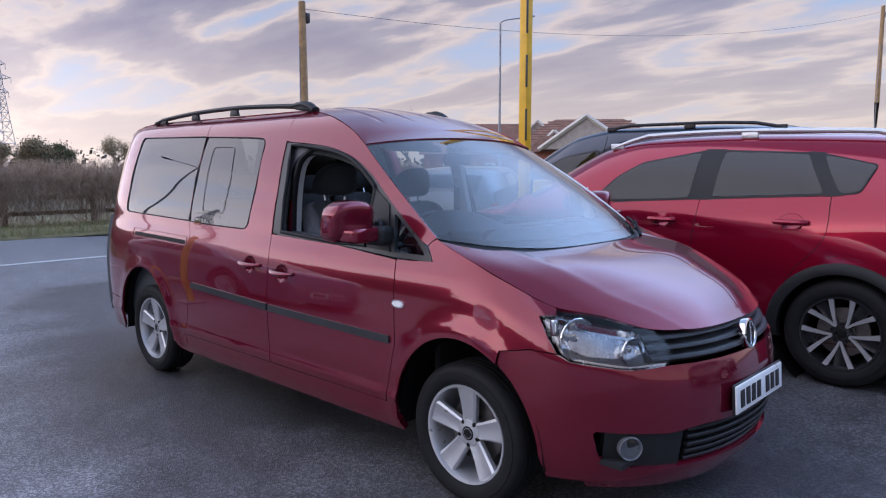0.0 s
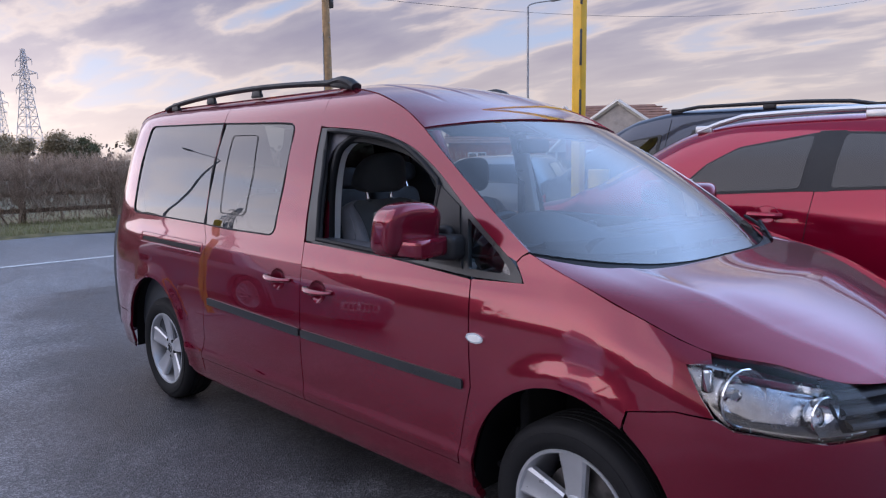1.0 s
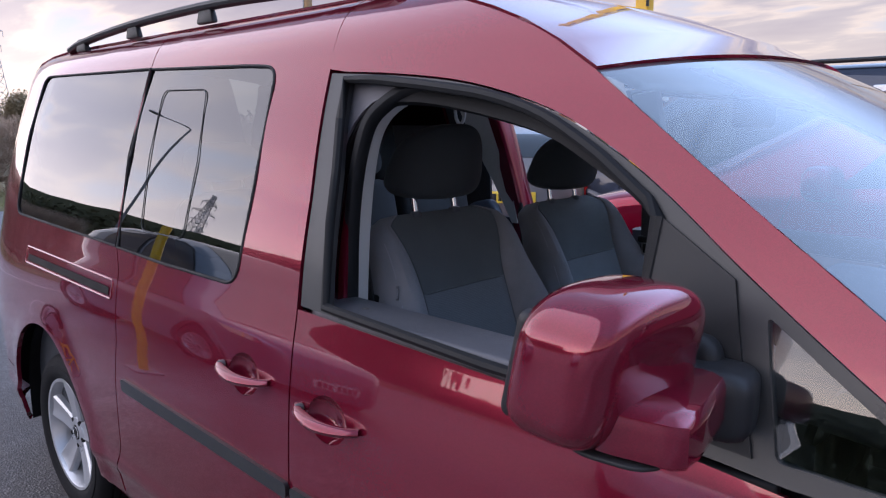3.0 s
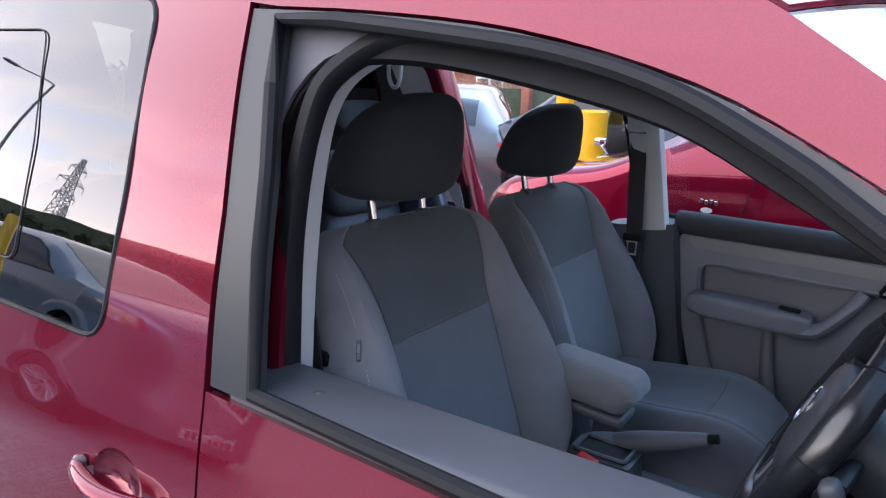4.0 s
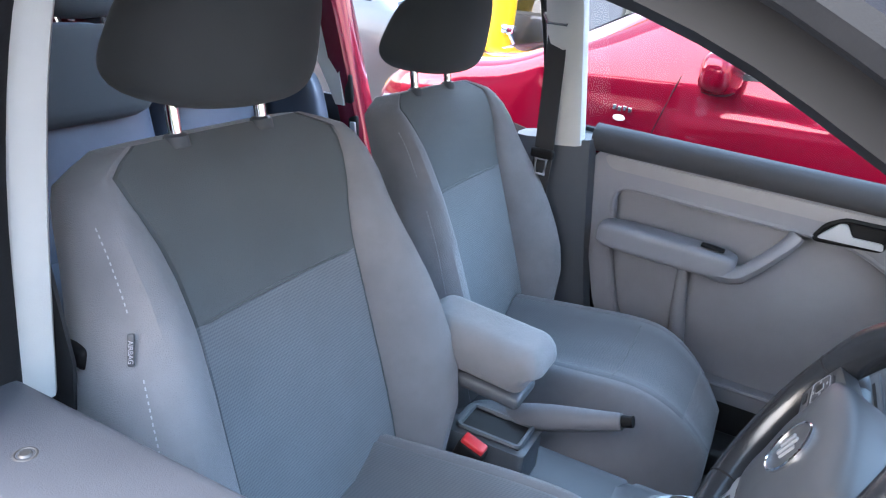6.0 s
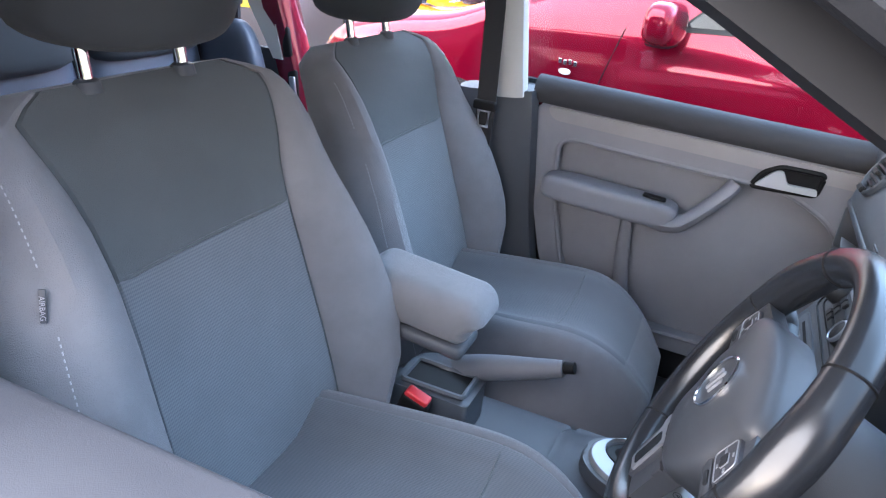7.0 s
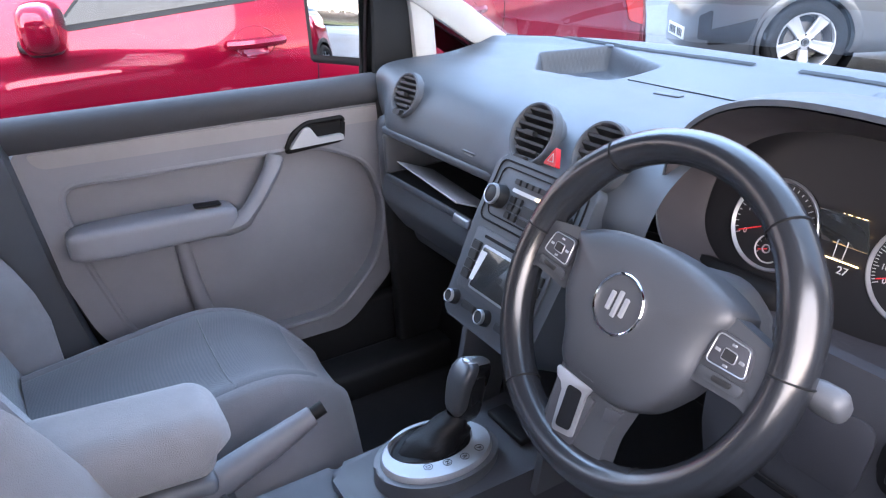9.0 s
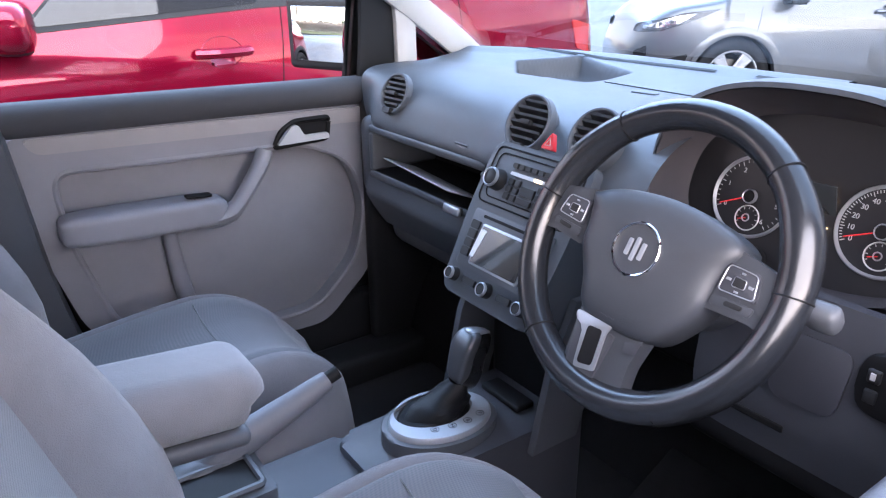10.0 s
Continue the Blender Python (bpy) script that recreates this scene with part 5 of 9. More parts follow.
gauge(-.087, .004, .054, ["0", "1", "2", "3", "4", "5", "6"], 207, -50, 205, (.004, -.030))
gauge(.092, .004, .054, ["0", "10", "20", "30", "40", "50", "60", "70", "80", "90", "100", "110", "120"], 207, -50, 203, (.004, -.030))
bm = B()
rbox(bm, CL @ Vector((.002, .012, -.0145)), (.003, .058, .078), .002, (0, -17.5, 0))
part("display", bm, SCREENBLK, clus)
words("clock_text", "15:27", .014, CL @ Matrix.Translation((.004, .038, -.0115)), AMBERPRINT, clus)
words("display_text", "27", .013, CL @ Matrix.Translation((.012, -.020, -.0115)), WHITEPRINT, clus)
bm = B()
for yy in (.026, -.010):
    rbox(bm, CL @ Vector((.002, yy, -.0122)), (.0012, .050, .0012), 0, (0, -17.5, 0))
part("display_line", bm, AMBERPRINT, clus)
bm = B()
q = [CL @ Vector((.002 + .011 * a, .008 + .016 * b, -.0118)) for a, b in ((-.5, -1), (-.55, .2), (-.35, .9), (.35, .9), (.55, .2), (.5, -1))]
tube(bm, q, .0007, 4, True)
part("car_symbol", bm, WHITEPRINT, clus)


# round air vents
def air_vent(m, r):
    bm = B()
    lathe(bm, [(r + .0085, -.014), (r + .0075, -.001), (r + .005, .0015), (r + .002, .001), (r - .001, -.004), (r - .002, -.035)], m, 44)
    part("air_vent", bm, DASH, dash, "round slatted air vent")
    bm = B()
    lathe(bm, [(0, -.034), (r - .002, -.034)], m, 32)
    part("vent_back", bm, BLACK, dash)
    for i in range(6):
        h = r * (-.72 + 1.44 * i / 5)
        w = math.sqrt(max(1e-6, (r - .003) ** 2 - h * h))
        bm = B()
        t = bmesh.new()
        bmesh.ops.create_cube(t, size=1)
        for v in t.verts:
            v.co = Vector((v.co.x * 2 * w, v.co.y * .0045 + h + v.co.z * .012, v.co.z * .020 - .011))
        bmesh.ops.transform(t, matrix=m, verts=t.verts)
        merge(bm, t)
        part("vent_slat", bm, TRIM, dash, smooth=False)
    for s in ((0.0, .0, .026, .008), (0.0, -r * .98, .030, .012)):
        bm = B()
        t = bmesh.new()
        bmesh.ops.create_cube(t, size=1)
        for v in t.verts:
            v.co = Vector((v.co.x * s[2] + s[0], v.co.y * s[3] + s[1], v.co.z * .012 + .002))
        bmesh.ops.bevel(t, geom=t.edges[:], offset=.002, segments=2, affect='EDGES')
        bmesh.ops.transform(t, matrix=m, verts=t.verts)
        merge(bm, t)
        part("vent_tab", bm, TRIM, dash)


def face(p, up):
    """Pose with z out along the way given, y up, x to the viewer's right."""
    n = Vector(up).normalized()
    r = Vector((0, 0, 1)).cross(n).normalized()
    u = n.cross(r)
    m = Matrix.Identity(4)
    for i in range(3):
        m[i][0], m[i][1], m[i][2], m[i][3] = r[i], u[i], n[i], p[i]
    return m


air_vent(face((-.541, .528, 1.128), (-.90, -.06, .42)), .040)
air_vent(face((-.552, .076, 1.140), (-.88, .0, .47)), .045)
air_vent(face((-.552, -.078, 1.140), (-.88, .0, .47)), .045)

# centre stack
bm = B()


def slab(bm, poly, d0, d1, bev=.004):
    prism(bm, poly, FM @ Matrix.Translation((0, 0, d0)), d1 - d0, bev)


outl = round_poly([(-.118, .015), (.118, .015), (.122, -.10), (.112, -.262), (-.112, -.262), (-.122, -.10)], .02)
slab(bm, outl, -.10, .002, .006)
stack = part("radio_fascia", bm, DASH, dash, "grey centre console stack with radio and heater controls")
bm = B()
tube(bm, [FM @ Vector((a, b, .003)) for a, b in round_poly([(-.105, .006), (.105, .006), (.109, -.095), (-.109, -.095)], .016)], .0016, 5, True)
tube(bm, [FM @ Vector((a, b, .003)) for a, b in round_poly([(-.094, -.004), (.094, -.004), (.096, -.084), (-.096, -.084)], .016)], .0012, 5, True)
part("fascia_groove", bm, BLACK, dash)


def dial_knob(x, y, r, h, par, lit=True):
    m = FM @ Matrix.Translation((x, y, .002))
    bm = B()
    lathe(bm, [(0, h), (r * .72, h), (r * .86, h - .002), (r, h * .5), (r * 1.05, 0)], m, 36)
    k = part("rotary_knob", bm, TRIM, par, "black rotary knob with silver ring")
    bm = B()
    lathe(bm, [(r * .74, h + .0002), (r * .80, h + .0016), (r * .90, h + .0004), (r * .92, h - .004)], m, 36)
    part("knob_ring", bm, SATIN, par)


dial_knob(-.076, -.052, .0185, .022, stack)
dial_knob(.076, -.052, .0185, .022, stack)


def key(x, y, w, h, mt=None, d=.005):
    bm = B()
    t = bmesh.new()
    bmesh.ops.create_cube(t, size=1)
    for v in t.verts:
        v.co = Vector((v.co.x * w + x, v.co.y * h + y, v.co.z * d + .002 + d / 2))
    bmesh.ops.bevel(t, geom=t.edges[:], offset=.0012, segments=2, affect='EDGES')
    bmesh.ops.transform(t, matrix=FM, verts=t.verts)
    merge(bm, t)
    part("button", bm, mt or TRIM, stack)


for i in range(7):
    key(-.046 + .0155 * i, -.020, .0135, .0085)
key(.0, -.034, .104, .006, SATIN, .004)
key(.016, -.034, .020, .005, AMBERPRINT, .0045)
for x in (-.042, -.026, .030, .046):
    for y in (-.048, -.061, -.074):
        key(x, y, .0135, .0105)
key(.002, -.058, .034, .016)
key(.002, -.075, .034, .010)
# radio with screen
bm = B()
slab(bm, round_poly([(-.098, -.108), (.098, -.108), (.096, -.212), (-.096, -.212)], .008), .001, .006, .002)
radio = part("radio", bm, DASHDARK, stack.parent, "black radio with a dark touch screen")
bm = B()
slab(bm, round_poly([(-.062, -.130), (.062, -.130), (.062, -.203), (-.062, -.203)], .004), .005, .0085, .001)
part("screen_frame", bm, SATIN, radio)
bm = B()
slab(bm, round_poly([(-.058, -.134), (.058, -.134), (.058, -.199), (-.058, -.199)], .003), .007, .0095, 0)
part("touch_screen", bm, SCREENBLK, radio, "dark glass screen")
for x in (-.080, .080):
    for i in range(4):
        key(x, -.137 - .0165 * i, .021, .0145, TRIM, .008)
bm = B()
slab(bm, [(-.070, -.116), (.070, -.116), (.070, -.121), (-.070, -.121)], .006, .0068, 0)
part("disc_slot", bm, BLACK, radio)
# slanting white sliver: a reflection painted onto the touch screen
bm = B()
slab(bm, [(-.060, -.140), (-.045, -.140), (-.055, -.19), (-.064, -.19)], .0095, .0105, 0)
part("painted_screen_glare", bm, PLATE, radio)
dial_knob(-.088, -.231, .0120, .016, stack)
dial_knob(.0, -.231, .0130, .016, stack)
dial_knob(.088, -.231, .0120, .016, stack)
key(-.045, -.231, .034, .012)
key(.045, -.231, .034, .012)
# hazard switch: red triangle
hm = face((-.569, -.004, 1.121), (-.88, 0, .47))
bm = B()
prism(bm, round_poly([(-.0145, -.012), (.0145, -.012), (0, .017)], .003), hm @ Matrix.Translation((0, 0, -.004)), .010, .0015)
hz = part("hazard_switch", bm, REDBTN, dash, "red triangular hazard switch")
bm = B()
tube(bm, [hm @ Vector(p) for p in ((-.006, -.006, .0064), (.006, -.006, .0064), (0, .006, .0064))], .0009, 5, True)
part("hazard_mark", bm, WHITEPRINT, hz)
bm = B()
rbox(bm, (-.5515, .262, 1.062), (.003, .040, .012), .001, (0, -18, 0))
part("airbag_plate", bm, DASH, dash)
words("airbag_text", "AIRBAG", .008, face((-.5535, .262, 1.0625), (-.95, 0, .30)), CARDLIGHT, dash)

# open shelf and glove box on the passenger side
def box_frame(bm, y0, y1, z0, z1, x, d, t):
    for c, s in (((x, (y0 + y1) / 2, z1 + t / 2), (d, y1 - y0 + 2 * t, t)), ((x, (y0 + y1) / 2, z0 - t / 2), (d, y1 - y0 + 2 * t, t)),
                 ((x, y0 - t / 2, (z0 + z1) / 2), (d, t, z1 - z0)), ((x, y1 + t / 2, (z0 + z1) / 2), (d, t, z1 - z0))):
        rbox(bm, c, s, .006)


bm = B()
box_frame(bm, .195, .600, .938, 1.028, -.46, .20, .018)
sh = part("parcel_shelf", bm, DASH, dash, "open dark parcel shelf in the dashboard")
# black back wall and floor sheet: the shelf's inner shade put into colour
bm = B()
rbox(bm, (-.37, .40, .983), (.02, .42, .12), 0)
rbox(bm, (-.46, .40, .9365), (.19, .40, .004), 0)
part("shelf_shade_sheets", bm, BLACK, sh)
bm = grid_sheet(lambda a, b: (-.552 - .022 * math.sin(a * math.pi * .5) + .10 * max(0, a - .35), .165 + .47 * b, .924 - .135 * a), 12, 20, .012)
part("glove_box_lid", bm, DASH, dash, "lower glove box panel")
bm = B()
rbox(bm, (-.532, .40, .962), (.09, .30, .003), .001, (0, 22, -6))
part("paper", bm, CARDLIGHT, sh, "pale edge of papers on the shelf")
bm = B()
rbox(bm, (-.566, .275, .931), (.012, .055, .020), .006, (0, 14, 0))
part("glove_box_latch", bm, SATIN, dash, "silver latch")
# side cheeks under the pad
bm = B()
rbox(bm, (-.42, .655, .96), (.26, .07, .20), .03)
rbox(bm, (-.40, .168, .97), (.28, .05, .20), .02)
rbox(bm, (-.30, .40, .80), (.36, .56, .16), .04)
part("dash_lower", bm, DASHDARK, dash)
# lower driver's panel with cubby and light switch
bm = grid_sheet(lambda a, b: (-.590 - .018 * math.sin(a * math.pi * .5) + .05 * max(0, a - .7) + .05 * max(0, .12 - b), -.335 - .365 * b, 1.034 - .226 * a), 14, 30, .02)
lp = part("driver_lower_panel", bm, KNEE, dash, "dark lower dash panel with a cubby")
# black blocks stand in for the shaded gaps round the knee panel
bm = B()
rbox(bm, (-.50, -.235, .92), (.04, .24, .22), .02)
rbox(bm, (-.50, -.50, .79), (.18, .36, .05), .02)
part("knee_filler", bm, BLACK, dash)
# flat plate; its darker colour stands for shade in a shallow cubby
bm = B()
prism(bm, round_poly([(-.046, -.042), (.036, -.042), (.042, .044), (-.050, .044)], .020), face((-.6065, -.493, .944), (-.98, 0, .16)), .003, .001)
part("cubby", bm, CUBBY, lp, "flat plate coloured dark as a shaded shallow cubby")
bm = B()
rbox(bm, (-.6105, -.436, .858), (.004, .078, .010), .002)
part("card_slot", bm, BLACK, lp)
bm = B()
prism(bm, round_poly([(-.050, -.036), (.050, -.036), (.050, .036), (-.050, .036)], .026), face((-.602, -.592, .966), (-.98, 0, .16)), .008, .003)
ls = part("light_switch", bm, BLACK, lp, "black headlight switch panel")
bm = B()
lathe(bm, [(0, .018), (.018, .018), (.021, .012), (.022, 0)], face((-.610, -.606, .966), (-.98, 0, .16)), 28)
part("switch_dial", bm, TRIM, ls)
bm = B()
for z in (.953, .978):
    rbox(bm, (-.6125, -.560, z), (.006, .014, .016), .002)
part("switch_button", bm, TRIM, ls)
bm = B()
rbox(bm, (-.6165, -.560, .979), (.002, .005, .008), 0)
part("switch_mark", bm, WHITEPRINT, ls)
# defroster slots along the screen
for y0, y1 in ((.62, .05), (-.04, -.30), (-.34, -.60)):
    bm = B()
    n = 24
    rows = []
    for i in range(n + 1):
        y = y0 + (y1 - y0) * i / n
        f = (lambda k: dash_pt(k, y)) if y > -.135 else (lambda k: hood_pt(k, (-.135 - y) / .575))
        x = -.062 - .045 * (abs(y) / .7) ** 2.2
        k = min((j / 400 for j in range(200)), key=lambda k_: abs(f(k_)[0] - x))
        k2 = min((j / 400 for j in range(200)), key=lambda k_: abs(f(k_)[0] - x + .014))
        rows.append([bm.verts.new(Vector(f(q)) + Vector((0, 0, .0015))) for q in (k, k2)])
    for A, C in zip(rows, rows[1:]):
        bm.faces.new((A[0], A[1], C[1], C[0]))
    part("defroster_slot", bm, BLACK, dash)
bm = B()
rbox(bm, (-.30, .035, 1.1690), (.016, .050, .003), .0012, (0, 0, 8))
part("dash_sticker", bm, DASH, dash)
bm = B()
tube(bm, [dash_pt(.30, .20 - .33 * i / 12)[:2] + (dash_pt(.30, .20 - .33 * i / 12)[2] + .0005,) for i in range(13)], .0015, 5)
part("pad_seam", bm, BLACK, dash)


# steering wheel
def steering():
    tilt = 27.0
    n = Vector((-math.cos(radians(tilt)), 0, math.sin(radians(tilt))))
    C = Vector((-.773, -.352, 1.095)) - n * .010
    m = face(C, n) @ pose(0, 0, 0, 0, 0, -4)
    R, r = .170, .0182
    bm = B()
    k = 96
    pts, rad = [], []
    for i in range(k):
        a = 2 * math.pi * i / k
        d = math.degrees(a)
        grip = sum(math.exp(-((d - g) / 14) ** 2) for g in (28, 152))
        pts.append(m @ Vector((R * math.cos(a), R * math.sin(a), -.020)))
        rad.append(r + .0022 * grip + .0012 * math.exp(-((d - 300) / 45) ** 2))
    tube(bm, pts, rad, 14, True, 1.15, n)
    w = part("steering_wheel", bm, WHEELLEATHER, van, "worn black leather three-spoke steering wheel")
    for d in (8, 52, 128, 172, 236, 304):
        a = radians(d)
        c = m @ Vector((R * math.cos(a), R * math.sin(a), -.020))
        bm = B()
        t = (m.to_3x3() @ Vector((-math.sin(a), math.cos(a), 0))).normalized()
        s = t.cross(n).normalized()
        tube(bm, [c + (s * math.cos(q) + n * math.sin(q) * 1.12) * (r + .0006) for q in (2 * math.pi * j / 20 for j in range(20))], .0011, 4, True)
        part("leather_seam", bm, BLACK, w)
    # airbag pad: a shield whose shoulders run into the side spokes
    bm = B()
    outl = smooth_line([(-.104, .046), (-.062, .063), (0, .071), (.062, .066), (.106, .050), (.099, .022), (.096, .000), (.095, -.022), (.081, -.052), (.051, -.086), (0, -.093), (-.046, -.088), (-.066, -.052), (-.088, -.018), (-.092, .005), (-.096, .024), (-.104, .046)], 4)[:-1]
    rows = []
    for k_, h in ((1.0, -.050), (1.0, -.020), (.985, -.012), (.95, -.0065), (.88, -.002), (.74, .002), (.50, .0045), (.25, .0055)):
        rows.append([bm.verts.new(m @ Vector((p[0] * k_, p[1] * k_ - .004 * (1 - k_), h))) for p in outl])
    for A, Cc in zip(rows, rows[1:]):
        for j in range(len(A)):
            bm.faces.new((A[j - 1], A[j], Cc[j], Cc[j - 1]))
    bm.faces.new(rows[-1])
    part("airbag_cover", bm, HUBGREY, w, "smooth dark grey airbag cover")
    words("airbag_text", "AIRBAG", .0062, m @ Matrix.Translation((-.001, -.079, -.0012)) @ pose(0, 0, 0, -14, 0, 2), KNEE, w)
    # badge as ring and plain bars
    bm = B()
    lathe(bm, [(.0312, .003), (.0318, .0075), (.0306, .0088), (.0290, .0078), (.0287, .004)], m @ Matrix.Translation((0, .003, 0)), 48)
    part("badge_ring", bm, CHROME, w, "round chrome badge")
    bm = B()
    lathe(bm, [(0, .0068), (.020, .0066), (.0288, .0058)], m @ Matrix.Translation((0, .003, 0)), 32)
    part("badge_disc", bm, HUBGREY, w)
    bm = B()
    for x, h in ((-.0095, .020), (0, .028), (.0095, .020)):
        t = bmesh.new()
        bmesh.ops.create_cube(t, size=1)
        for v in t.verts:
            v.co = Vector((v.co.x * .0058, v.co.y * h, v.co.z * .0028))
        bmesh.ops.bevel(t, geom=t.edges[:], offset=.0008, segments=2, affect='EDGES')
        bmesh.ops.transform(t, matrix=m @ Matrix.Translation((x, .003, .0078)), verts=t.verts)
        merge(bm, t)
    part("badge_bar", bm, SATIN, w)

    def spoke(pl, mt, nm, lb, h0=-.036, h1=-.012, bev=.004):
        bm = B()
        prism(bm, pl if sum(a[0] * b[1] - b[0] * a[1] for a, b in zip(pl, pl[1:] + pl[:1])) > 0 else pl[::-1], m @ Matrix.Translation((0, 0, h0)), h1 - h0, bev)
        return part(nm, bm, mt, w, lb)
    for sg in (-1, 1):
        spoke(round_poly([(sg * .080, .052), (sg * .140, .041), (sg * .166, .034), (sg * .166, -.026), (sg * .146, -.017), (sg * .084, -.022)], .008), HUBGREY, "spoke", "", -.034, -.0125, .005)
        # raised pod with its framed buttons
        pod = [(sg * .0985, .0335), (sg * .1360, .0325), (sg * .1435, .003), (sg * .0975, .000)]
        spoke(round_poly(pod, .006), KNEE, "button_pod", "dark button pod with silver outline", -.0125, -.0085, .0015)
        bm = B()
        tube(bm, [m @ Vector((x, y, -.0082)) for x, y in round_poly([(sg * .1010, .0310), (sg * .1340, .0302), (sg * .1405, .0052), (sg * .1000, .0025)], .005)], .0007, 5, True)
        part("pod_outline", bm, SATIN, w)
        bm = B()
        tube(bm, [m @ Vector((x, y, -.0078)) for x, y in round_poly([(sg * .1125, .0215), (sg * .1255, .0212), (sg * .1265, .0118), (sg * .1125, .0108)], .002)], .0006, 5, True)
        part("button_outline", bm, SATIN, w)
        for x, y, ww, hh, mt in ((.1190, .0163, .012, .009, TRIM), (.1065, .0165, .0055, .0030, SATIN), (.1320, .0165, .0055, .0030, SATIN), (.1190, .0266, .0050, .0022, SATIN), (.1195, .0068, .0050, .0022, SATIN)):
            t = bmesh.new()
            bmesh.ops.create_cube(t, size=1)
            for v in t.verts:
                v.co = Vector((v.co.x * ww, v.co.y * hh, v.co.z * (.003 if mt is TRIM else .0008)))
            bmesh.ops.bevel(t, geom=t.edges[:], offset=.0003, segments=1, affect='EDGES')
            bmesh.ops.transform(t, matrix=m @ Matrix.Translation((sg * x, y, -.0080)), verts=t.verts)
            bm = B()
            merge(bm, t)
            part("button", bm, mt, w)
        spoke(round_poly([(sg * .0965, -.0035), (sg * .1440, -.0010), (sg * .1420, -.0120), (sg * .0970, -.0150)], .004), HUBGREY, "pod_skirt", "", -.0125, -.0095, .001)
        spoke(round_poly([(sg * .1130, -.0052), (sg * .1330, -.0038), (sg * .1322, -.0090), (sg * .1130, -.0105)], .002), TRIM, "lower_button", "", -.0095, -.0080, .0005)
    # lower spoke: black plate, silver frame round a slot, side piece
    spoke(round_poly([(-.050, -.078), (.050, -.078), (.044, -.120), (.050, -.160), (.030, -.176), (-.030, -.176), (-.040, -.160), (-.046, -.110)], .008), HUBGREY, "lower_spoke", "", -.036, -.0135, .004)
    spoke(round_poly([(-.045, -.096), (-.028, -.100), (-.018, -.152), (.010, -.146), (.004, -.097), (.014, -.098), (.010, -.165), (-.030, -.168)], .004), KNEE, "spoke_plate", "", -.0135, -.0095, .001)
    spoke(round_poly([(-.047, -.0905), (.008, -.0885), (.004, -.099), (.0105, -.145), (-.0185, -.1525), (-.029, -.106), (-.045, -.100)], .004), SATIN, "spoke_trim", "satin silver spoke trim", -.0095, -.0066, .0012)
    spoke(round_poly([(-.0225, -.1005), (-.0015, -.0975), (.0050, -.1405), (-.0155, -.1460)], .005), BLACKGLOSS, "spoke_opening", "", -.0066, -.0062, 0)
    spoke(round_poly([(.029, -.095), (.050, -.089), (.048, -.104), (.031, -.109)], .002), KNEE, "spoke_cap", "", -.0135, -.0100, .001)
    # column and stalks
    bm = B()
    lathe(bm, [(.055, -.045), (.062, -.06), (.065, -.16), (.05, -.20)], m, 28)
    col = part("steering_column", bm, DASHDARK, van, "dark steering column shroud with stalks")
    for sg in (-1, 1):
        bm = B()
        a, b = m @ Vector((sg * .05, .0, -.075)), m @ Vector((sg * .172, .018, -.055))
        tube(bm, [a, a.lerp(b, .6), b], [.010, .012, .013], 10, False, .7)
        st = part("stalk", bm, TRIM, col, "grey control stalk")
        bm = B()
        rbox(bm, m @ Vector((sg * .188, .020, -.052)), (.024, .034, .030), .009, (0, -tilt, 0))
        part("stalk_end", bm, DASHDARK, st)
    return m


steering()


# tunnel console, gear lever, handbrake, armrest
bm = B()
pts = round_poly([(-.96, -.105), (-.62, -.115), (-.55, -.11), (-.55, .085), (-.62, .075), (-.96, .066)], .03)
prism(bm, pts, Matrix.Translation((0, 0, .30)), .375, .012)
cons = part("centre_console", bm, KNEE, van, "dark grey tunnel console between the seats")
bm = B()
prism(bm, round_poly([(-1.40, -.085), (-.93, -.085), (-.93, .085), (-1.40, .085)], .02), Matrix.Translation((0, 0, .30)), .36, .012)
part("rear_console", bm, KNEE, cons)
# tall sides rising to the stack
for y0 in (-.130, .112):
    bm = B()
    prism(bm, [(-.70, .64), (-.60, .64), (-.52, .90), (-.62, .90), (-.665, .80)], Matrix(((1, 0, 0, 0), (0, 0, -1, y0 + .012), (0, 1, 0, 0), (0, 0, 0, 1))), .014, .003)
    part("console_side", bm, DASHDARK, cons)
# solid black block in place of a hollow, dark as its shade
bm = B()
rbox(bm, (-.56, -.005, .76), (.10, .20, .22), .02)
part("cubby_shade_block", bm, BLACK, cons)
bm = B()
lathe(bm, [(.010, .012), (.014, .012), (.016, .004), (.016, -.01)], face((-.628, .055, .845), (-.95, 0, .3)), 20)
part("power_socket", bm, SATIN, cons)
# gear selector
GM = pose(-.805, -.018, .686, 0, 3, 0)
bm = B()
prism(bm, ellipse(0, 0, .104, .074, 0, 360, 48), GM @ Matrix.Translation((0, 0, -.02)), .030, .006)
part("selector_base", bm, DASHDARK, cons)
bm = B()
def el(k, h):
    """Oval of the surround; its opening lies towards the passenger, leaving a broad lettered band."""
    return [GM @ Vector((.094 * k * math.cos(t), .066 * k * math.sin(t) + .085 * (1 - k) * (1 if k < .95 else 0), h)) for t in (2 * math.pi * i / 48 for i in range(48))]


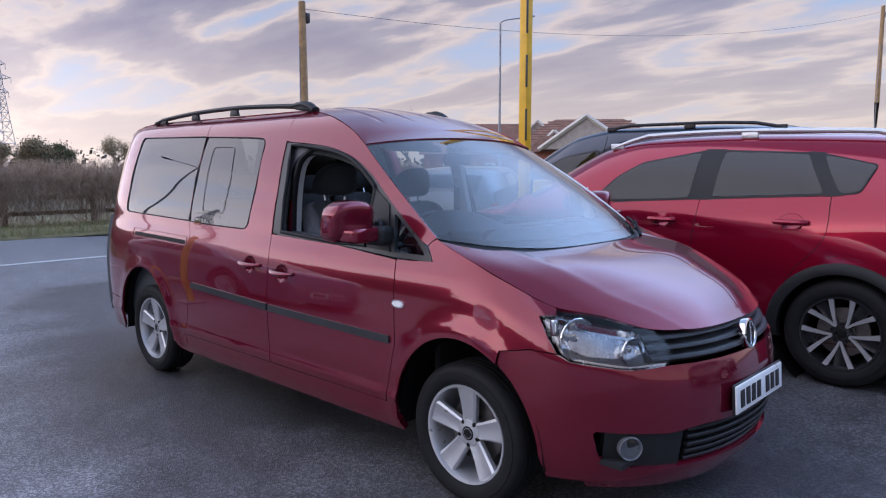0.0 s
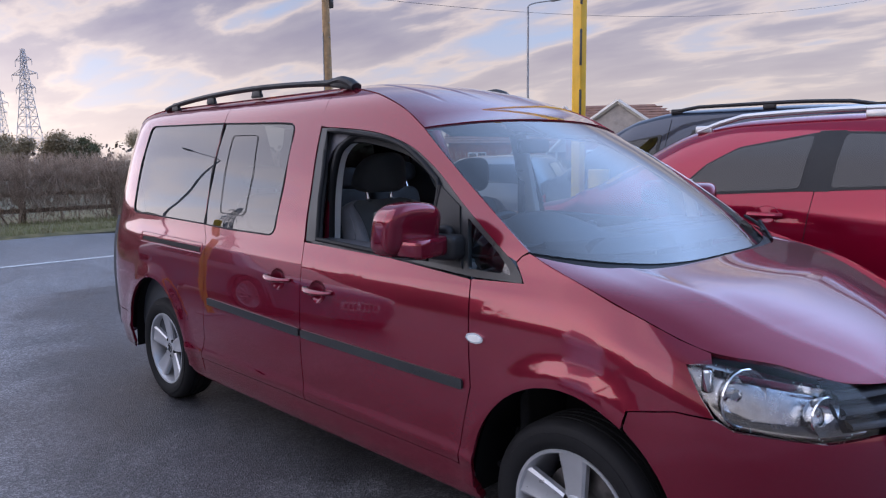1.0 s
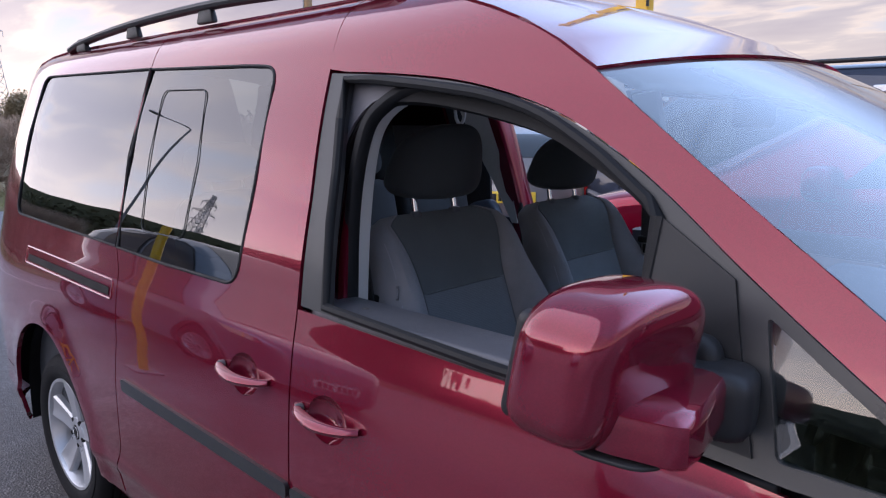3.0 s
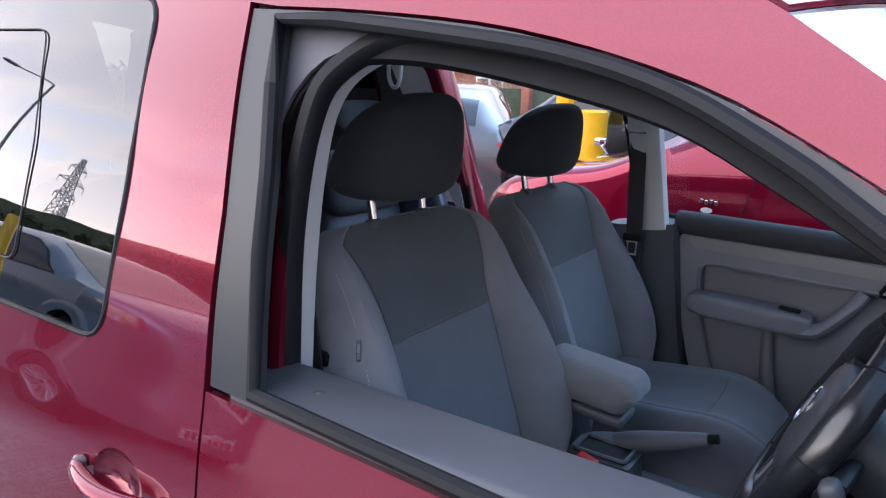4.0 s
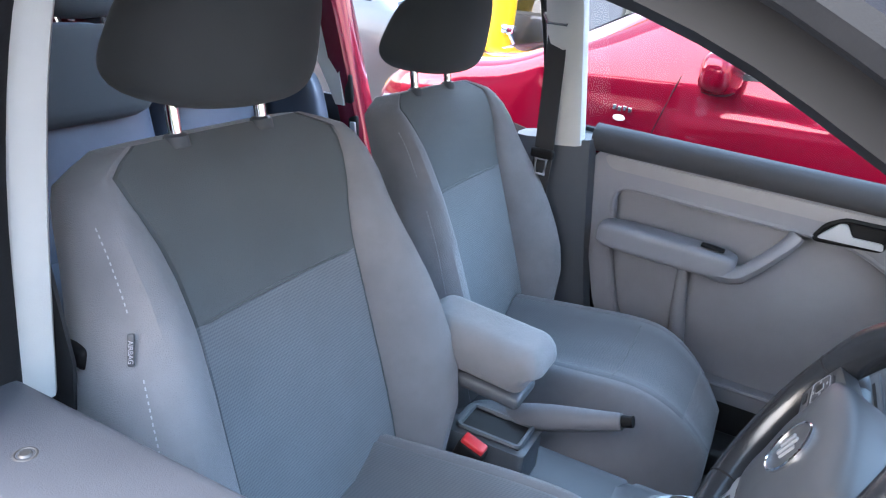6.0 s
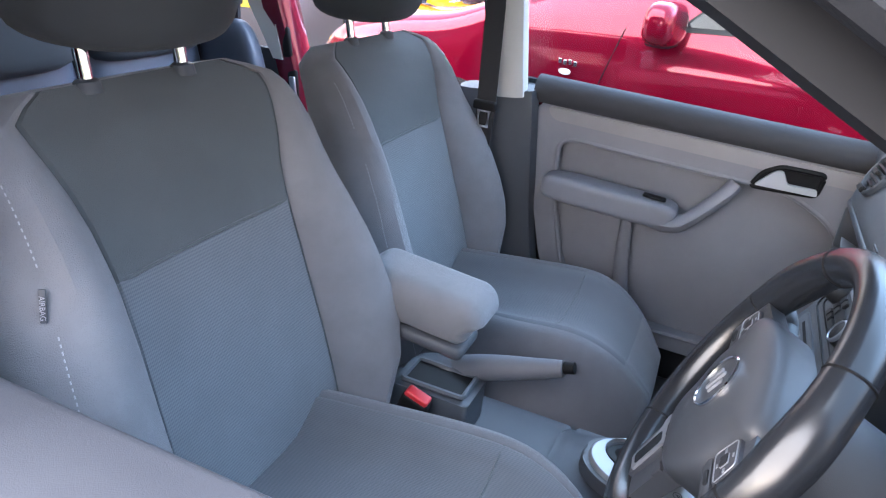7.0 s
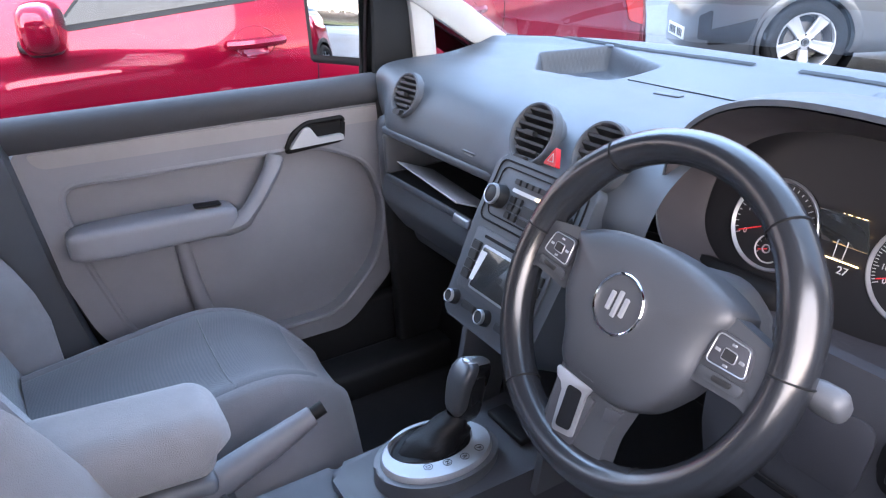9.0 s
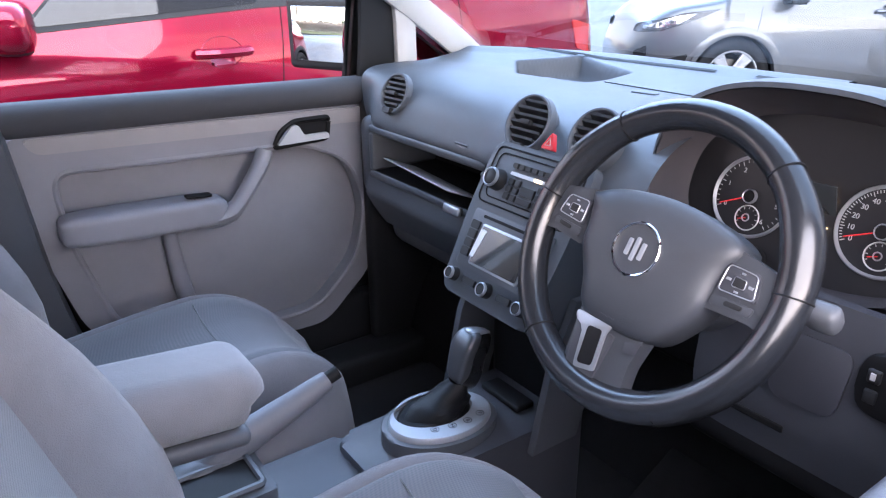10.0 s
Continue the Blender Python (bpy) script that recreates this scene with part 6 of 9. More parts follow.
rows = [[bm.verts.new(p) for p in el(k, h)] for k, h in ((1.0, .008), (.985, .016), (.955, .019), (.76, .018), (.73, .006))]
for A, C in zip(rows, rows[1:]):
    for j in range(48):
        bm.faces.new((A[j - 1], A[j], C[j], C[j - 1]))
sel = part("gear_lever", bm, SELECTOR, cons.parent, "automatic gear lever with silver oval surround")
bm = B()
top_g = Vector((-.755, -.008, .748))
rows = []
rnd = random.Random(7)
for i in range(9):
    s = i / 8
    rr = 1 - s
    c = (GM @ Vector((-.004, .020, .008))).lerp(top_g, s ** 1.15)
    ring = []
    for j in range(28):
        t = 2 * math.pi * j / 28
        wr = 1 + .16 * math.sin(4 * t + 9 * s) * math.sin(math.pi * s) + rnd.uniform(-.012, .012) * math.sin(math.pi * s)
        ring.append(bm.verts.new(c + Vector(((.052 * rr ** 1.3 + .020) * math.cos(t) * wr, (.028 * rr ** 1.3 + .019) * math.sin(t) * wr, .012 * math.sin(6 * s * math.pi) * (1 - s) * .5))))
    rows.append(ring)
for A, C in zip(rows, rows[1:]):
    for j in range(28):
        bm.faces.new((A[j - 1], A[j], C[j], C[j - 1]))
part("gaiter", bm, GAITER, sel, "black leather gear gaiter")
bm = B()
pad(bm, (-.741, -.010, .780), (.050, .046, .105), 3.2, (0, 12, 0), 10, lambda q, w: (w.x + .016 * max(0, q.z) ** 2, w.y * (1 + .12 * q.z), w.z))
part("knob", bm, BLACKGLOSS, sel, "glossy black gear knob")
bm = B()
pad(bm, (-.755, -.010, .792), (.026, .047, .092), 4, (0, 12, 0), 8, lambda q, w: (w.x + .014 * max(0, q.z) ** 2, w.y * (1 + .10 * q.z), w.z))
part("knob_trim", bm, KNOBTRIM, sel, "dull silver face of the knob")
bm = B()
pad(bm, (-.722, -.010, .827), (.046, .026, .012), 3, (0, 18, 0), 6)
part("knob_button", bm, SATIN, sel)
for i, ch in enumerate("PRND"):
    p = GM @ Vector((.055 - .030 * i, -.0435 + .006 * abs(i - 1.4), .0196))
    bm = B()
    lathe(bm, [(.0072, .0002), (.0072, .0006), (.0062, .0006), (.0062, .0002)], Matrix.Translation(p), 20)
    part("letter_ring", bm, INK, sel)
    words("gear_letter", ch, .010, Matrix.Translation(p) @ pose(0, 0, 0, 0, 0, -90), INK, sel)
bm = B()
rbox(bm, (-.655, -.012, .680), (.040, .10, .012), .004, (0, 0, 0))
part("switch_strip", bm, BLACK, cons)
# tray behind the lever
bm = B()
box_frame2 = [(-1.235, -.052), (-1.120, -.052), (-1.120, .020), (-1.235, .020)]
tube(bm, [(a, b, .742) for a, b in round_poly(box_frame2, .008)], .005, 6, True)
prism(bm, round_poly([(-1.25, -.066), (-1.105, -.066), (-1.105, .034), (-1.25, .034)], .01), Matrix.Translation((0, 0, .60)), .136, .004)
part("oddments_tray", bm, DASH, cons, "open grey oddments tray")
# black sheet just under the rim paints the shade of the tray's depth
bm = B()
prism(bm, box_frame2, Matrix.Translation((0, 0, .7)), .0395)
part("tray_shade_floor", bm, BLACK, cons)
# handbrake
bm = B()
hp = [(-1.19, .040, .722), (-1.12, .040, .752), (-1.04, .039, .780), (-.975, .038, .804)]
tube(bm, smooth_line(hp, 4), [.022, .024, .025, .025, .0245, .024, .023, .022, .0205, .019, .018, .0165, .015], 14)
hb_ = part("handbrake", bm, DASHGREY, van, "grey handbrake lever, raised")
bm = B()
tube(bm, [(-.975, .038, .806), (-.957, .0375, .812)], .0105, 12)
part("release_button", bm, BLACK, hb_)
bm = B()
pad(bm, (-1.20, .040, .715), (.12, .060, .06), 3, (0, -15, 0), 6)
part("handbrake_gaiter", bm, DASHDARK, hb_)


bm = B()
rbox(bm, (-1.222, -.010, .890), (.238, .128, .082), .034, (0, 5, 0), 6)
for v in bm.verts:
    f = max(0, (v.co.x + 1.36) / .26)
    v.co.z += .012 * (1 - ((v.co.x + 1.222) / .12) ** 2) * (1 if v.co.z > .89 else 0)
    v.co.x -= .020 * f ** 4 if v.co.z < .875 else 0
ar = part("armrest", bm, CLOTH, van, "padded grey cloth centre armrest")
bm = B()
rbox(bm, (-1.23, -.018, .835), (.20, .09, .025), .01, (0, 5, 0))
tube(bm, [(-1.36, -.02, .84), (-1.37, -.02, .68)], .022, 10)
part("armrest_hinge", bm, DASHDARK, ar)
# seat belt buckle of the driver
bm = B()
rbox(bm, (-1.198, -.092, .705), (.052, .030, .085), .008, (0, 18, 0))
bk = part("belt_buckle", bm, BLACK, van, "seat belt buckle with red button")
bm = B()
rbox(bm, (-1.186, -.092, .745), (.044, .024, .016), .004, (0, 18, 0))
part("red_button", bm, REDBTN, bk)
bm = B()
tube(bm, [(-1.22, -.092, .67), (-1.26, -.10, .55)], .012, 8)
part("buckle_stalk", bm, BLACK, bk)


# door cards
def door_card(sg):
    """Lining of a front door; sg is the side."""
    def mp(yy):
        if sg < 0:
            return lambda u, v: (u, -(yy(u, v)), v)
        return lambda u, v: (-u, yy(-u, v), v)

    def P(pts):
        return [(a if sg < 0 else -a, b) for a, b in pts]
    # inside faces look the other way: reverse the run
    def inner(name, pts, holes, yf, mt, par, lb="", thick=.012, lift=0.0):
        f = (lambda u, v: (-u, -yf(-u, v), v)) if sg < 0 else (lambda u, v: (u, yf(u, v), v))
        Q = (lambda pp: [(-a, b) for a, b in pp]) if sg < 0 else (lambda pp: pp)
        return panel(name, Q(pts), [Q(h) for h in holes], f, .035, mt, par, lb, thick, lift)
    base = lambda x, z: .752 - .020 * max(0, (z - .95)) - .03 * max(0, (.6 - z))
    outl = [(-1.285, 1.09), (-1.275, .90), (-1.21, .66), (-1.12, .545), (-.95, .505), (-.64, .50), (-.50, .62), (-.47, .80), (-.49, 1.09)]
    outl = round_poly(outl, .04)
    well = round_poly([(-1.215, 1.010), (-1.205, .86), (-1.15, .66), (-1.09, .580), (-.93, .545), (-.66, .545), (-.535, .66), (-.50, .80), (-.54, .93), (-.66, .992), (-.95, 1.000)], .05)
    card = inner("door_card", outl, [well], base, CARD, van, "grey moulded door lining with armrest", .064)
    def sm_(t):
        t = min(1, max(0, t))
        return t * t * (3 - 2 * t)
    wellf = lambda x, z: base(x, z) + .056 - .020 * sm_((-.985 - x) / .02) * sm_((.855 - z) / .02) - .030 * math.exp(-(((x + .74) / .17) ** 2 + ((z - .74) / .17) ** 2)) * (1 if x > -.98 else .4)
    inner("card_recess", well, [], wellf, CARD, card, "", 0)
    bm = B()
    tube(bm, [(x, sg * (base(x, z) + .004), z) for x, z in well], .007, 8, True, 1.0, (0, 1, 0))
    part("recess_lip", bm, CARD, card)
    # upper roll
    bm = B()
    rows = []
    for i in range(25):
        x = -1.29 + .80 * i / 24
        top_z = 1.150 - .018 * i / 24
        ring = []
        for dy, dz in ((.060, -.004), (.030, .004), (.004, .000), (-.012, -.014), (-.016, -.032), (-.008, -.052), (.004, -.062)):
            ring.append(bm.verts.new((x, sg * (.738 + dy), top_z + dz)))
        rows.append(ring)
    for A, C in zip(rows, rows[1:]):
        for j in range(6):
            bm.faces.new((A[j], A[j + 1], C[j + 1], C[j]))
    if sg > 0:
        part("sill_roll", bm, SILLROLL, card, "dark padded window sill")
    else:
        bm.free()
    if sg < 0:
        bm = B()
        rbox(bm, (-.99, -.762, 1.086), (.86, .125, .056), .014)
        part("sill_top", bm, SILL, card, "grey plastic window sill")
        bm = B()
        lathe(bm, [(0, .003), (.004, .003), (.006, .001), (.008, .002), (.011, .001), (.011, -.004)], Matrix.Translation((-1.303, -.765, 1.1125)), 16)
        part("lock_knob", bm, STEEL, card)
    inner("trim_strip", round_poly([(-1.255, 1.083), (-1.235, 1.050), (-.50, 1.026), (-.49, 1.062)], .02), [], lambda x, z: base(x, z) - .007, CARDLIGHT, card, "satin brown-grey trim strip", .008)
    # armrest and pull
    bm = B()
    pad(bm, (-1.055, sg * .715, .890), (.34, .090, .066), 5.5, (0, 2, 0), 10)
    part("door_armrest", bm, CARD, card)
    bm = B()
    tube(bm, [(p[0], sg * p[1], p[2]) for p in smooth_line([(-.955, .708, .872), (-.90, .700, .868), (-.862, .700, .885), (-.80, .712, .955), (-.775, .722, .995)], 5)], [.028] * 5 + [.026] * 5 + [.022] * 11, 10, False, .8)
    part("pull_handle", bm, CARD, card)
    bm = B()
    rbox(bm, (-.945, sg * .700, .925), (.056, .024, .006), .003, (0, 4, 0))
    part("window_switch", bm, BLACK, card, "small black window switch")
    # pocket rib
    bm = B()
    tube(bm, [(-1.005, sg * .765, .845), (-.995, sg * .765, .72), (-.975, sg * .765, .60)], [.015, .019, .022], 10)
    part("pocket_rib", bm, CARD, card)
    # inner door release
    bm = B()
    ring = round_poly([(-.745, .992), (-.605, .998), (-.598, 1.050), (-.690, 1.050), (-.725, 1.030)], .012)
    tube(bm, [(x, sg * (base(x, z) - .010), z) for x, z in ring], .006, 8, True)
    part("release_surround", bm, BLACK, card)
    inner("release_recess", ring, [], lambda x, z: base(x, z) - .0085, BLACK, card, "", 0)
    inner("release_lever", round_poly([(-.738, .999), (-.700, 1.041), (-.684, 1.041), (-.668, 1.014), (-.606, 1.014), (-.604, 1.000)], .005), [], lambda x, z: base(x, z) - .022, SILVERPLAST, card, "satin silver door release", .012)
    # panel behind closing the door
    bm = B()
    rbox(bm, (-.93, sg * .835, .72), (1.0, .02, .68), .005)
    part("door_inner", bm, BLACK, card)


door_card(1)
door_card(-1)


# pillars, posts and belts
def post(name, pts, w, d, mt, label, par=van, up=(0, 0, 1)):
    bm = B()
    P = [Vector(p) for p in pts]
    rows = []
    for i, p in enumerate(P):
        a, b = P[max(0, i - 1)], P[min(len(P) - 1, i + 1)]
        t = (b - a).normalized()
        s = Vector((1, 0, 0))
        s = (s - t * s.dot(t)).normalized()
        h = t.cross(s)
        ring = []
        for j in range(12):
            q = 2 * math.pi * j / 12
            c, sn = math.cos(q), math.sin(q)
            ring.append(bm.verts.new(p + s * math.copysign(abs(c) ** .6, c) * w / 2 + h * math.copysign(abs(sn) ** .6, sn) * d / 2))
        rows.append(ring)
    for A, C in zip(rows, rows[1:]):
        for j in range(12):
            bm.faces.new((A[j - 1], A[j], C[j], C[j - 1]))
    bm.faces.new(rows[0])
    bm.faces.new(rows[-1])
    return part(name, bm, mt, par, label)


for sg in (-1, 1):
    bp = post("door_pillar", smooth_line([(-1.26 if sg > 0 else -1.47, sg * .762, .38), (-1.34 if sg > 0 else -1.462, sg * .762, .72), (-1.385 if sg > 0 else -1.452, sg * .735, 1.11)], 5), .21 if sg > 0 else .08, .09, DASH, "dark lower pillar trim")
    if sg > 0:
        post("pillar_trim", smooth_line([(-1.352, .712, 1.10), (-1.367, .690, 1.25), (-1.385, .662, 1.42), (-1.407, .63, 1.60)], 5), .098, .06, PALE, "pale grey pillar trim", bp)
    else:
        post("pillar_trim", smooth_line([(-1.450, -.672, 1.06), (-1.438, -.668, 1.25), (-1.420, -.662, 1.40), (-1.398, -.650, 1.495), (-1.35, -.632, 1.553), (-1.26, -.615, 1.583), (-1.1, -.60, 1.585)], 5), .052, .05, PALE, "pale grey pillar trim", bp)
        post("pillar_seal", smooth_line([(-1.415, -.715, 1.08), (-1.402, -.712, 1.30), (-1.375, -.700, 1.46), (-1.335, -.680, 1.535), (-1.22, -.655, 1.578), (-1.0, -.645, 1.555)], 5), .026, .035, RUBBER, "black door seal", bp)
        post("painted_jamb", smooth_line([(-1.428, -.738, .95), (-1.418, -.730, 1.20), (-1.400, -.700, 1.40), (-1.378, -.668, 1.53)], 5), .036, .02, RED, "maroon painted door jamb", bp)
    # belt
    bm = B()
    y1, y2 = (.668, .640) if sg > 0 else (-.672, -.64)
    bx = 0 if sg > 0 else -.075
    for a, b in (((-1.398 + bx, y1 - .015 * sg, 1.405), (-1.378 + bx, y2 - .012 * sg, 1.08)), ((-1.378 + bx, y2 - .012 * sg, 1.08), (-1.40 + bx, sg * .66, .50))):
        A, C = Vector(a), Vector(b)
        q = [A + Vector((-.024, 0, 0)), A + Vector((.024, 0, 0)), C + Vector((.024, 0, 0)), C + Vector((-.024, 0, 0))]
        v = [bm.verts.new(p) for p in q] + [bm.verts.new(p + Vector((0, .004 * sg, 0))) for p in q]
        for f in ((0, 1, 2, 3), (7, 6, 5, 4), (0, 4, 5, 1), (1, 5, 6, 2), (2, 6, 7, 3), (3, 7, 4, 0)):
            bm.faces.new([v[i] for i in f])
    blt = part("seat_belt", bm, BELT, van, "black seat belt hanging on the pillar")
    bm = B()
    lathe(bm, [(0, .022), (.026, .020), (.034, .010), (.036, -.005)], Matrix.Translation((-1.398 + bx, sg * (abs(y1) + .004), 1.425)) @ pose(0, 0, 0, 90 * sg, 0, 0), 24)
    part("belt_guide", bm, PALE, blt)
    bm = B()
    tube(bm, [(-1.435 + bx, sg * (abs(y1) - .02), 1.405), (-1.42 + bx, sg * (abs(y1) - .028), 1.385), (-1.375 + bx, sg * (abs(y1) - .028), 1.385), (-1.36 + bx, sg * (abs(y1) - .02), 1.405)], .004, 8)
    part("belt_loop", bm, CHROME, blt)
    bm = B()
    rbox(bm, (-1.377 + bx, y2 - .022 * sg, 1.082), (.060, .016, .024), .006)
    part("belt_tongue", bm, BLACK, blt)
    bm = B()
    tube(bm, [(-1.392 + bx, y2 - .022 * sg, 1.068), (-1.390 + bx, y2 - .022 * sg, 1.030), (-1.366 + bx, y2 - .022 * sg, 1.030), (-1.364 + bx, y2 - .022 * sg, 1.068)], .0045, 6, True)
    part("tongue_plate", bm, SILVERPLAST, blt)
    # front pillars: slanting trim and the upright by the quarter light
    oy, pw_, pd_ = 0, .070, .035
    ap = van if sg < 0 else post("screen_pillar_trim", smooth_line([(-.135, sg * .735 + oy, 1.138), (-.265, sg * .722 + oy, 1.232), (-.50, sg * .695 + oy, 1.385), (-.80, sg * .635 + oy, 1.555), (-1.1, sg * .575 + oy, 1.665)], 4), pw_, pd_, PALE, "pale grey windscreen pillar trim")
    if sg > 0:
        post("quarter_post", [(-.365, sg * .752, 1.13), (-.385, sg * .725, 1.27), (-.40, sg * .715, 1.345)], .060, .035, PALE, "", ap)
    post("mirror_corner_trim", [(-.56 + (.112 if sg > 0 else 0), sg * .765, 1.12), (-.56 + (.112 if sg > 0 else 0), sg * .745, 1.22), (-.565 + (.112 if sg > 0 else 0), sg * .725, 1.32)], .15 if sg < 0 else .112, .018, TRIM, "black mirror corner trim", ap)
    # rear inner lining
    bm = grid_sheet(lambda a, b: (-1.50 - 2.35 * a if sg < 0 else -2.42 - 1.43 * a, sg * (W(-1.5, .34 + .76 * b) - .085), .34 + .76 * b), 12, 8)
    part("side_lining", bm, LININGDARK, van)
# painted rear post of the open sliding door with its catches
jp = post("slide_door_post", smooth_line([(-2.00, .835, .40), (-2.01, .83, .80), (-2.075, .815, 1.10), (-2.155, .775, 1.43), (-2.215, .725, 1.64), (-2.26, .66, 1.76)], 5), .085, .11, RED, "maroon painted sliding door post")
bm = B()
rbox(bm, (-2.035, .782, .985), (.040, .03, .10), .01, (0, -9, 0))
rbox(bm, (-2.058, .776, 1.11), (.032, .03, .09), .01, (0, -9, 0))
part("door_catch", bm, BLACK, jp)
bm = B()
rbox(bm, (-2.030, .768, .985), (.020, .012, .06), .004, (0, -9, 0))
part("catch_plate", bm, SATIN, jp)
strip_ = spline([(1.06, -2.062), (1.20, -2.095), (1.43, -2.165), (1.64, -2.225), (1.76, -2.265)])
wide_ = spline([(1.06, .03), (1.26, .10), (1.48, .14), (1.76, .17)])
bm = grid_sheet(lambda a, b: (strip_(1.06 + .70 * b) - wide_(1.06 + .70 * b) * a, .775 - .13 * max(0, b - .25), 1.06 + .70 * b), 4, 12, .02)
part("post_trim", bm, PALE, jp, "pale grey trim behind the post")
bm = grid_sheet(lambda a, b: (-2.23 - .60 * a, .785 - .12 * max(0, b - .25), 1.05 + .70 * b), 6, 10, .012)
part("upper_lining", bm, LININGDARK, jp)
bm = B()
tube(bm, smooth_line([(-2.325, .645, 1.60), (-2.322, .640, 1.53), (-2.300, .638, 1.492), (-2.275, .640, 1.51), (-2.268, .645, 1.60)], 5), .008, 8)
part("grab_strap", bm, PALE, jp, "pale grey hanging grab strap")
bm = grid_sheet(lambda a, b: (-2.06 - .38 * a, .80, .40 + .68 * b), 4, 8, .02)
part("lower_lining", bm, LININGDARK, jp)
# carpets and bulkhead
bm = B()
rbox(bm, (-1.5, 0, .335), (4.4, 1.44, .02), 0)
part("carpet", bm, CARPET, van, "black carpet")
bm = B()
rbox(bm, (-.30, 0, .66), (.04, 1.40, .72), .02)
rbox(bm, (-.42, -.38, .42), (.30, .5, .03), .01, (0, -28, 0))
part("bulkhead", bm, CARPET, van)
for sg in (-1, 1):
    bm = B()
    rbox(bm, (-.62, sg * .38, .352), (.58, .46, .012), .005)
    part("floor_mat", bm, CARPET, van, "black floor mat")
    bm = B()
    rbox(bm, (-.955 if sg < 0 else -.88, sg * .70, .375), (1.06 if sg < 0 else 1.22, .12, .09), .02)
    part("sill_step", bm, TRIM, van)
    bm = B()
    rbox(bm, (-.955 if sg < 0 else -.86, sg * .795, .43), (1.05 if sg < 0 else 1.25, .05, .22), .01)
    part("sill_cover", bm, TRIM, van)
    bm = B()
    if sg > 0:
        rbox(bm, (-.39, sg * .735, .74), (.24, .04, .78), .015)
    else:
        rbox(bm, (-.465, sg * .735, .695), (.09, .04, .69), .015)
        rbox(bm, (-.35, sg * .735, .85), (.22, .038, .34), .015)
    part("kick_panel", bm, TRIM, van)
# grab handle and sun visors up at the roof
for sg in (-1, 1):
    bm = B()
    rbox(bm, (-.88, sg * .33, 1.60), (.17, .42, .018), .008, (0, 24, 0))
    part("sun_visor", bm, HEADLINER, van, "grey folded sun visor")
bm = B()
rbox(bm, (-.80, 0, 1.52), (.03, .22, .065), .02)
part("rear_view_mirror", bm, BLACK, van, "interior rear-view mirror")

# ---- ground, road and distance ----
def ground_z(x, y):
    """Height of the forecourt: a slight cross-fall, dipping towards the far corner."""
    def sm(t):
        t = min(1, max(0, t))
        return t * t * (3 - 2 * t)
    z = 0.07 * sm((y - .85) / 1.1)
    z -= 0.27 * sm((y - 5.6) / 2.2) * sm((-3.5 - x) / 2.0)
    return z


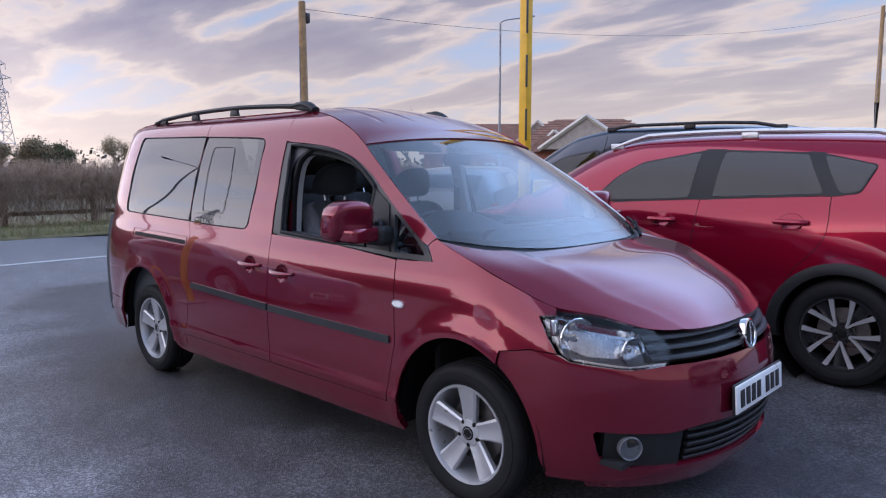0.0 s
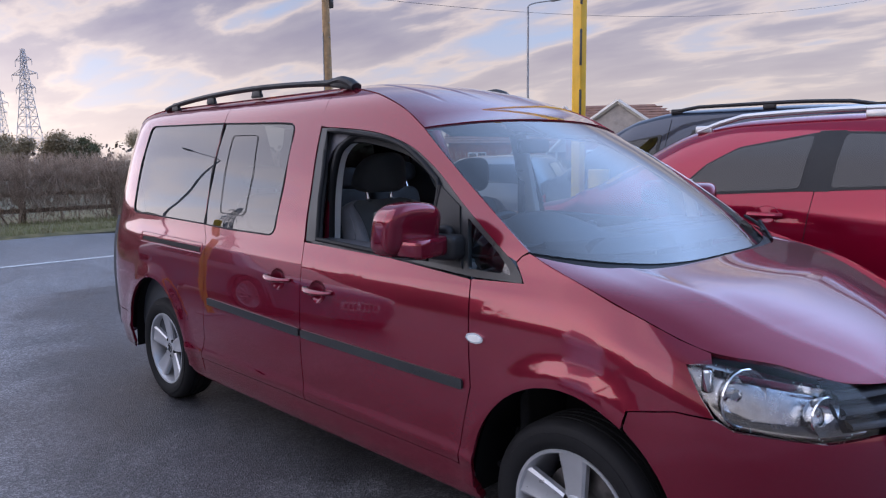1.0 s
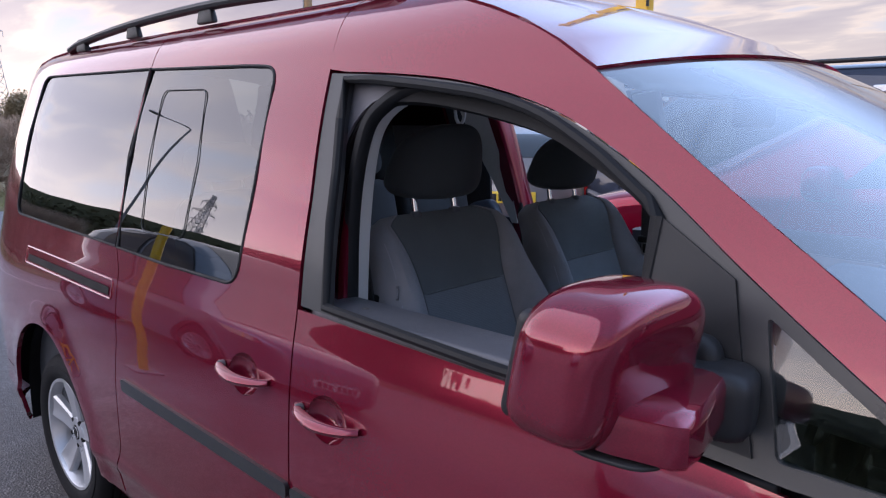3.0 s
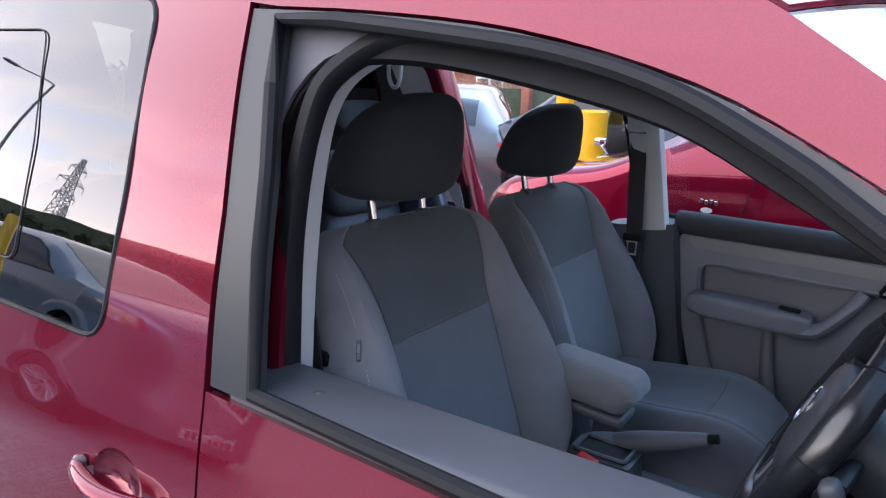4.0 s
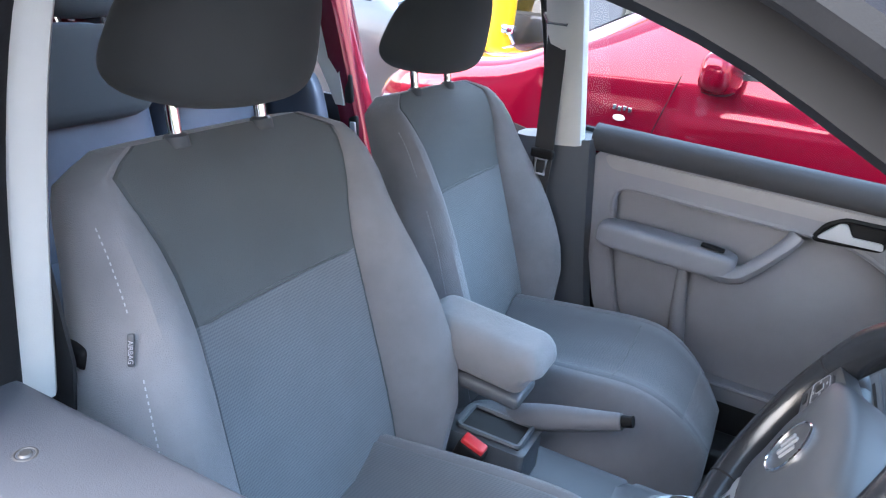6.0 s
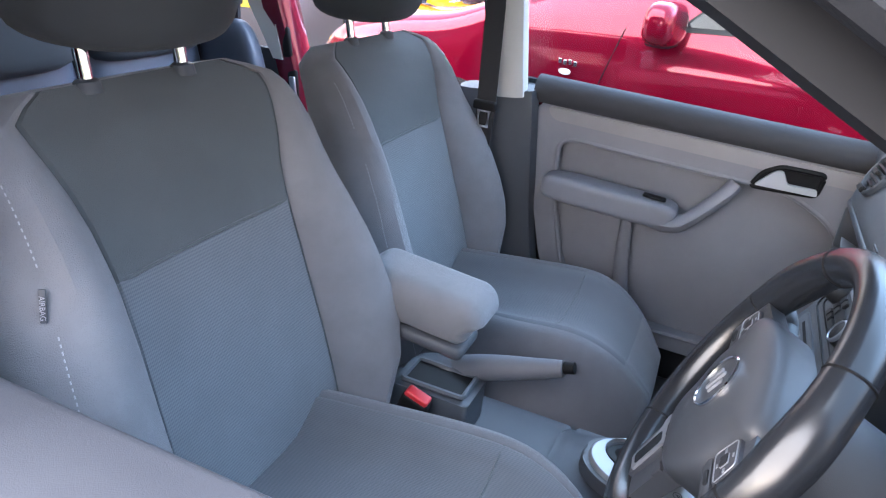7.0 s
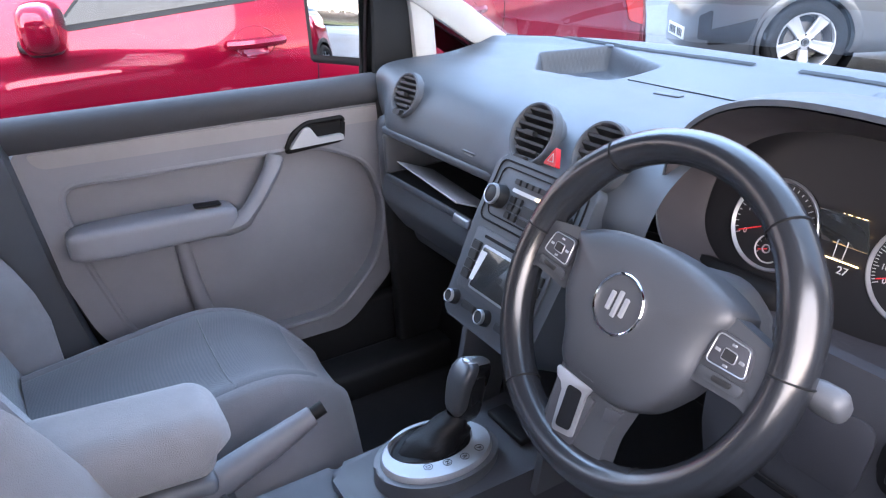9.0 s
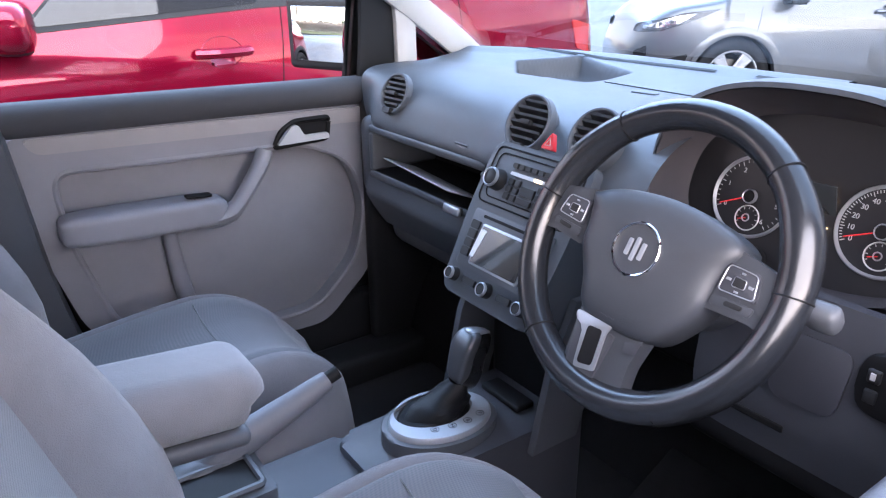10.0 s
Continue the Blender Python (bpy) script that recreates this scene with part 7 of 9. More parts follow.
def asphalt(name, base, patch, wet, damp=None):
    m = bpy.data.materials.new(name)
    m.use_nodes = True
    nt = m.node_tree
    N, L = nt.nodes.new, nt.links.new
    b = nt.nodes["Principled BSDF"]
    tc = N("ShaderNodeTexCoord")

    def noise_tex(scale, detail=6, rough=.6):
        n = N("ShaderNodeTexNoise")
        n.inputs["Scale"].default_value = scale
        n.inputs["Detail"].default_value = detail
        n.inputs["Roughness"].default_value = rough
        L(tc.outputs["Object"], n.inputs["Vector"])
        return n
    big, mid, fine = noise_tex(.45, 5), noise_tex(4.5, 8, .7), noise_tex(95, 4, .7)
    vor = N("ShaderNodeTexVoronoi")
    vor.inputs["Scale"].default_value = 110
    L(tc.outputs["Object"], vor.inputs["Vector"])
    r1 = N("ShaderNodeValToRGB")
    r1.color_ramp.elements[0].position, r1.color_ramp.elements[0].color = .40, (*base, 1)
    r1.color_ramp.elements[1].position, r1.color_ramp.elements[1].color = .62, (*patch, 1)
    L(big.outputs[0], r1.inputs[0])
    mx = N("ShaderNodeMixRGB"); mx.blend_type = 'MULTIPLY'; mx.inputs[0].default_value = .7
    r2 = N("ShaderNodeValToRGB")
    r2.color_ramp.elements[0].position, r2.color_ramp.elements[0].color = .32, (.45, .45, .46, 1)
    r2.color_ramp.elements[1].position, r2.color_ramp.elements[1].color = .68, (1.25, 1.25, 1.25, 1)
    L(mid.outputs[0], r2.inputs[0])
    L(r1.outputs[0], mx.inputs[1]); L(r2.outputs[0], mx.inputs[2])
    # pale chippings
    r3 = N("ShaderNodeValToRGB")
    r3.color_ramp.elements[0].position, r3.color_ramp.elements[0].color = .45, (.6, .6, .6, 1)
    r3.color_ramp.elements[1].position, r3.color_ramp.elements[1].color = .80, (2.3, 2.25, 2.2, 1)
    L(vor.outputs["Color"], r3.inputs[0])
    m2 = N("ShaderNodeMixRGB"); m2.blend_type = 'MULTIPLY'; m2.inputs[0].default_value = .75
    L(mx.outputs[0], m2.inputs[1]); L(r3.outputs[0], m2.inputs[2])
    L(m2.outputs[0], b.inputs["Base Color"])
    if damp:
        # a damp stain with a ragged edge darkens the standing
        sp = N("ShaderNodeSeparateXYZ")
        L(tc.outputs["Object"], sp.inputs[0])
        rag = noise_tex(1.1, 5, .6)
        yy = N("ShaderNodeMath"); yy.operation = 'MULTIPLY_ADD'
        L(rag.outputs[0], yy.inputs[0]); yy.inputs[1].default_value = 2.2; L(sp.outputs[1], yy.inputs[2])
        xx = N("ShaderNodeMath"); xx.operation = 'MULTIPLY_ADD'
        L(sp.outputs[0], xx.inputs[0]); xx.inputs[1].default_value = .22; L(yy.outputs[0], xx.inputs[2])
        st = N("ShaderNodeMapRange")
        st.interpolation_type = 'SMOOTHSTEP'
        st.inputs[1].default_value, st.inputs[2].default_value = damp[0], damp[1]
        st.inputs[3].default_value, st.inputs[4].default_value = 1.0, damp[2]
        L(xx.outputs[0], st.inputs[0])
        sc = N("ShaderNodeVectorMath"); sc.operation = 'SCALE'
        L(m2.outputs[0], sc.inputs[0]); L(st.outputs[0], sc.inputs["Scale"])
        L(sc.outputs[0], b.inputs["Base Color"])
    rr = N("ShaderNodeMapRange")
    rr.inputs[1].default_value, rr.inputs[2].default_value = .38, .62
    rr.inputs[3].default_value, rr.inputs[4].default_value = wet[0], wet[1]
    L(big.outputs[0], rr.inputs[0])
    ra = N("ShaderNodeMath"); ra.operation = 'MULTIPLY_ADD'
    L(mid.outputs[0], ra.inputs[0]); ra.inputs[1].default_value = .35; L(rr.outputs[0], ra.inputs[2])
    L(ra.outputs[0], b.inputs["Roughness"])
    ad = N("ShaderNodeMath"); ad.operation = 'ADD'
    L(vor.outputs["Distance"], ad.inputs[0]); L(fine.outputs[0], ad.inputs[1])
    bp = N("ShaderNodeBump"); bp.inputs["Strength"].default_value = .55; bp.inputs["Distance"].default_value = .006
    L(ad.outputs[0], bp.inputs["Height"]); L(bp.outputs[0], b.inputs["Normal"])
    return m


FORECOURT = asphalt("forecourt_asphalt", (.122, .120, .128), (.255, .253, .265), (.20, .40), (-1.45, -.65, .46))
ROAD = asphalt("road_asphalt", (.14, .143, .153), (.19, .193, .205), (.28, .42))
GRASS = mat("verge_grass", (.12, .125, .05), .9, var=.4, vscale=3, col2=(.24, .20, .10), bump=.5, bscale=40)
FIELD = mat("field", (.09, .10, .05), .95, var=.3, vscale=.05, col2=(.14, .13, .08))
LINE = mat("road_marking", (.55, .56, .56), .7, var=.3, vscale=14, bump=.3, bscale=80)
TWIG = mat("bare_hedge_twigs", (.34, .25, .185), .85, var=.4, vscale=5, col2=(.54, .41, .31))
LEAF = mat("evergreen_leaves", (.10, .11, .055), .7, var=.4, vscale=2, col2=(.17, .165, .08))
BROWNLEAF = mat("autumn_leaves", (.30, .23, .14), .8, var=.4, vscale=2, col2=(.40, .32, .20))
FARTREE = mat("far_woods", (.085, .075, .065), .95, var=.3, vscale=.3)
WOOD = mat("weathered_timber", (.15, .11, .08), .85, var=.35, vscale=12, bump=.4, bscale=60)
POLEWOOD = mat("creosoted_pole", (.34, .22, .11), .8, var=.3, vscale=7, bump=.3, bscale=50)
GALV = mat("galvanised_steel", (.30, .31, .33), .5, metal=.5, var=.2, vscale=6)
# paler than the galvanised steel: distance haze put into the pylons' colour
PYLONHAZE = mat("hazed_pylon_steel", (.46, .45, .47), .7, var=.1, vscale=.2)
YELLOW = mat("yellow_gloss_paint", (.75, .44, .01), .35, var=.12, vscale=6, bump=.1, bscale=60)
BRICK = mat("red_brick", (.27, .105, .07), .85, var=.25, vscale=3, bump=.4, bscale=40)
GABLE = mat("pale_gable_boards", (.42, .38, .35), .8, var=.2, vscale=3, bump=.2, bscale=25)
TILE = mat("roof_tiles", (.23, .125, .090), .85, var=.3, vscale=2.5, bump=.3, bscale=30)
RENDERW = mat("cream_render", (.62, .58, .52), .85, var=.1, vscale=1.5)
BLACKPAINT = mat("black_gloss_paint", (.02, .02, .022), .35, var=.2)

# ground sheet to the horizon, lying just under the paved parts
bm = B()
bmesh.ops.create_grid(bm, x_segments=40, y_segments=40, size=900)
for v in bm.verts:
    v.co.z = -.32
tagged(part("ground", bm, FIELD, None), "flat winter field reaching the horizon", "ground", kind="structure")


def sheet(name, x0, x1, y0, y1, nx, ny, fz, material, label, cat):
    bm = grid_sheet(lambda a, b: (x0 + (x1 - x0) * a, y0 + (y1 - y0) * b, fz(x0 + (x1 - x0) * a, y0 + (y1 - y0) * b)), nx, ny)
    return tagged(part(name, bm, material, None), label, cat, kind="structure")


sheet("pavement", -7.4, 26, -30, 26, 66, 112, ground_z, FORECOURT, "dark damp asphalt forecourt with worn patches", "forecourt")
sheet("road", -14.2, -7.0, -90, 140, 4, 60, lambda x, y: -.02 if y < 4.5 else -.02 - .26 * min(1, (y - 4.5) / 3), ROAD, "grey asphalt road with a worn white line", "road")
bm = B()
for i in range(36):
    y0 = -60 + 4.0 * i
    y0 = min(y0, 70)
    rbox(bm, (-10.2 + .02 * math.sin(i), y0 + 2, -.014 if y0 < 1 else -.014), (.11, 3.985, .004), 0)
tagged(part("road_line", bm, LINE, None, smooth=False), "worn white painted road line", "marking", kind="structure")
sheet("verge", -19.5, -14.2, -90, 140, 12, 120, lambda x, y: -.02 + (.11 + .05 * noise.noise(Vector((x * 1.3, y * 1.3, 0)))) * min(1, (-14.2 - x) / .5), GRASS, "rough grass verge beside the road", "verge")


def blades(name, n, xr, yr, h, material, label, cat, seed, z0=.06):
    rnd = random.Random(seed)
    vs, fs = [], []
    for i in range(n):
        x, y = rnd.uniform(*xr), rnd.uniform(*yr)
        a = rnd.uniform(0, 6.28)
        hh = h * rnd.uniform(.4, 1.3)
        lx, ly = rnd.gauss(0, .3) * hh, rnd.gauss(0, .3) * hh
        w = .006
        k = len(vs)
        vs += [(x - w * math.cos(a), y - w * math.sin(a), z0), (x + w * math.cos(a), y + w * math.sin(a), z0), (x + lx, y + ly, z0 + hh)]
        fs.append((k, k + 1, k + 2))
    me = bpy.data.meshes.new(name)
    me.from_pydata(vs, [], fs)
    me.materials.append(material)
    return tagged(new(name, me), label, cat, kind="stuff")


DRYGRASS = mat("dry_grass", (.34, .27, .14), .9, var=.3, vscale=3, col2=(.20, .22, .08))
blades("grass", 26000, (-16.6, -14.15), (-4, 14), .13, DRYGRASS, "tufts of dry winter grass on the verge", "grass", 5, .04)


def twig_mesh(name, material, gen, label, cat):
    """Many thin three-sided twigs in one mesh: gen yields (point list, radius)."""
    vs, fs = [], []
    for pts, r in gen:
        k0 = len(vs)
        n = len(pts)
        for i, p in enumerate(pts):
            rr = r * (1 - .75 * i / (n - 1))
            for j in range(3):
                a = 2.094 * j
                vs.append((p[0] + rr * math.cos(a), p[1] + rr * math.sin(a), p[2]))
        for i in range(n - 1):
            for j in range(3):
                a, b = k0 + 3 * i + j, k0 + 3 * i + (j + 1) % 3
                fs.append((a, b, b + 3, a + 3))
    me = bpy.data.meshes.new(name)
    me.from_pydata(vs, [], fs)
    me.materials.append(material)
    return tagged(new(name, me), label, cat, kind="stuff")


def hedge_twigs(n, seed, y0, y1, xc=-16.4, depth=.55, h=1.66):
    rnd = random.Random(seed)
    for i in range(n):
        y = rnd.uniform(y0, y1)
        x = xc + rnd.gauss(0, depth * .45)
        z = max(.02, rnd.triangular(0, h, h * .75)) - .1
        d = Vector((rnd.gauss(0, .5), rnd.gauss(0, .6), abs(rnd.gauss(.7, .5)))).normalized()
        L = rnd.uniform(.15, .5)
        top = h + .08 * noise.noise(Vector((y * .9, 0, 3))) + rnd.gauss(0, .03)
        p = Vector((x, y, z))
        pts = [p]
        for k in range(2):
            d = (d + Vector((rnd.gauss(0, .3), rnd.gauss(0, .3), rnd.gauss(.05, .25)))).normalized()
            q = pts[-1] + d * L * .5
            q.z = min(q.z, top)
            pts.append(q)
        yield pts, rnd.uniform(.003, .008)
    for i in range(int((y1 - y0) * 3.2)):
        y = rnd.uniform(y0, y1)
        x = xc + rnd.gauss(0, .12)
        p = Vector((x, y, -.05))
        pts = [p]
        d = Vector((rnd.gauss(0, .12), rnd.gauss(0, .25), 1)).normalized()
        for k in range(4):
            d = (d + Vector((rnd.gauss(0, .12), rnd.gauss(0, .2), .1))).normalized()
            pts.append(pts[-1] + d * .36)
        yield pts, rnd.uniform(.018, .04)


twig_mesh("hedge", TWIG, hedge_twigs(52000, 3, -6, 15), "clipped leafless brown hedgerow along the road", "hedge")
twig_mesh("hedge", TWIG, hedge_twigs(9000, 4, 15, 45), "clipped leafless brown hedgerow along the road", "hedge")


def fence():
    f = thing("fence", "dark weathered post and rail fence inside the hedge", "fence")
    for i in range(12):
        y = -4 + 2.0 * i
        bm = B()
        rbox(bm, (-16.85, y, .55), (.11, .11, 1.3), .008)
        part("post", bm, WOOD, f)
    for z in (.35, .72, 1.08):
        for i in range(4):
            bm = B()
            rbox(bm, (-16.78, -2 + 6 * i, z), (.04, 5.9, .10), .006)
            part("rail", bm, WOOD, f)


fence()


def tree(name, x, y, z, h, spread, material, seed, label, n=900, leafs=.22):
    """Tapered trunk and limbs with a crown of many small leaf clumps."""
    t = thing(name, label, "tree", pose(x, y, z))
    rnd = random.Random(seed)
    bm = B()
    tips = []

    def limb(p, d, L, r, depth):
        pts = [p]
        for i in range(4):
            d = (d + Vector((rnd.gauss(0, .15), rnd.gauss(0, .15), rnd.gauss(.04, .08)))).normalized()
            pts.append(pts[-1] + d * L / 4)
        tube(bm, pts, [r * (1 - .16 * i) for i in range(5)], 5)
        tips.append(pts[-1]); tips.append(pts[-2])
        if depth:
            for k in range(rnd.choice((2, 3, 3))):
                a = rnd.uniform(0, 6.28)
                dd = (d + Vector((math.cos(a), math.sin(a), rnd.uniform(-.1, .5))) * .8).normalized()
                limb(pts[rnd.choice((2, 3, 4))], dd, L * rnd.uniform(.55, .75), r * .5, depth - 1)
    limb(Vector((0, 0, -.2)), Vector((0, 0, 1)), h * .42, h * .028, 3)
    k = h / max(q.z for q in tips)
    bmesh.ops.scale(bm, vec=(spread, spread, min(1.3, k)), verts=bm.verts)
    tips = [Vector((q.x * spread, q.y * spread, q.z * min(1.3, k))) for q in tips]
    part("trunk", bm, WOOD, t)
    if n:
        vs, fs = [], []
        for i in range(n):
            c = rnd.choice(tips) + Vector((rnd.gauss(0, 1), rnd.gauss(0, 1), rnd.gauss(0, .8))) * h * .06
            for j in range(3):
                a, b = (Vector((rnd.gauss(0, 1), rnd.gauss(0, 1), rnd.gauss(0, 1))).normalized() * leafs * rnd.uniform(.5, 1.2) for _ in range(2))
                o = c + Vector((rnd.gauss(0, 1), rnd.gauss(0, 1), rnd.gauss(0, 1))) * leafs
                q = len(vs)
                vs += [tuple(o), tuple(o + a), tuple(o + a * .6 + b), tuple(o + b * .8)]
                fs.append((q, q + 1, q + 2, q + 3))
        me = bpy.data.meshes.new("crown")
        me.from_pydata(vs, [], fs)
        me.materials.append(material)
        cr = new("crown", me)
        cr.parent = t
        tagged(cr, kind="stuff")
    return t


# bushy trees behind the hedge, seen along the road
for i, (x, y, h, m_, n) in enumerate(((-58, 13.0, 3.2, BROWNLEAF, 800), (-59, 14.9, 3.5, BROWNLEAF, 800), (-61, 11.3, 3.4, BROWNLEAF, 800), (-60, 18.2, 3.1, BROWNLEAF, 800), (-60, 16.5, 3.7, BROWNLEAF, 800), (-57, 16.8, 3.4, LEAF, 1000), (-61, 9.5, 3.1, BROWNLEAF, 700),
                                  (-64, 5.5, 3.3, LEAF, 800), (-60, 1.5, 3.0, BROWNLEAF, 700), (-95, 37, 5.5, BROWNLEAF, 700), (-100, 45, 5.0, BROWNLEAF, 700))):
    tree("tree", x, y, -.3, h, 1.5, m_, 20 + i, "dark green bushy tree beyond the hedge" if m_ is LEAF else "brown-leaved winter tree beyond the hedge", n * 3, .13)
tree("tree", -75, 72, -.3, 10.5, 1.2, BROWNLEAF, 61, "tall bare winter tree far beyond the road", 0)


def far_woods(name, pts, h, seed, label, dens=5, mt=None, even=0.0, size=(.4, 1.1)):
    """A ragged line of distant trees: thousands of small clumps along a line."""
    rnd = random.Random(seed)
    vs, fs = [], []
    for (x0, y0), (x1, y1) in zip(pts, pts[1:]):
        L = math.hypot(x1 - x0, y1 - y0)
        for i in range(int(L * dens)):
            s = rnd.random()
            cx, cy = x0 + (x1 - x0) * s, y0 + (y1 - y0) * s
            hh = h * .85 * even + (1 - even) * h * (.55 + .6 * abs(noise.noise(Vector((cx * .04, cy * .04, seed)))) + .25 * noise.noise(Vector((cx * .2, cy * .2, seed))))
            z = -.4 + hh * rnd.random() ** .7
            r = rnd.uniform(*size)
            a, b = (Vector((rnd.gauss(0, 1), rnd.gauss(0, 1), rnd.gauss(0, 1))).normalized() * r for _ in range(2))
            o = Vector((cx + rnd.gauss(0, 1.5), cy + rnd.gauss(0, 1.5), z))
            q = len(vs)
            vs += [tuple(o - a), tuple(o + b), tuple(o + a), tuple(o - b)]
            fs.append((q, q + 1, q + 2, q + 3))
    if even:
        # solid heart of the tree belt
        for (x0, y0), (x1, y1) in zip(pts, pts[1:]):
            n = max(2, int(math.hypot(x1 - x0, y1 - y0) / .8))
            for i in range(n + 1):
                cx, cy = x0 + (x1 - x0) * i / n, y0 + (y1 - y0) * i / n
                top = h * (.90 + .16 * noise.noise(Vector((cx * .06, cy * .06, seed))) + .05 * noise.noise(Vector((cx * .3, cy * .3, seed))))
                vs += [(cx, cy, -.4), (cx, cy, top)]
                if i:
                    q = len(vs) - 4
                    fs.append((q, q + 2, q + 3, q + 1))
    me = bpy.data.meshes.new(name)
    me.from_pydata(vs, [], fs)
    me.materials.append(mt or FARTREE)
    return tagged(new(name, me), label, "woods", kind="stuff")


far_woods("far_woods", [(-260, -160), (-250, 40), (-190, 150), (-110, 240)], 8, 3, "hazy line of leafless far woods")
far_woods("far_woods", [(-100, 4), (-58, -24), (-36, -42)], 6.6, 12, "dark line of trees behind the forecourt", 60, LEAF, .9, (.2, .5))
far_woods("far_woods", [(-50, -42), (-20, -46), (60, -44)], 3.3, 14, "low dark hedge behind the forecourt", 60, LEAF, .9, (.15, .4))
far_woods("far_woods", [(-150, -90), (-60, -75), (40, -80), (140, -60)], 4.6, 8, "dark line of trees behind the forecourt")


def pylon(x, y, h, turn, label):
    t = thing("pylon", label, "pylon", pose(x, y, -.3, 0, 0, turn))
    bm = B()

    def half(z):
        s = z / h
        return h * (.085 * (1 - s) ** 1.3 + .012)
    lev = [0, .12, .23, .33, .42, .50, .57, .63, .69, .75, .80, .85, .90, .95, 1.0]
    r = h * .0022
    for sx, sy in ((1, 1), (1, -1), (-1, -1), (-1, 1)):
        tube(bm, [(sx * half(l * h), sy * half(l * h), l * h) for l in lev], r * 1.5, 4)
    for a, b in zip(lev, lev[1:]):
        ha, hb = half(a * h), half(b * h)
        c = [(1, 1), (1, -1), (-1, -1), (-1, 1)]
        for i in range(4):
            p, q = c[i], c[(i + 1) % 4]
            tube(bm, [(p[0] * ha, p[1] * ha, a * h), (q[0] * hb, q[1] * hb, b * h)], r, 3)
            tube(bm, [(q[0] * ha, q[1] * ha, a * h), (p[0] * hb, p[1] * hb, b * h)], r, 3)
            tube(bm, [(p[0] * hb, p[1] * hb, b * h), (q[0] * hb, q[1] * hb, b * h)], r, 3)
    part("tower", bm, PYLONHAZE, t)
    for l, w in ((.66, .13), (.78, .17), (.90, .11)):
        for s in (1, -1):
            bm = B()
            z, hw = l * h, half(l * h)
            tip = (s * w * h, 0, z + .005 * h)
            for sy in (1, -1):
                tube(bm, [(s * hw, sy * hw, z), tip], r * 1.2, 4)
                tube(bm, [(s * hw, sy * hw, z + .045 * h), tip], r * 1.2, 4)
            for k in (.3, .55, .8):
                tube(bm, [(s * (hw + (w * h - hw) * k), 0, z), (s * (hw + (w * h - hw) * k), 0, z + .045 * h * (1 - k))], r, 3)
            tube(bm, [tip, (tip[0], 0, tip[2] - .05 * h)], r * 1.3, 4)
            part("cross_arm", bm, PYLONHAZE, t)
    return t


def az(a, d, ox=2, oy=-3):
    return ox + d * math.cos(radians(a)), oy + d * math.sin(radians(a))


pylon(*az(164.75, 370), 50, 20, "tall steel lattice electricity pylon across the fields")
pylon(*az(166.35, 560), 50, 20, "distant steel lattice electricity pylon across the fields")
pylon(-247, -130, 50, 60, "steel lattice electricity pylon behind the forecourt")
pylon(-420, -225, 50, 60, "distant steel lattice electricity pylon behind the forecourt")


def telegraph_pole(x, y, h, label):
    t = thing("telegraph_pole", label, "pole", pose(x, y, -.2))
    bm = B()
    tube(bm, [(0, 0, 0), (.01, 0, h * .5), (.0, 0, h)], [.15, .125, .10], 12)
    part("pole", bm, POLEWOOD, t)
    bm = B()
    for z in (h * .55, h * .6, h * .65, h * .7, h * .78, h * .84):
        tube(bm, [(-.16, 0, z), (.16, 0, z)], .012, 6)
    part("step_iron", bm, GALV, t)
    bm = B()
    rbox(bm, (.02, .14, h - .45), (.16, .14, .28), .02)
    part("junction_box", bm, BLACKPAINT, t)
    bm = B()
    tube(bm, [(.0, -.13, .4), (0, -.12, h * .8)], .018, 6)
    part("cable_guard", bm, GALV, t)
    return t


T1 = (-15.4, 9.5)
T2 = az(102.39, 46, 1.99, -3.08)
telegraph_pole(*T1, 6.35, "brown wooden telegraph pole beside the road")
telegraph_pole(*T2, 10.2, "brown wooden telegraph pole far along the forecourt")


def overhead_wire():
    a, b = Vector((T1[0], T1[1], 5.95)), Vector((T2[0], T2[1], 9.7))
    bm = B()
    pts = []
    for i in range(41):
        s = i / 40
        p = a.lerp(b, s)
        p.z -= 1.0 * 4 * s * (1 - s)
        pts.append(p)
    tube(bm, pts, .006, 4)
    tagged(part("overhead_wire", bm, BLACKPAINT, None), "thin black overhead telephone wire between poles", "wire")


overhead_wire()


def street_lamp(x, y, h, turn, label, reach=1.1):
    t = thing("street_lamp", label, "street lamp", pose(x, y, -.25, 0, 0, turn))
    bm = B()
    tube(bm, [(0, 0, 0), (0, 0, 1.4)], .085, 12)
    tube(bm, [(0, 0, 1.4), (0, 0, h)], [.06, .045], 12)
    part("post", bm, GALV, t)
    bm = B()
    tube(bm, smooth_line([(0, 0, h - .05), (.06, 0, h + .05), (.35 * reach, 0, h + .14), (reach, 0, h + .22)], 5), .028, 8)
    part("arm", bm, GALV, t)
    bm = B()
    pad(bm, (reach + .2, 0, h + .25), (.62, .22, .12), 2.6, (0, -8, 0), 6)
    part("lantern", bm, GALV, t, "grey lantern head, unlit")
    return t


street_lamp(-19.7, 23.9, 8.4, 40, "slim grey street lamp beyond the road")
street_lamp(-23.4, -9.7, 8.2, 98, "grey street lamp across the road behind the hedge", 1.4)


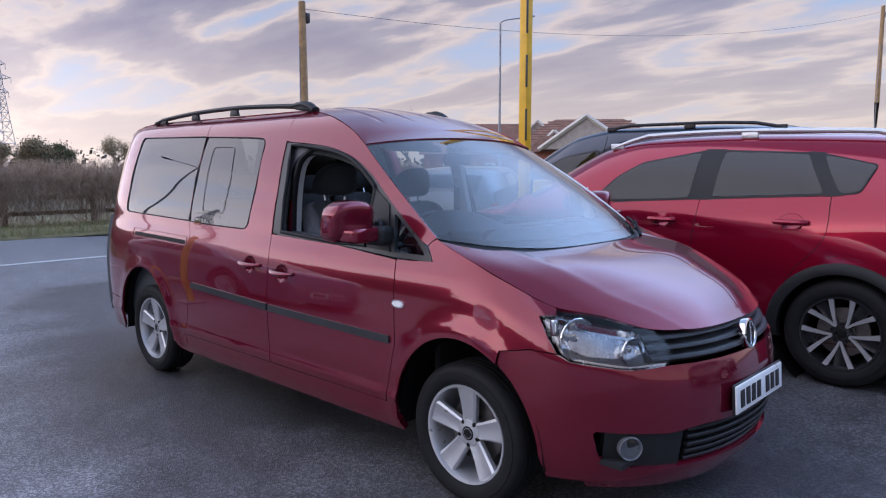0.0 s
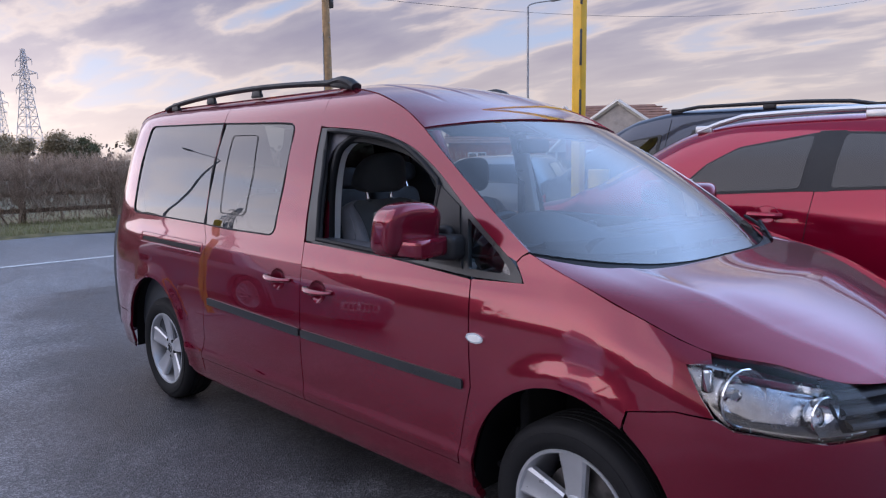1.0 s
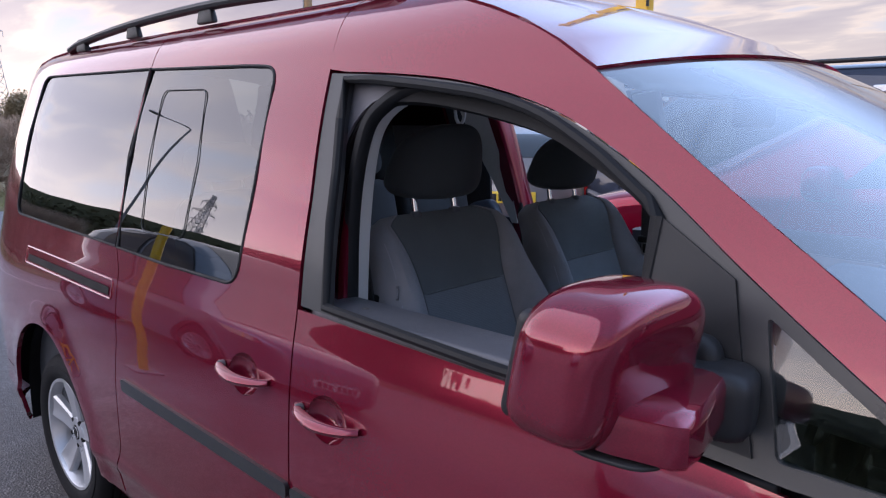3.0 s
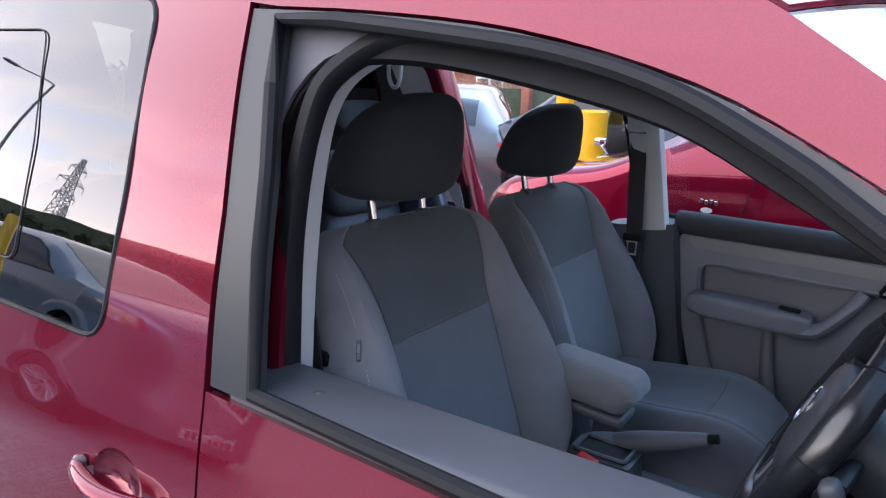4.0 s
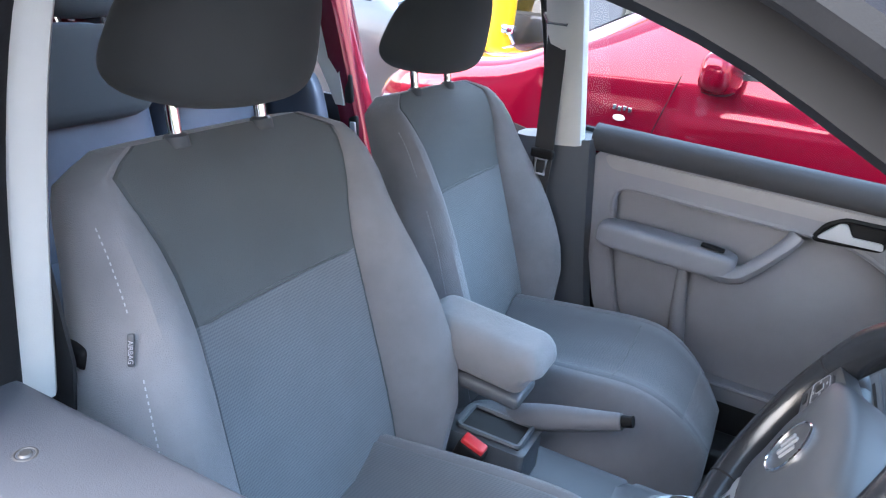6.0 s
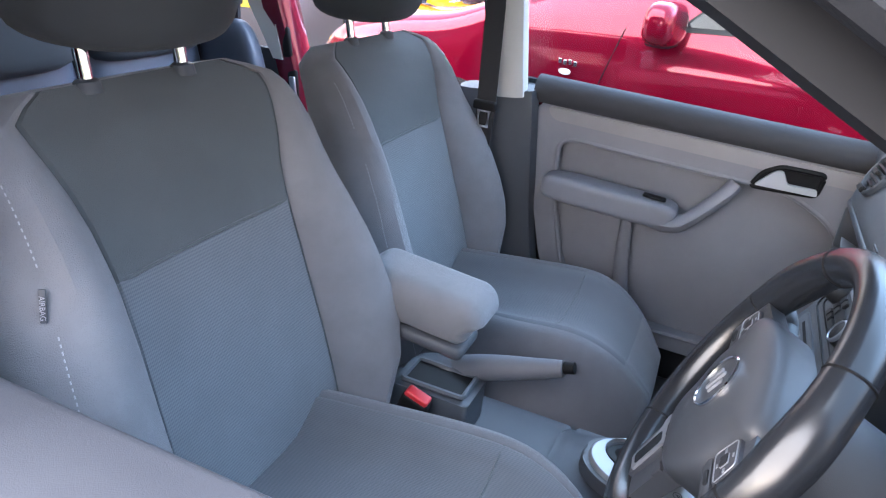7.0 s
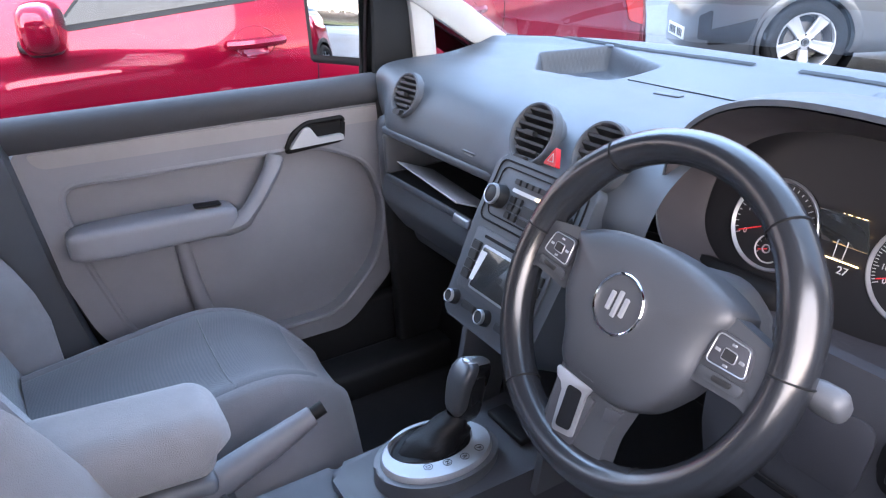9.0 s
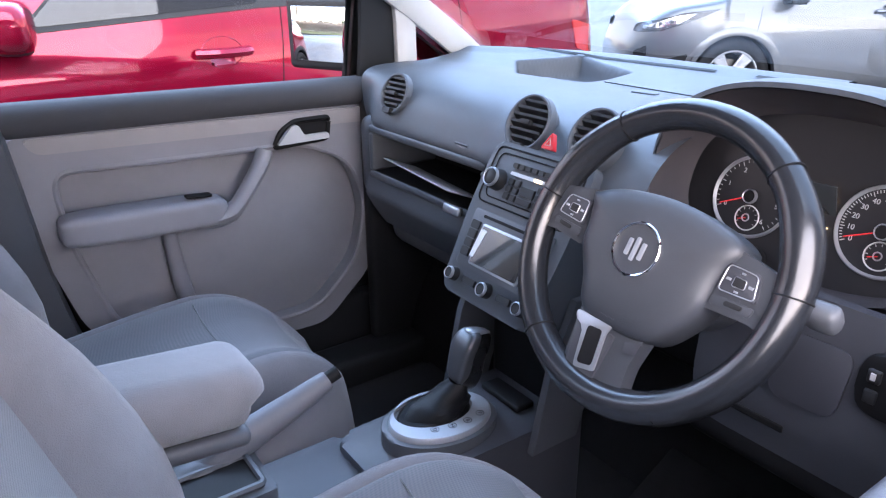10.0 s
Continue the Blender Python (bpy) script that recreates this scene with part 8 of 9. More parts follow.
def barrier_post():
    t = thing("barrier_post", "tall yellow post with black stripes in the forecourt", "post", pose(-3.04, 3.64, .05))
    bm = B()
    rbox(bm, (0, 0, 2.6), (.105, .105, 5.2), .008)
    part("post", bm, YELLOW, t)
    for z in (1.9, 2.5, 3.1, 3.7, 4.3, 4.9):
        bm = B()
        rbox(bm, (.050, -.048, z), (.018, .022, .36), .003)
        part("stripe", bm, BLACKPAINT, t, "black stripe")
    bm = B()
    rbox(bm, (0, 0, .01), (.26, .26, .03), .006)
    part("base_plate", bm, GALV, t)


barrier_post()


def bollard():
    t = thing("bollard", "thick yellow steel bollard with a padlocked hasp", "bollard", pose(-2.84, 3.72, .05))
    bm = B()
    lathe(bm, [(0, 1.27), (.095, 1.27), (.108, 1.255), (.108, 0)], Matrix(), 28)
    part("post", bm, YELLOW, t)
    bm = B()
    tube(bm, [(.08, -.08, 1.02), (.145, -.115, 1.02), (.165, -.105, .96), (.135, -.08, .93)], .018, 8)
    rbox(bm, (.115, -.10, 1.05), (.09, .05, .06), .012)
    part("hasp", bm, CHROME, t)


bollard()


def house(x, y, turn, w, d, h, roof, label, wallm=BRICK, gable=True, cross=(-2, 2.3, 2.6, 4.2), chimney=False):
    """A house with hollow walls seen as brick, tiled roof, gable, windows with frames and panes."""
    t = thing("house", label, "house", pose(x, y, -.32, 0, 0, turn))
    bm = B()
    rbox(bm, (0, 0, h / 2), (w, d, h), .01)
    part("wall", bm, wallm, t)
    bm = B()
    o = .35
    P = [(-w / 2 - o, -d / 2 - o, h), (w / 2 + o, -d / 2 - o, h), (w / 2 + o, d / 2 + o, h), (-w / 2 - o, d / 2 + o, h)]
    r0, r1 = (-w / 2 + (0 if gable else d * .45), 0, h + roof), (w / 2 - (0 if gable else d * .45), 0, h + roof)
    v = [bm.verts.new(p) for p in P] + [bm.verts.new(r0), bm.verts.new(r1)]
    for f in ((0, 1, 5, 4), (2, 3, 4, 5), (1, 2, 5), (3, 0, 4), (3, 2, 1, 0)):
        bm.faces.new([v[i] for i in f])
    part("roof", bm, TILE, t, smooth=False)
    # rows of tiles as stepped courses
    bm = B()
    for i in range(1, 14):
        s = i / 14
        for sy in (-1, 1):
            yy = sy * (d / 2 + o) * (1 - s)
            rbox(bm, (0, yy, h + roof * s + .02), (w + 2 * o if gable else (w + 2 * o) - s * d * .9 - .2, .06, .03), 0, (sy * -30, 0, 0))
    part("tile_course", bm, TILE, t, kind="stuff")
    # cross gable with pale verge boards
    bm = B()
    gx, g, zb_, zz = cross
    for a, b in (((gx - g, zb_), (gx, zz)), ((gx, zz), (gx + g, zb_))):
        tube(bm, [(a[0], -d / 2 - .55, a[1]), (b[0], -d / 2 - .55, b[1])], .11, 4)
    part("verge_board", bm, RENDERW, t)
    bm = B()
    q = [bm.verts.new(p) for p in ((gx - g, -d / 2 - .45, zb_), (gx + g, -d / 2 - .45, zb_), (gx, -d / 2 - .45, zz), (gx - g, 0, zb_), (gx + g, 0, zb_), (gx, 0, zz))]
    for f in ((0, 1, 2), (0, 2, 5, 3), (1, 4, 5, 2), (3, 5, 4), (0, 3, 4, 1)):
        bm.faces.new([q[i] for i in f])
    part("gable", bm, [GABLE], t, "pale boarded gable", smooth=False)
    for wx in (-w * .32, -w * .05, w * .22, w * .40):
        for wz in ((1.4,) if h < 3.5 else (1.4, 4.0)):
            bm = B()
            rbox(bm, (wx, -d / 2 - .01, wz), (1.25, .10, 1.15), .01)
            wf = part("window", bm, WHITE, t)
            bm = B()
            for k in (-.3, .3):
                rbox(bm, (wx + k, -d / 2 - .06, wz), (.5, .02, .98), .004)
            part("pane", bm, DARKPANE, wf)
    bm = B()
    rbox(bm, (w * .3, .4, h + roof), (.6, .6, 1.3), .02)
    if chimney:
        part("chimney", bm, wallm, t)
    else:
        bm.free()
    return t


DARKPANE = mat("dark_window_pane", (.03, .035, .04), .06, var=.1, coat=1)
house(*az(128.6, 54), 38, 11, 7, 2.6, 2.3, "brown-tiled brick bungalow with a lit gable", BRICK, True, (2.4, 1.5, 3.3, 4.9))
house(*az(121.9, 47), 32, 11, 7.5, 2.4, 2.35, "hip-roofed brick bungalow with a pale gable", BRICK, False, (-2.0, 1.9, 1.9, 3.85))
house(4, 58, 10, 16, 9, 2.7, 2.4, "long low brown-roofed house at the end of the forecourt", BRICK)
house(-16.5, 31, 25, 9, 6, 2.5, .9, "small brick building with white windows", BRICK)


def boundary_fence():
    f = thing("boundary_fence", "green panelled fence with brick piers beyond the grass", "fence")
    for i in range(9):
        a = Vector((-17.5 + 1.7 * i, 22.5 + .6 * i, 0))
        bm = B()
        rbox(bm, (a.x, a.y, .55), (.34, .34, 1.75), .01)
        part("pier", bm, BRICK, f, "red brick pier")
        bm = B()
        rbox(bm, (a.x + .85, a.y + .3, .52), (1.36, .06, 1.4), .01, (0, 0, 19.4))
        part("fence_panel", bm, GREENPANEL, f)


GREENPANEL = mat("green_fence_paint", (.055, .075, .045), .8, var=.25, vscale=5, bump=.3, bscale=40)
boundary_fence()


def guard_post():
    t = thing("guard_post", "yellow steel guard post at the forecourt edge", "post", pose(-4.85, -2.15, 0))
    bm = B()
    lathe(bm, [(0, 1.45), (.030, 1.45), (.036, 1.44), (.036, 0)], Matrix(), 20)
    part("post", bm, YELLOW, t)
    bm = B()
    rbox(bm, (0, 0, .01), (.22, .22, .024), .005)
    part("base_plate", bm, GALV, t)


guard_post()

# ---- other parked cars ----
def make_car(label, category, m, body, top, belt, wid, roofw, windows, arches, paintm, wheels, screen, rear_screen, zb=.24, front=.85, back=-3.6, lamps=None, plate=None,
             rails=None, clad=None, handles=(), style=("wide", 5, None), mirror=None, seams=(), tint=None, group="", pillars=()):
    """A whole car from its outlines. Local x forward from the front axle."""
    car = thing(body, label, category, m, group)
    tint = tint or TINT

    def section(x):
        t, b, w, r = top(x), belt(x), wid(x), roofw(x)
        if t < b + .10:
            b = t - .07
            r = w * .90
            pts = [(zb, w * .93), (zb + .08, w * .975), (.5, w * .995), (.68, w), (b - .06, w * .985), (b, w * .965), (b + .03, w * .93), (t - .018, w * .82), (t - .004, w * .6), (t, w * .3), (t + .002, 0)]
        else:
            pts = [(zb, w * .93), (zb + .08, w * .975), (.5, w * .995), (.68, w), (b - .14, w * .985), (b, w * .945), (b + (t - b) * .5, (w * .945 + r) / 2 + .012), (t - .075, r), (t - .022, r - .075), (t - .002, r * .55), (t + .004, 0)]
        f = spline(pts[:6])
        low_ = [(zb + (pts[5][0] - zb) * k / 16, f(zb + (pts[5][0] - zb) * k / 16)) for k in range(16)]
        return low_ + pts[5:]
    n = 150
    bm = B()
    rows = []
    for i in range(n + 1):
        x = back + (front - back) * i / n
        pts = section(x)
        ring = [(x, w, z) for z, w in pts] + [(x, -w, z) for z, w in pts[::-1][1:]]
        rows.append([bm.verts.new(p) for p in ring])
    for A, C in zip(rows, rows[1:]):
        for j in range(len(A) - 1):
            bm.faces.new((A[j], A[j + 1], C[j + 1], C[j]))
        bm.faces.new((A[-1], A[0], C[0], C[-1]))
    bm.faces.new(rows[0])
    bm.faces.new(rows[-1][::-1])
    shell = part("body", bm, [paintm, BLACK], car)
    shell.data.set_sharp_from_angle(angle=radians(55))
    # wheel arches: open the shell round each wheel
    me = shell.data
    bm = bmesh.new()
    bm.from_mesh(me)
    gone = [f for f in bm.faces if any(abs(f.calc_center_median().y) > .35 and math.hypot(f.calc_center_median().x - cx, f.calc_center_median().z - .345) < rr + .012 for cx, rr in arches)
            or any(abs(f.calc_center_median().y) > .35 and ((f.calc_center_median().x - hx) / .058) ** 2 + ((f.calc_center_median().z - hz) / .036) ** 2 < 1 for hx, hz in handles)]
    bmesh.ops.delete(bm, geom=gone, context='FACES')
    bm.to_mesh(me)
    bm.free()
    for cx, rr in arches:
        for sy in (-1, 1):
            bm = B()
            lathe(bm, [(0, .50), (rr + .03, .50), (rr + .03, .84)], pose(cx, 0, .345, -90 * sy), 40)
            part("arch_liner", bm, BLACK, car)
    cache = {}

    def Y(x, z):
        k = round(x, 3)
        if k not in cache:
            cache[k] = spline(section(x)[:19])
        return cache[k](z)
    for sg in (-1, 1):
        mp = (lambda u, v: (u, -Y(u, v), v)) if sg < 0 else (lambda u, v: (-u, Y(-u, v), v))

        def P(pts):
            return [(a if sg < 0 else -a, b) for a, b in pts]
        for pts in windows:
            w_ = panel("side_window", P(round_poly(pts, .03)), [], mp, .08, TRIM, car, "", .004, .003)
            k = [(sum(p[0] for p in pts) / len(pts)), (sum(p[1] for p in pts) / len(pts))]
            small = [((p[0] - k[0]) * .93 + k[0], (p[1] - k[1]) * .90 + k[1]) for p in pts]
            panel("window_glass", P(round_poly(small, .03)), [], mp, .08, tint, w_, "tinted window glass", 0, .006)
        for pts in pillars:
            panel("window_pillar", P(pts), [], mp, .08, TRIM, car, "black window pillar", .004, .002)
        for line in seams:
            bm = B()
            tube(bm, [mp(a if sg < 0 else -a, b) for a, b in smooth_line(line, 5)], .0025, 5)
            part("door_seam", bm, BLACK, car)
        for hx, hz in handles:
            bm = B()
            tube(bm, [(hx + .10 - .2 * i / 8, sg * (Y(hx, hz) + .010 + .024 * math.sin(math.pi * i / 8) ** .6), hz) for i in range(9)], .024, 8, False, .8)
            part("door_handle", bm, paintm, car)
            def dish(u, v):
                x = u if sg < 0 else -u
                r2 = ((x - hx) / .078) ** 2 + ((v - hz) / .056) ** 2
                return (x, sg * (Y(x, v) + .002 - .030 * max(0, 1 - r2) ** .8), v)
            panel("handle_recess", P(ellipse(hx, hz, .0778, .0558, n=28)), [], dish, .014, paintm, car, "", .004, 0, .014)
        if True:
            for cx, rr in arches:
                bm = B()
                a0, a1 = -20, 200
                rows = []
                for i in range(33):
                    a = radians(a0 + (a1 - a0) * i / 32)
                    q = []
                    for r_, o in ((rr - .015, -.05), (rr - .015, .012), (rr + .02, .018), (rr + .055, .008), (rr + .06, -.02)):
                        x, z = cx + r_ * math.cos(a), max(.345 + r_ * math.sin(a), zb + .01)
                        q.append(bm.verts.new((x, sg * (Y(x, z) + o), z)))
                    rows.append(q)
                for A, C in zip(rows, rows[1:]):
                    for j in range(4):
                        bm.faces.new((A[j], A[j + 1], C[j + 1], C[j]))
                part("arch_cladding" if clad else "arch_lip", bm, TRIM if clad else paintm, car, "black plastic arch cladding" if clad else "")
        if clad:
            a, b = arches[0], arches[1]
            xs0, xs1 = min(a[0], b[0]) + a[1] + .04, max(a[0], b[0]) - a[1] - .04
            panel("sill_cladding", P([(xs1, zb + .01), (xs0, zb + .01), (xs0, zb + .14), (xs1, zb + .14)]), [], mp, .06, TRIM, car, "", .02, .010)
        if rails:
            x0, x1, mt = rails
            bm = B()
            pts = [(x0 + (x1 - x0) * i / 14, sg * (roofw(x0 + (x1 - x0) * i / 14) - .055), top(x0 + (x1 - x0) * i / 14) + .035 * min(1, i / 2, (14 - i) / 2) - .02) for i in range(15)]
            tube(bm, pts, .018, 8)
            for k in (0.02, .5, .98):
                x = x0 + (x1 - x0) * k
                rbox(bm, (x, sg * (roofw(x) - .055), top(x) - .015), (.12, .03, .05), .01)
            part("roof_rail", bm, mt, car)
        if mirror:
            mx, mz = mirror
            bm = B()
            pad(bm, (mx, sg * (Y(mx, mz - .05) + .14), mz), (.13, .25, .165), 3, (0, 0, sg * -10), 6)
            dm = part("door_mirror", bm, paintm, car)
            bm = B()
            pad(bm, (mx + .03, sg * (Y(mx, mz - .05) + .02), mz - .06), (.10, .14, .05), 3, (0, 0, 0), 5)
            pad(bm, (mx, sg * (Y(mx, mz - .05) + .14), mz - .066), (.10, .18, .03), 3, (0, 0, sg * -10), 5)
            part("mirror_foot", bm, TRIM, dm)
        for cx, yy in wheels:
            st, sp, rm = style
            wheel(car, cx, sg * yy, sg, .345, .235, sp, st, rm)
        for lm in lamps or ():
            nm, pts, mt, lb = lm
            panel(nm, P(round_poly(pts, .025)), [], mp, .04, mt, car, lb, .01, .004)
    # screens over the top surface
    for nm, (x0, x1), mt in (("windscreen", screen, tint), ("rear_screen", rear_screen, tint)):
        def tp(u, v):
            x = x0 + (x1 - x0) * u
            r = min(roofw(x), wid(x) * .92)
            y = v * (r - .10)
            s = abs(v)
            z = top(x) + .004 - .022 * s ** 3
            return (x, y, z)
        bm = grid_sheet(lambda a, b: Vector(tp(a, 2 * b - 1)) + Vector((0, 0, .006)), 14, 10)
        part(nm, bm, mt, car)
    if plate:
        px, pz, mt = plate
        bm = B()
        rbox(bm, (px, 0, pz), (.015, .52, .112), .004)
        pl = part("number_plate", bm, mt, car)
        for yy in (-.2, -.14, -.08, -.02, .08, .14, .2):
            bm = B()
            rbox(bm, (px + (.009 if px > 0 else -.009), yy, pz), (.003, .04, .07), .001)
            part("plate_bar", bm, INK, pl)
    return car


TINT = glass("dark_car_glass", (.22, .25, .27), 1.5, gain=1.8)
TINT2 = mat("opaque_car_glass", (.02, .025, .03), .04, var=.05, coat=1.0)
sp_ = spline
# bright red crossover, facing away
qtop = sp_([(-3.70, 1.05), (-3.55, 1.25), (-3.40, 1.46), (-3.2, 1.585), (-2.6, 1.63), (-1.9, 1.645), (-1.3, 1.63), (-.95, 1.57), (-.45, 1.33), (.06, 1.08), (.3, 1.035), (.6, .96), (.80, .84), (.90, .70)])
qbelt = sp_([(-3.7, 1.24), (-3.0, 1.21), (-2.4, 1.17), (-.5, 1.10), (.3, 1.02), (.9, .9)])
qwid = sp_([(-3.70, .70), (-3.55, .80), (-3.2, .865), (-2.4, .89), (-.5, .89), (.2, .875), (.55, .80), (.78, .65), (.90, .45)])
qroof = sp_([(-3.7, .60), (-3.3, .63), (-2, .655), (-1, .65), (-.4, .70), (.1, .78)])
crossover = make_car("bright red crossover with black arch cladding and roof rails", "car", pose(-1.99, 2.765, .07, 0, 0, 180), "crossover", qtop, qbelt, qwid, qroof,
         [[(-.88, 1.115), (-1.10, 1.33), (-1.30, 1.44), (-1.78, 1.525), (-1.74, 1.17)], [(-1.86, 1.175), (-1.90, 1.525), (-2.50, 1.50), (-2.64, 1.22)], [(-2.70, 1.225), (-2.56, 1.495), (-2.90, 1.42), (-2.82, 1.24)]],
         [(0, .40), (-2.765, .40)], RED2, [(0, .775), (-2.765, .775)], (-.95, .03), (-3.60, -3.36), zb=.26, front=.90, back=-3.70,
         lamps=[("tail_lamp", [(-3.40, 1.05), (-3.62, 1.0), (-3.63, .85), (-3.45, .90)], REDLENS, "red tail lamp"), ("headlamp", [(.42, .86), (.76, .76), (.74, .66), (.50, .72)], CHROME, "clear headlamp")],
         plate=(-3.71, .85, YPLATE), rails=(-.95, -3.15, ALLOY), clad=True, handles=[(-1.54, 1.02), (-2.44, 1.045)], style=("petal", 5, DARKALLOY), mirror=(-.86, 1.15),
         pillars=[[(-1.72, 1.168), (-1.77, 1.532), (-1.92, 1.530), (-1.88, 1.172)], [(-2.62, 1.215), (-2.48, 1.508), (-2.58, 1.498), (-2.72, 1.222)]],
         seams=[[(-.70, 1.10), (-.61, .75), (-.53, .40)], [(-1.80, 1.17), (-1.76, .8), (-1.74, .40)], [(-2.66, 1.215), (-2.64, .95), (-2.45, .70), (-2.38, .45)]])
# small plain badge shapes on its front wing
bm = B()
for i in range(4):
    rbox(bm, (-.475 - .021 * i, .889, .945 - (.004 if i % 2 else 0)), (.015, .006, .020), .002)
part("wing_badge", bm, CHROME, crossover, "small chrome wing badge")
bm = B()
lathe(bm, [(0, .004), (.024, .004), (.026, 0)], Matrix.Translation((-.50, .888, .905)) @ pose(0, 0, 0, -90, 0, 0) @ Matrix.Diagonal((1, .5, 1, 1)), 24)
part("wing_disc", bm, PLATE, crossover)
# dark blue van beyond it
dtop = sp_([(-3.98, 1.2), (-3.9, 1.55), (-3.75, 1.74), (-3.5, 1.80), (-2.5, 1.85), (-1.6, 1.85), (-1.1, 1.78), (-.75, 1.63), (-.2, 1.25), (.1, 1.10), (.5, 1.02), (.75, .88), (.90, .66)])
dbelt = sp_([(-4, 1.12), (-1.5, 1.09), (-.2, 1.06), (.5, .98), (.9, .85)])
dwid = sp_([(-3.98, .78), (-3.8, .85), (-3.3, .89), (-.3, .89), (.3, .85), (.6, .76), (.8, .6), (.90, .42)])
droof = sp_([(-4, .56), (-3.4, .60), (-1.5, .61), (-.8, .64), (-.2, .74), (.2, .78)])
make_car("dark blue van with black roof rails beside the red crossover", "van", pose(-3.83, 4.95, .07, 0, 0, 180), "van", dtop, dbelt, dwid, droof,
         [[(-.25, 1.10), (-.60, 1.36), (-.95, 1.52), (-1.40, 1.60), (-1.40, 1.11)], [(-1.72, 1.12), (-1.72, 1.63), (-2.42, 1.66), (-2.40, 1.13)], [(-2.48, 1.13), (-2.50, 1.66), (-3.42, 1.65), (-3.38, 1.15)]],
         [(0, .40), (-3.006, .40)], BLUE, [(0, .775), (-3.006, .775)], (-.78, .06), (-3.95, -3.78), front=.90, back=-3.98, rails=(-1.45, -3.4, TRIM),
         lamps=[("headlamp", [(.40, .90), (.74, .80), (.74, .70), (.48, .74)], CHROME, "clear headlamp")], plate=(.91, .55, PLATE), handles=[(-1.30, .90), (-1.62, .92)], mirror=(-.55, 1.18),
         seams=[[(-.42, 1.06), (-.38, .7), (-.44, .4)], [(-1.47, 1.75), (-1.45, 1.1), (-1.43, .4)], [(-2.46, 1.75), (-2.42, 1.1), (-2.36, .8), (-2.44, .4)]])
# silver hatchback, nose towards the red one's tail
stop_ = sp_([(-3.2, .95), (-3.1, 1.2), (-2.8, 1.40), (-2.2, 1.49), (-1.4, 1.51), (-.9, 1.46), (-.4, 1.27), (.15, 1.04), (.5, .97), (.72, .84), (.85, .62)])
sbelt = sp_([(-3.2, 1.05), (-1.5, 1.0), (-.2, .97), (.4, .92), (.85, .8)])
swid = sp_([(-3.2, .70), (-3.0, .80), (-2.6, .86), (-.5, .87), (.2, .85), (.5, .77), (.72, .62), (.85, .42)])
sroof = sp_([(-3.2, .55), (-2, .60), (-1, .60), (-.4, .68), (.1, .76)])
SW = [[(-.30, 1.02), (-.75, 1.30), (-1.05, 1.40), (-1.45, 1.42), (-1.45, 1.03)], [(-1.52, 1.03), (-1.52, 1.42), (-2.2, 1.40), (-2.4, 1.08)]]
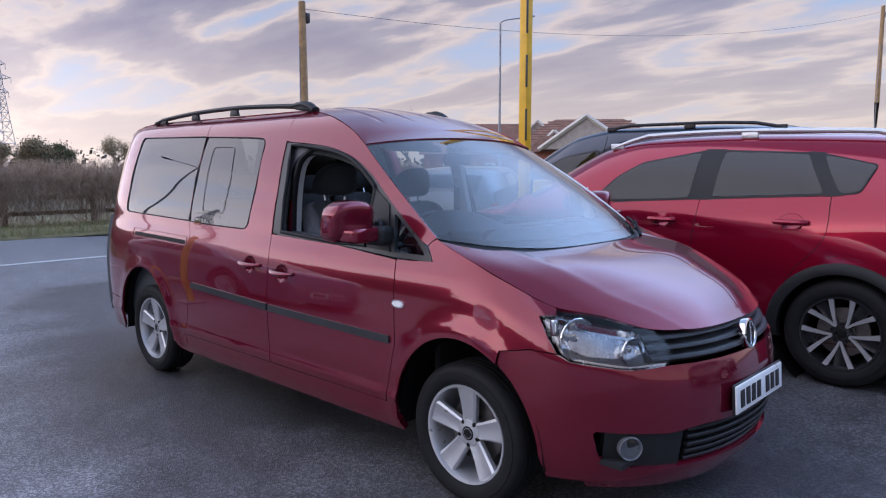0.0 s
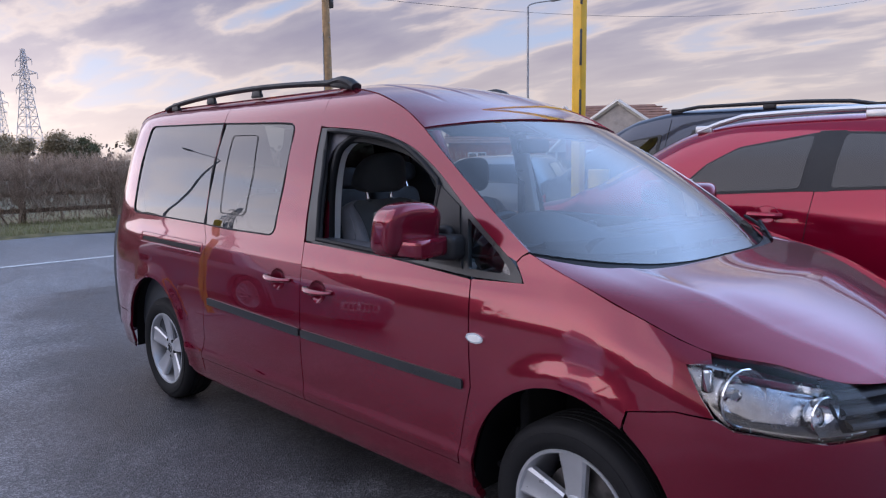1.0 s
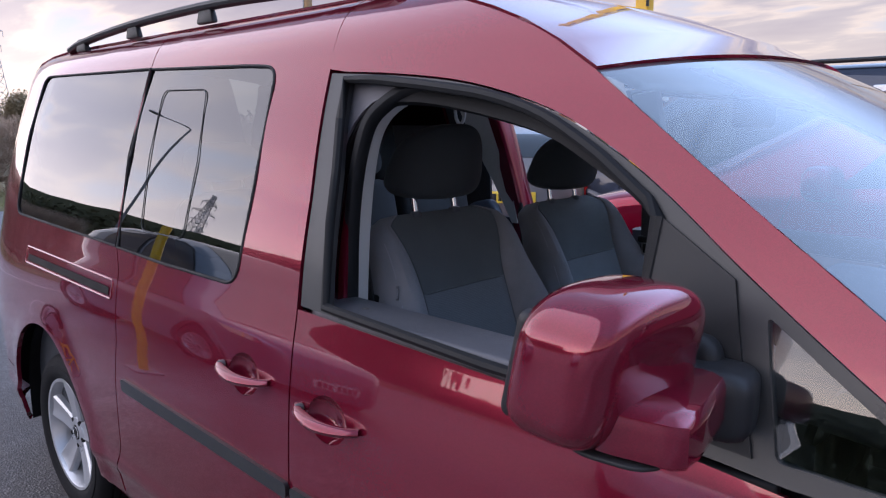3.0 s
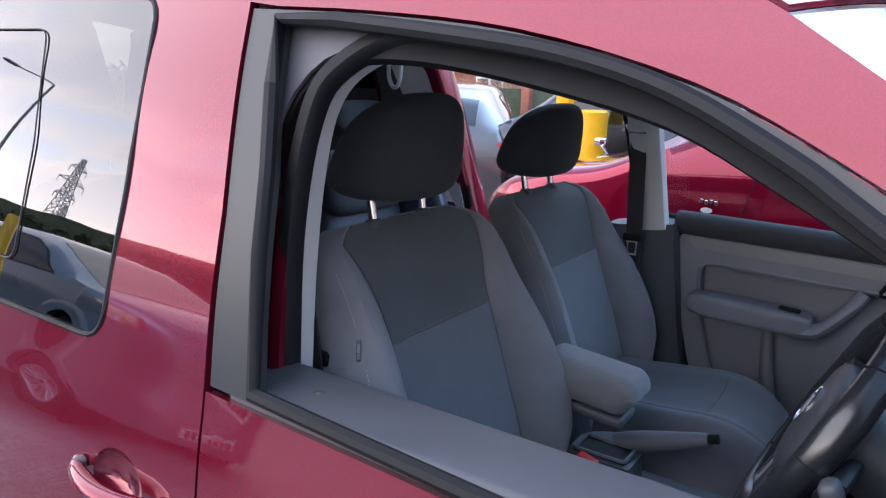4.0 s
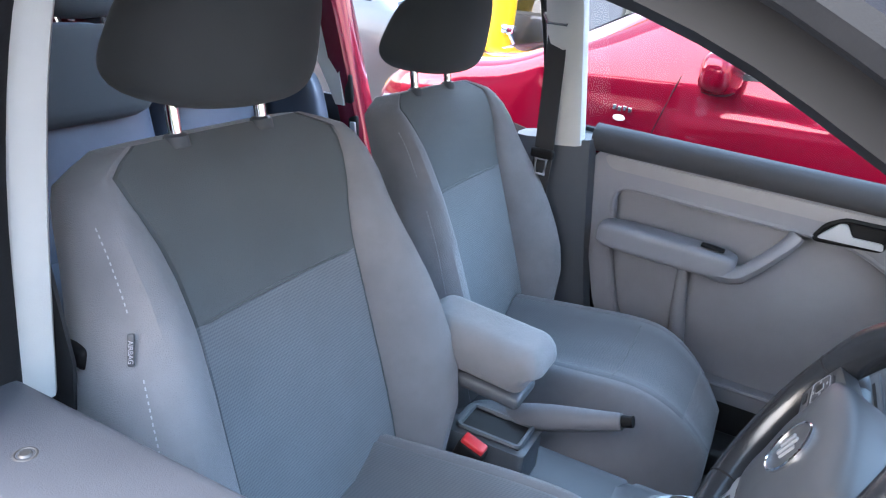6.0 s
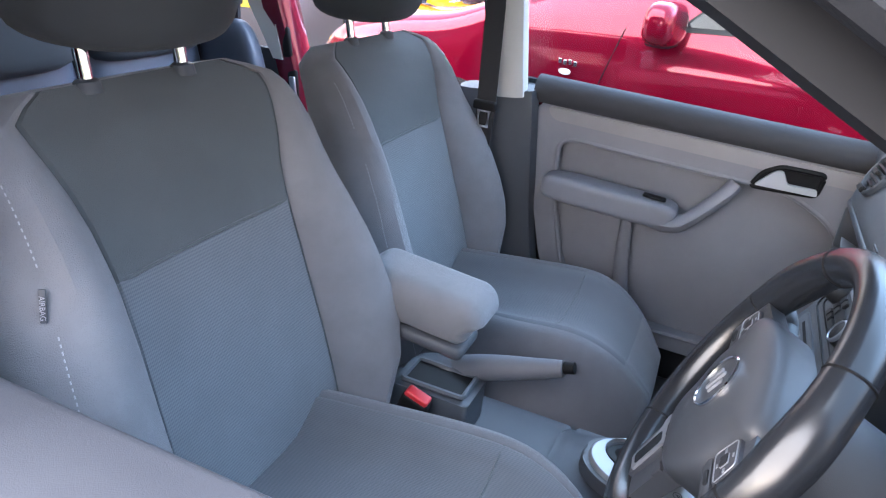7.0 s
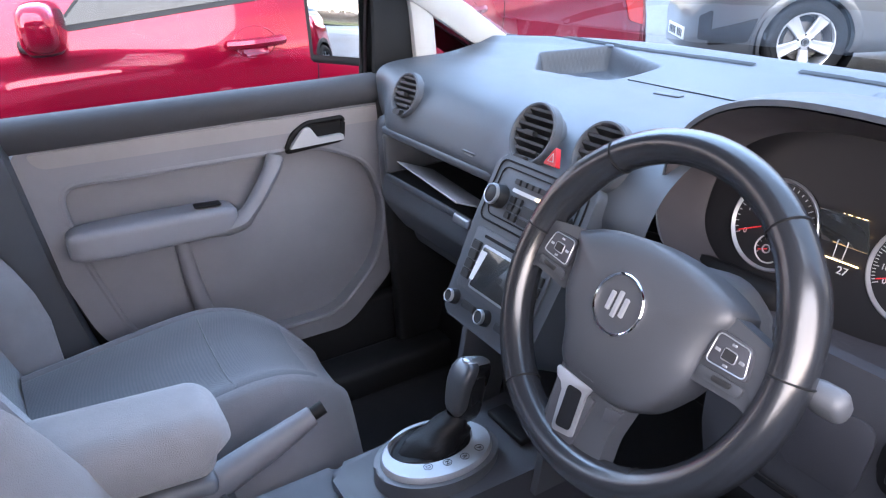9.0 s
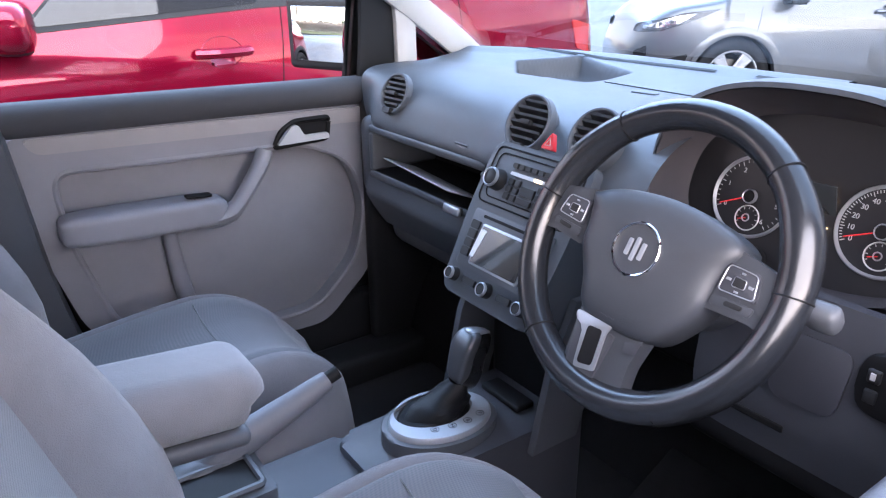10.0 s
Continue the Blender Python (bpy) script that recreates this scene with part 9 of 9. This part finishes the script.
make_car("silver hatchback with alloy wheels on the forecourt", "car", pose(4.92, 3.66, .07, 0, 0, 147), "hatchback", stop_, sbelt, swid, sroof, SW,
         [(0, .385), (-2.55, .385)], SILVER, [(0, .745), (-2.55, .745)], (-.90, .10), (-3.12, -2.85), front=.85, back=-3.2,
         lamps=[("headlamp", [(.16, .935), (.46, .90), (.78, .795), (.80, .72), (.62, .745), (.40, .83)], LAMPBACK, "clear swept headlamp"), ("lamp_reflector", [(.36, .895), (.52, .87), (.74, .78), (.66, .765), (.48, .82)], REFLECTOR, ""), ("fog_surround", [(.40, .56), (.72, .46), (.74, .32), (.46, .36)], BLACK, "black fog lamp surround"),
                ("front_grille", [(.72, .62), (.80, .56), (.80, .36), (.72, .36)], BLACK, "black grille")],
         plate=(.86, .38, PLATE), handles=[(-1.3, .90), (-2.2, .92)], mirror=(-.45, 1.05), tint=TINT2, seams=[[(-.2, .95), (-.15, .6), (-.2, .35)], [(-1.48, 1.0), (-1.46, .4)]])
# white hatchbacks towards the road
for cx_, cy_, turn, pm, lb in ((-8.6, 9.6, 135, WHITE, "white estate car parked near the road"), (-5.9, 6.5, 118, SILVER, "pale silver car with red tail lamps by the road"), (-12.5, 11.2, 120, WHITE, "white hatchback parked near the road")):
    make_car(lb, "car", pose(cx_, cy_, ground_z(cx_, cy_) if cx_ > -7 else -.22, 0, 0, turn), "hatchback", stop_, sbelt, swid, sroof, SW,
             [(0, .385), (-2.55, .385)], pm, [(0, .745), (-2.55, .745)], (-.90, .10), (-3.12, -2.85), front=.85, back=-3.2,
             lamps=[("headlamp", [(.26, .90), (.62, .84), (.68, .72), (.42, .76)], CHROME, ""), ("tail_lamp", [(-2.98, 1.10), (-3.17, 1.02), (-3.17, .74), (-3.02, .80)], REDLENS, "red tail lamp")],
             plate=(-3.21, .80, YPLATE), tint=TINT2, group="cars near the road")
# unseen white hatchback across the forecourt, added to reflect pale in the quarter light
make_car("added unseen white hatchback, a pale reflection for the quarter light", "car", pose(-2.6, -6.6, 0, 0, 0, 62), "hatchback", stop_, sbelt, swid, sroof, SW,
         [(0, .385), (-2.55, .385)], WHITE, [(0, .745), (-2.55, .745)], (-.90, .10), (-3.12, -2.85), front=.85, back=-3.2,
         lamps=[("headlamp", [(.26, .90), (.62, .84), (.68, .72), (.42, .76)], CHROME, "")], plate=(.86, .45, PLATE), tint=TINT2)
# grey-blue car opposite, seen in the paint's reflections
make_car("grey-blue hatchback with many-spoked wheels on the forecourt", "car", pose(-5.35, -3.75, 0, 0, 0, 0), "hatchback", stop_, sbelt, swid, sroof, SW,
         [(0, .385), (-2.55, .385)], GREYBLUE, [(0, .745), (-2.55, .745)], (-.90, .10), (-3.12, -2.85), front=.85, back=-3.2,
         lamps=[("headlamp", [(.26, .90), (.62, .84), (.68, .72), (.42, .76)], CHROME, "")], plate=(.86, .45, PLATE), tint=TINT2, style=("many", 15, ALLOY))
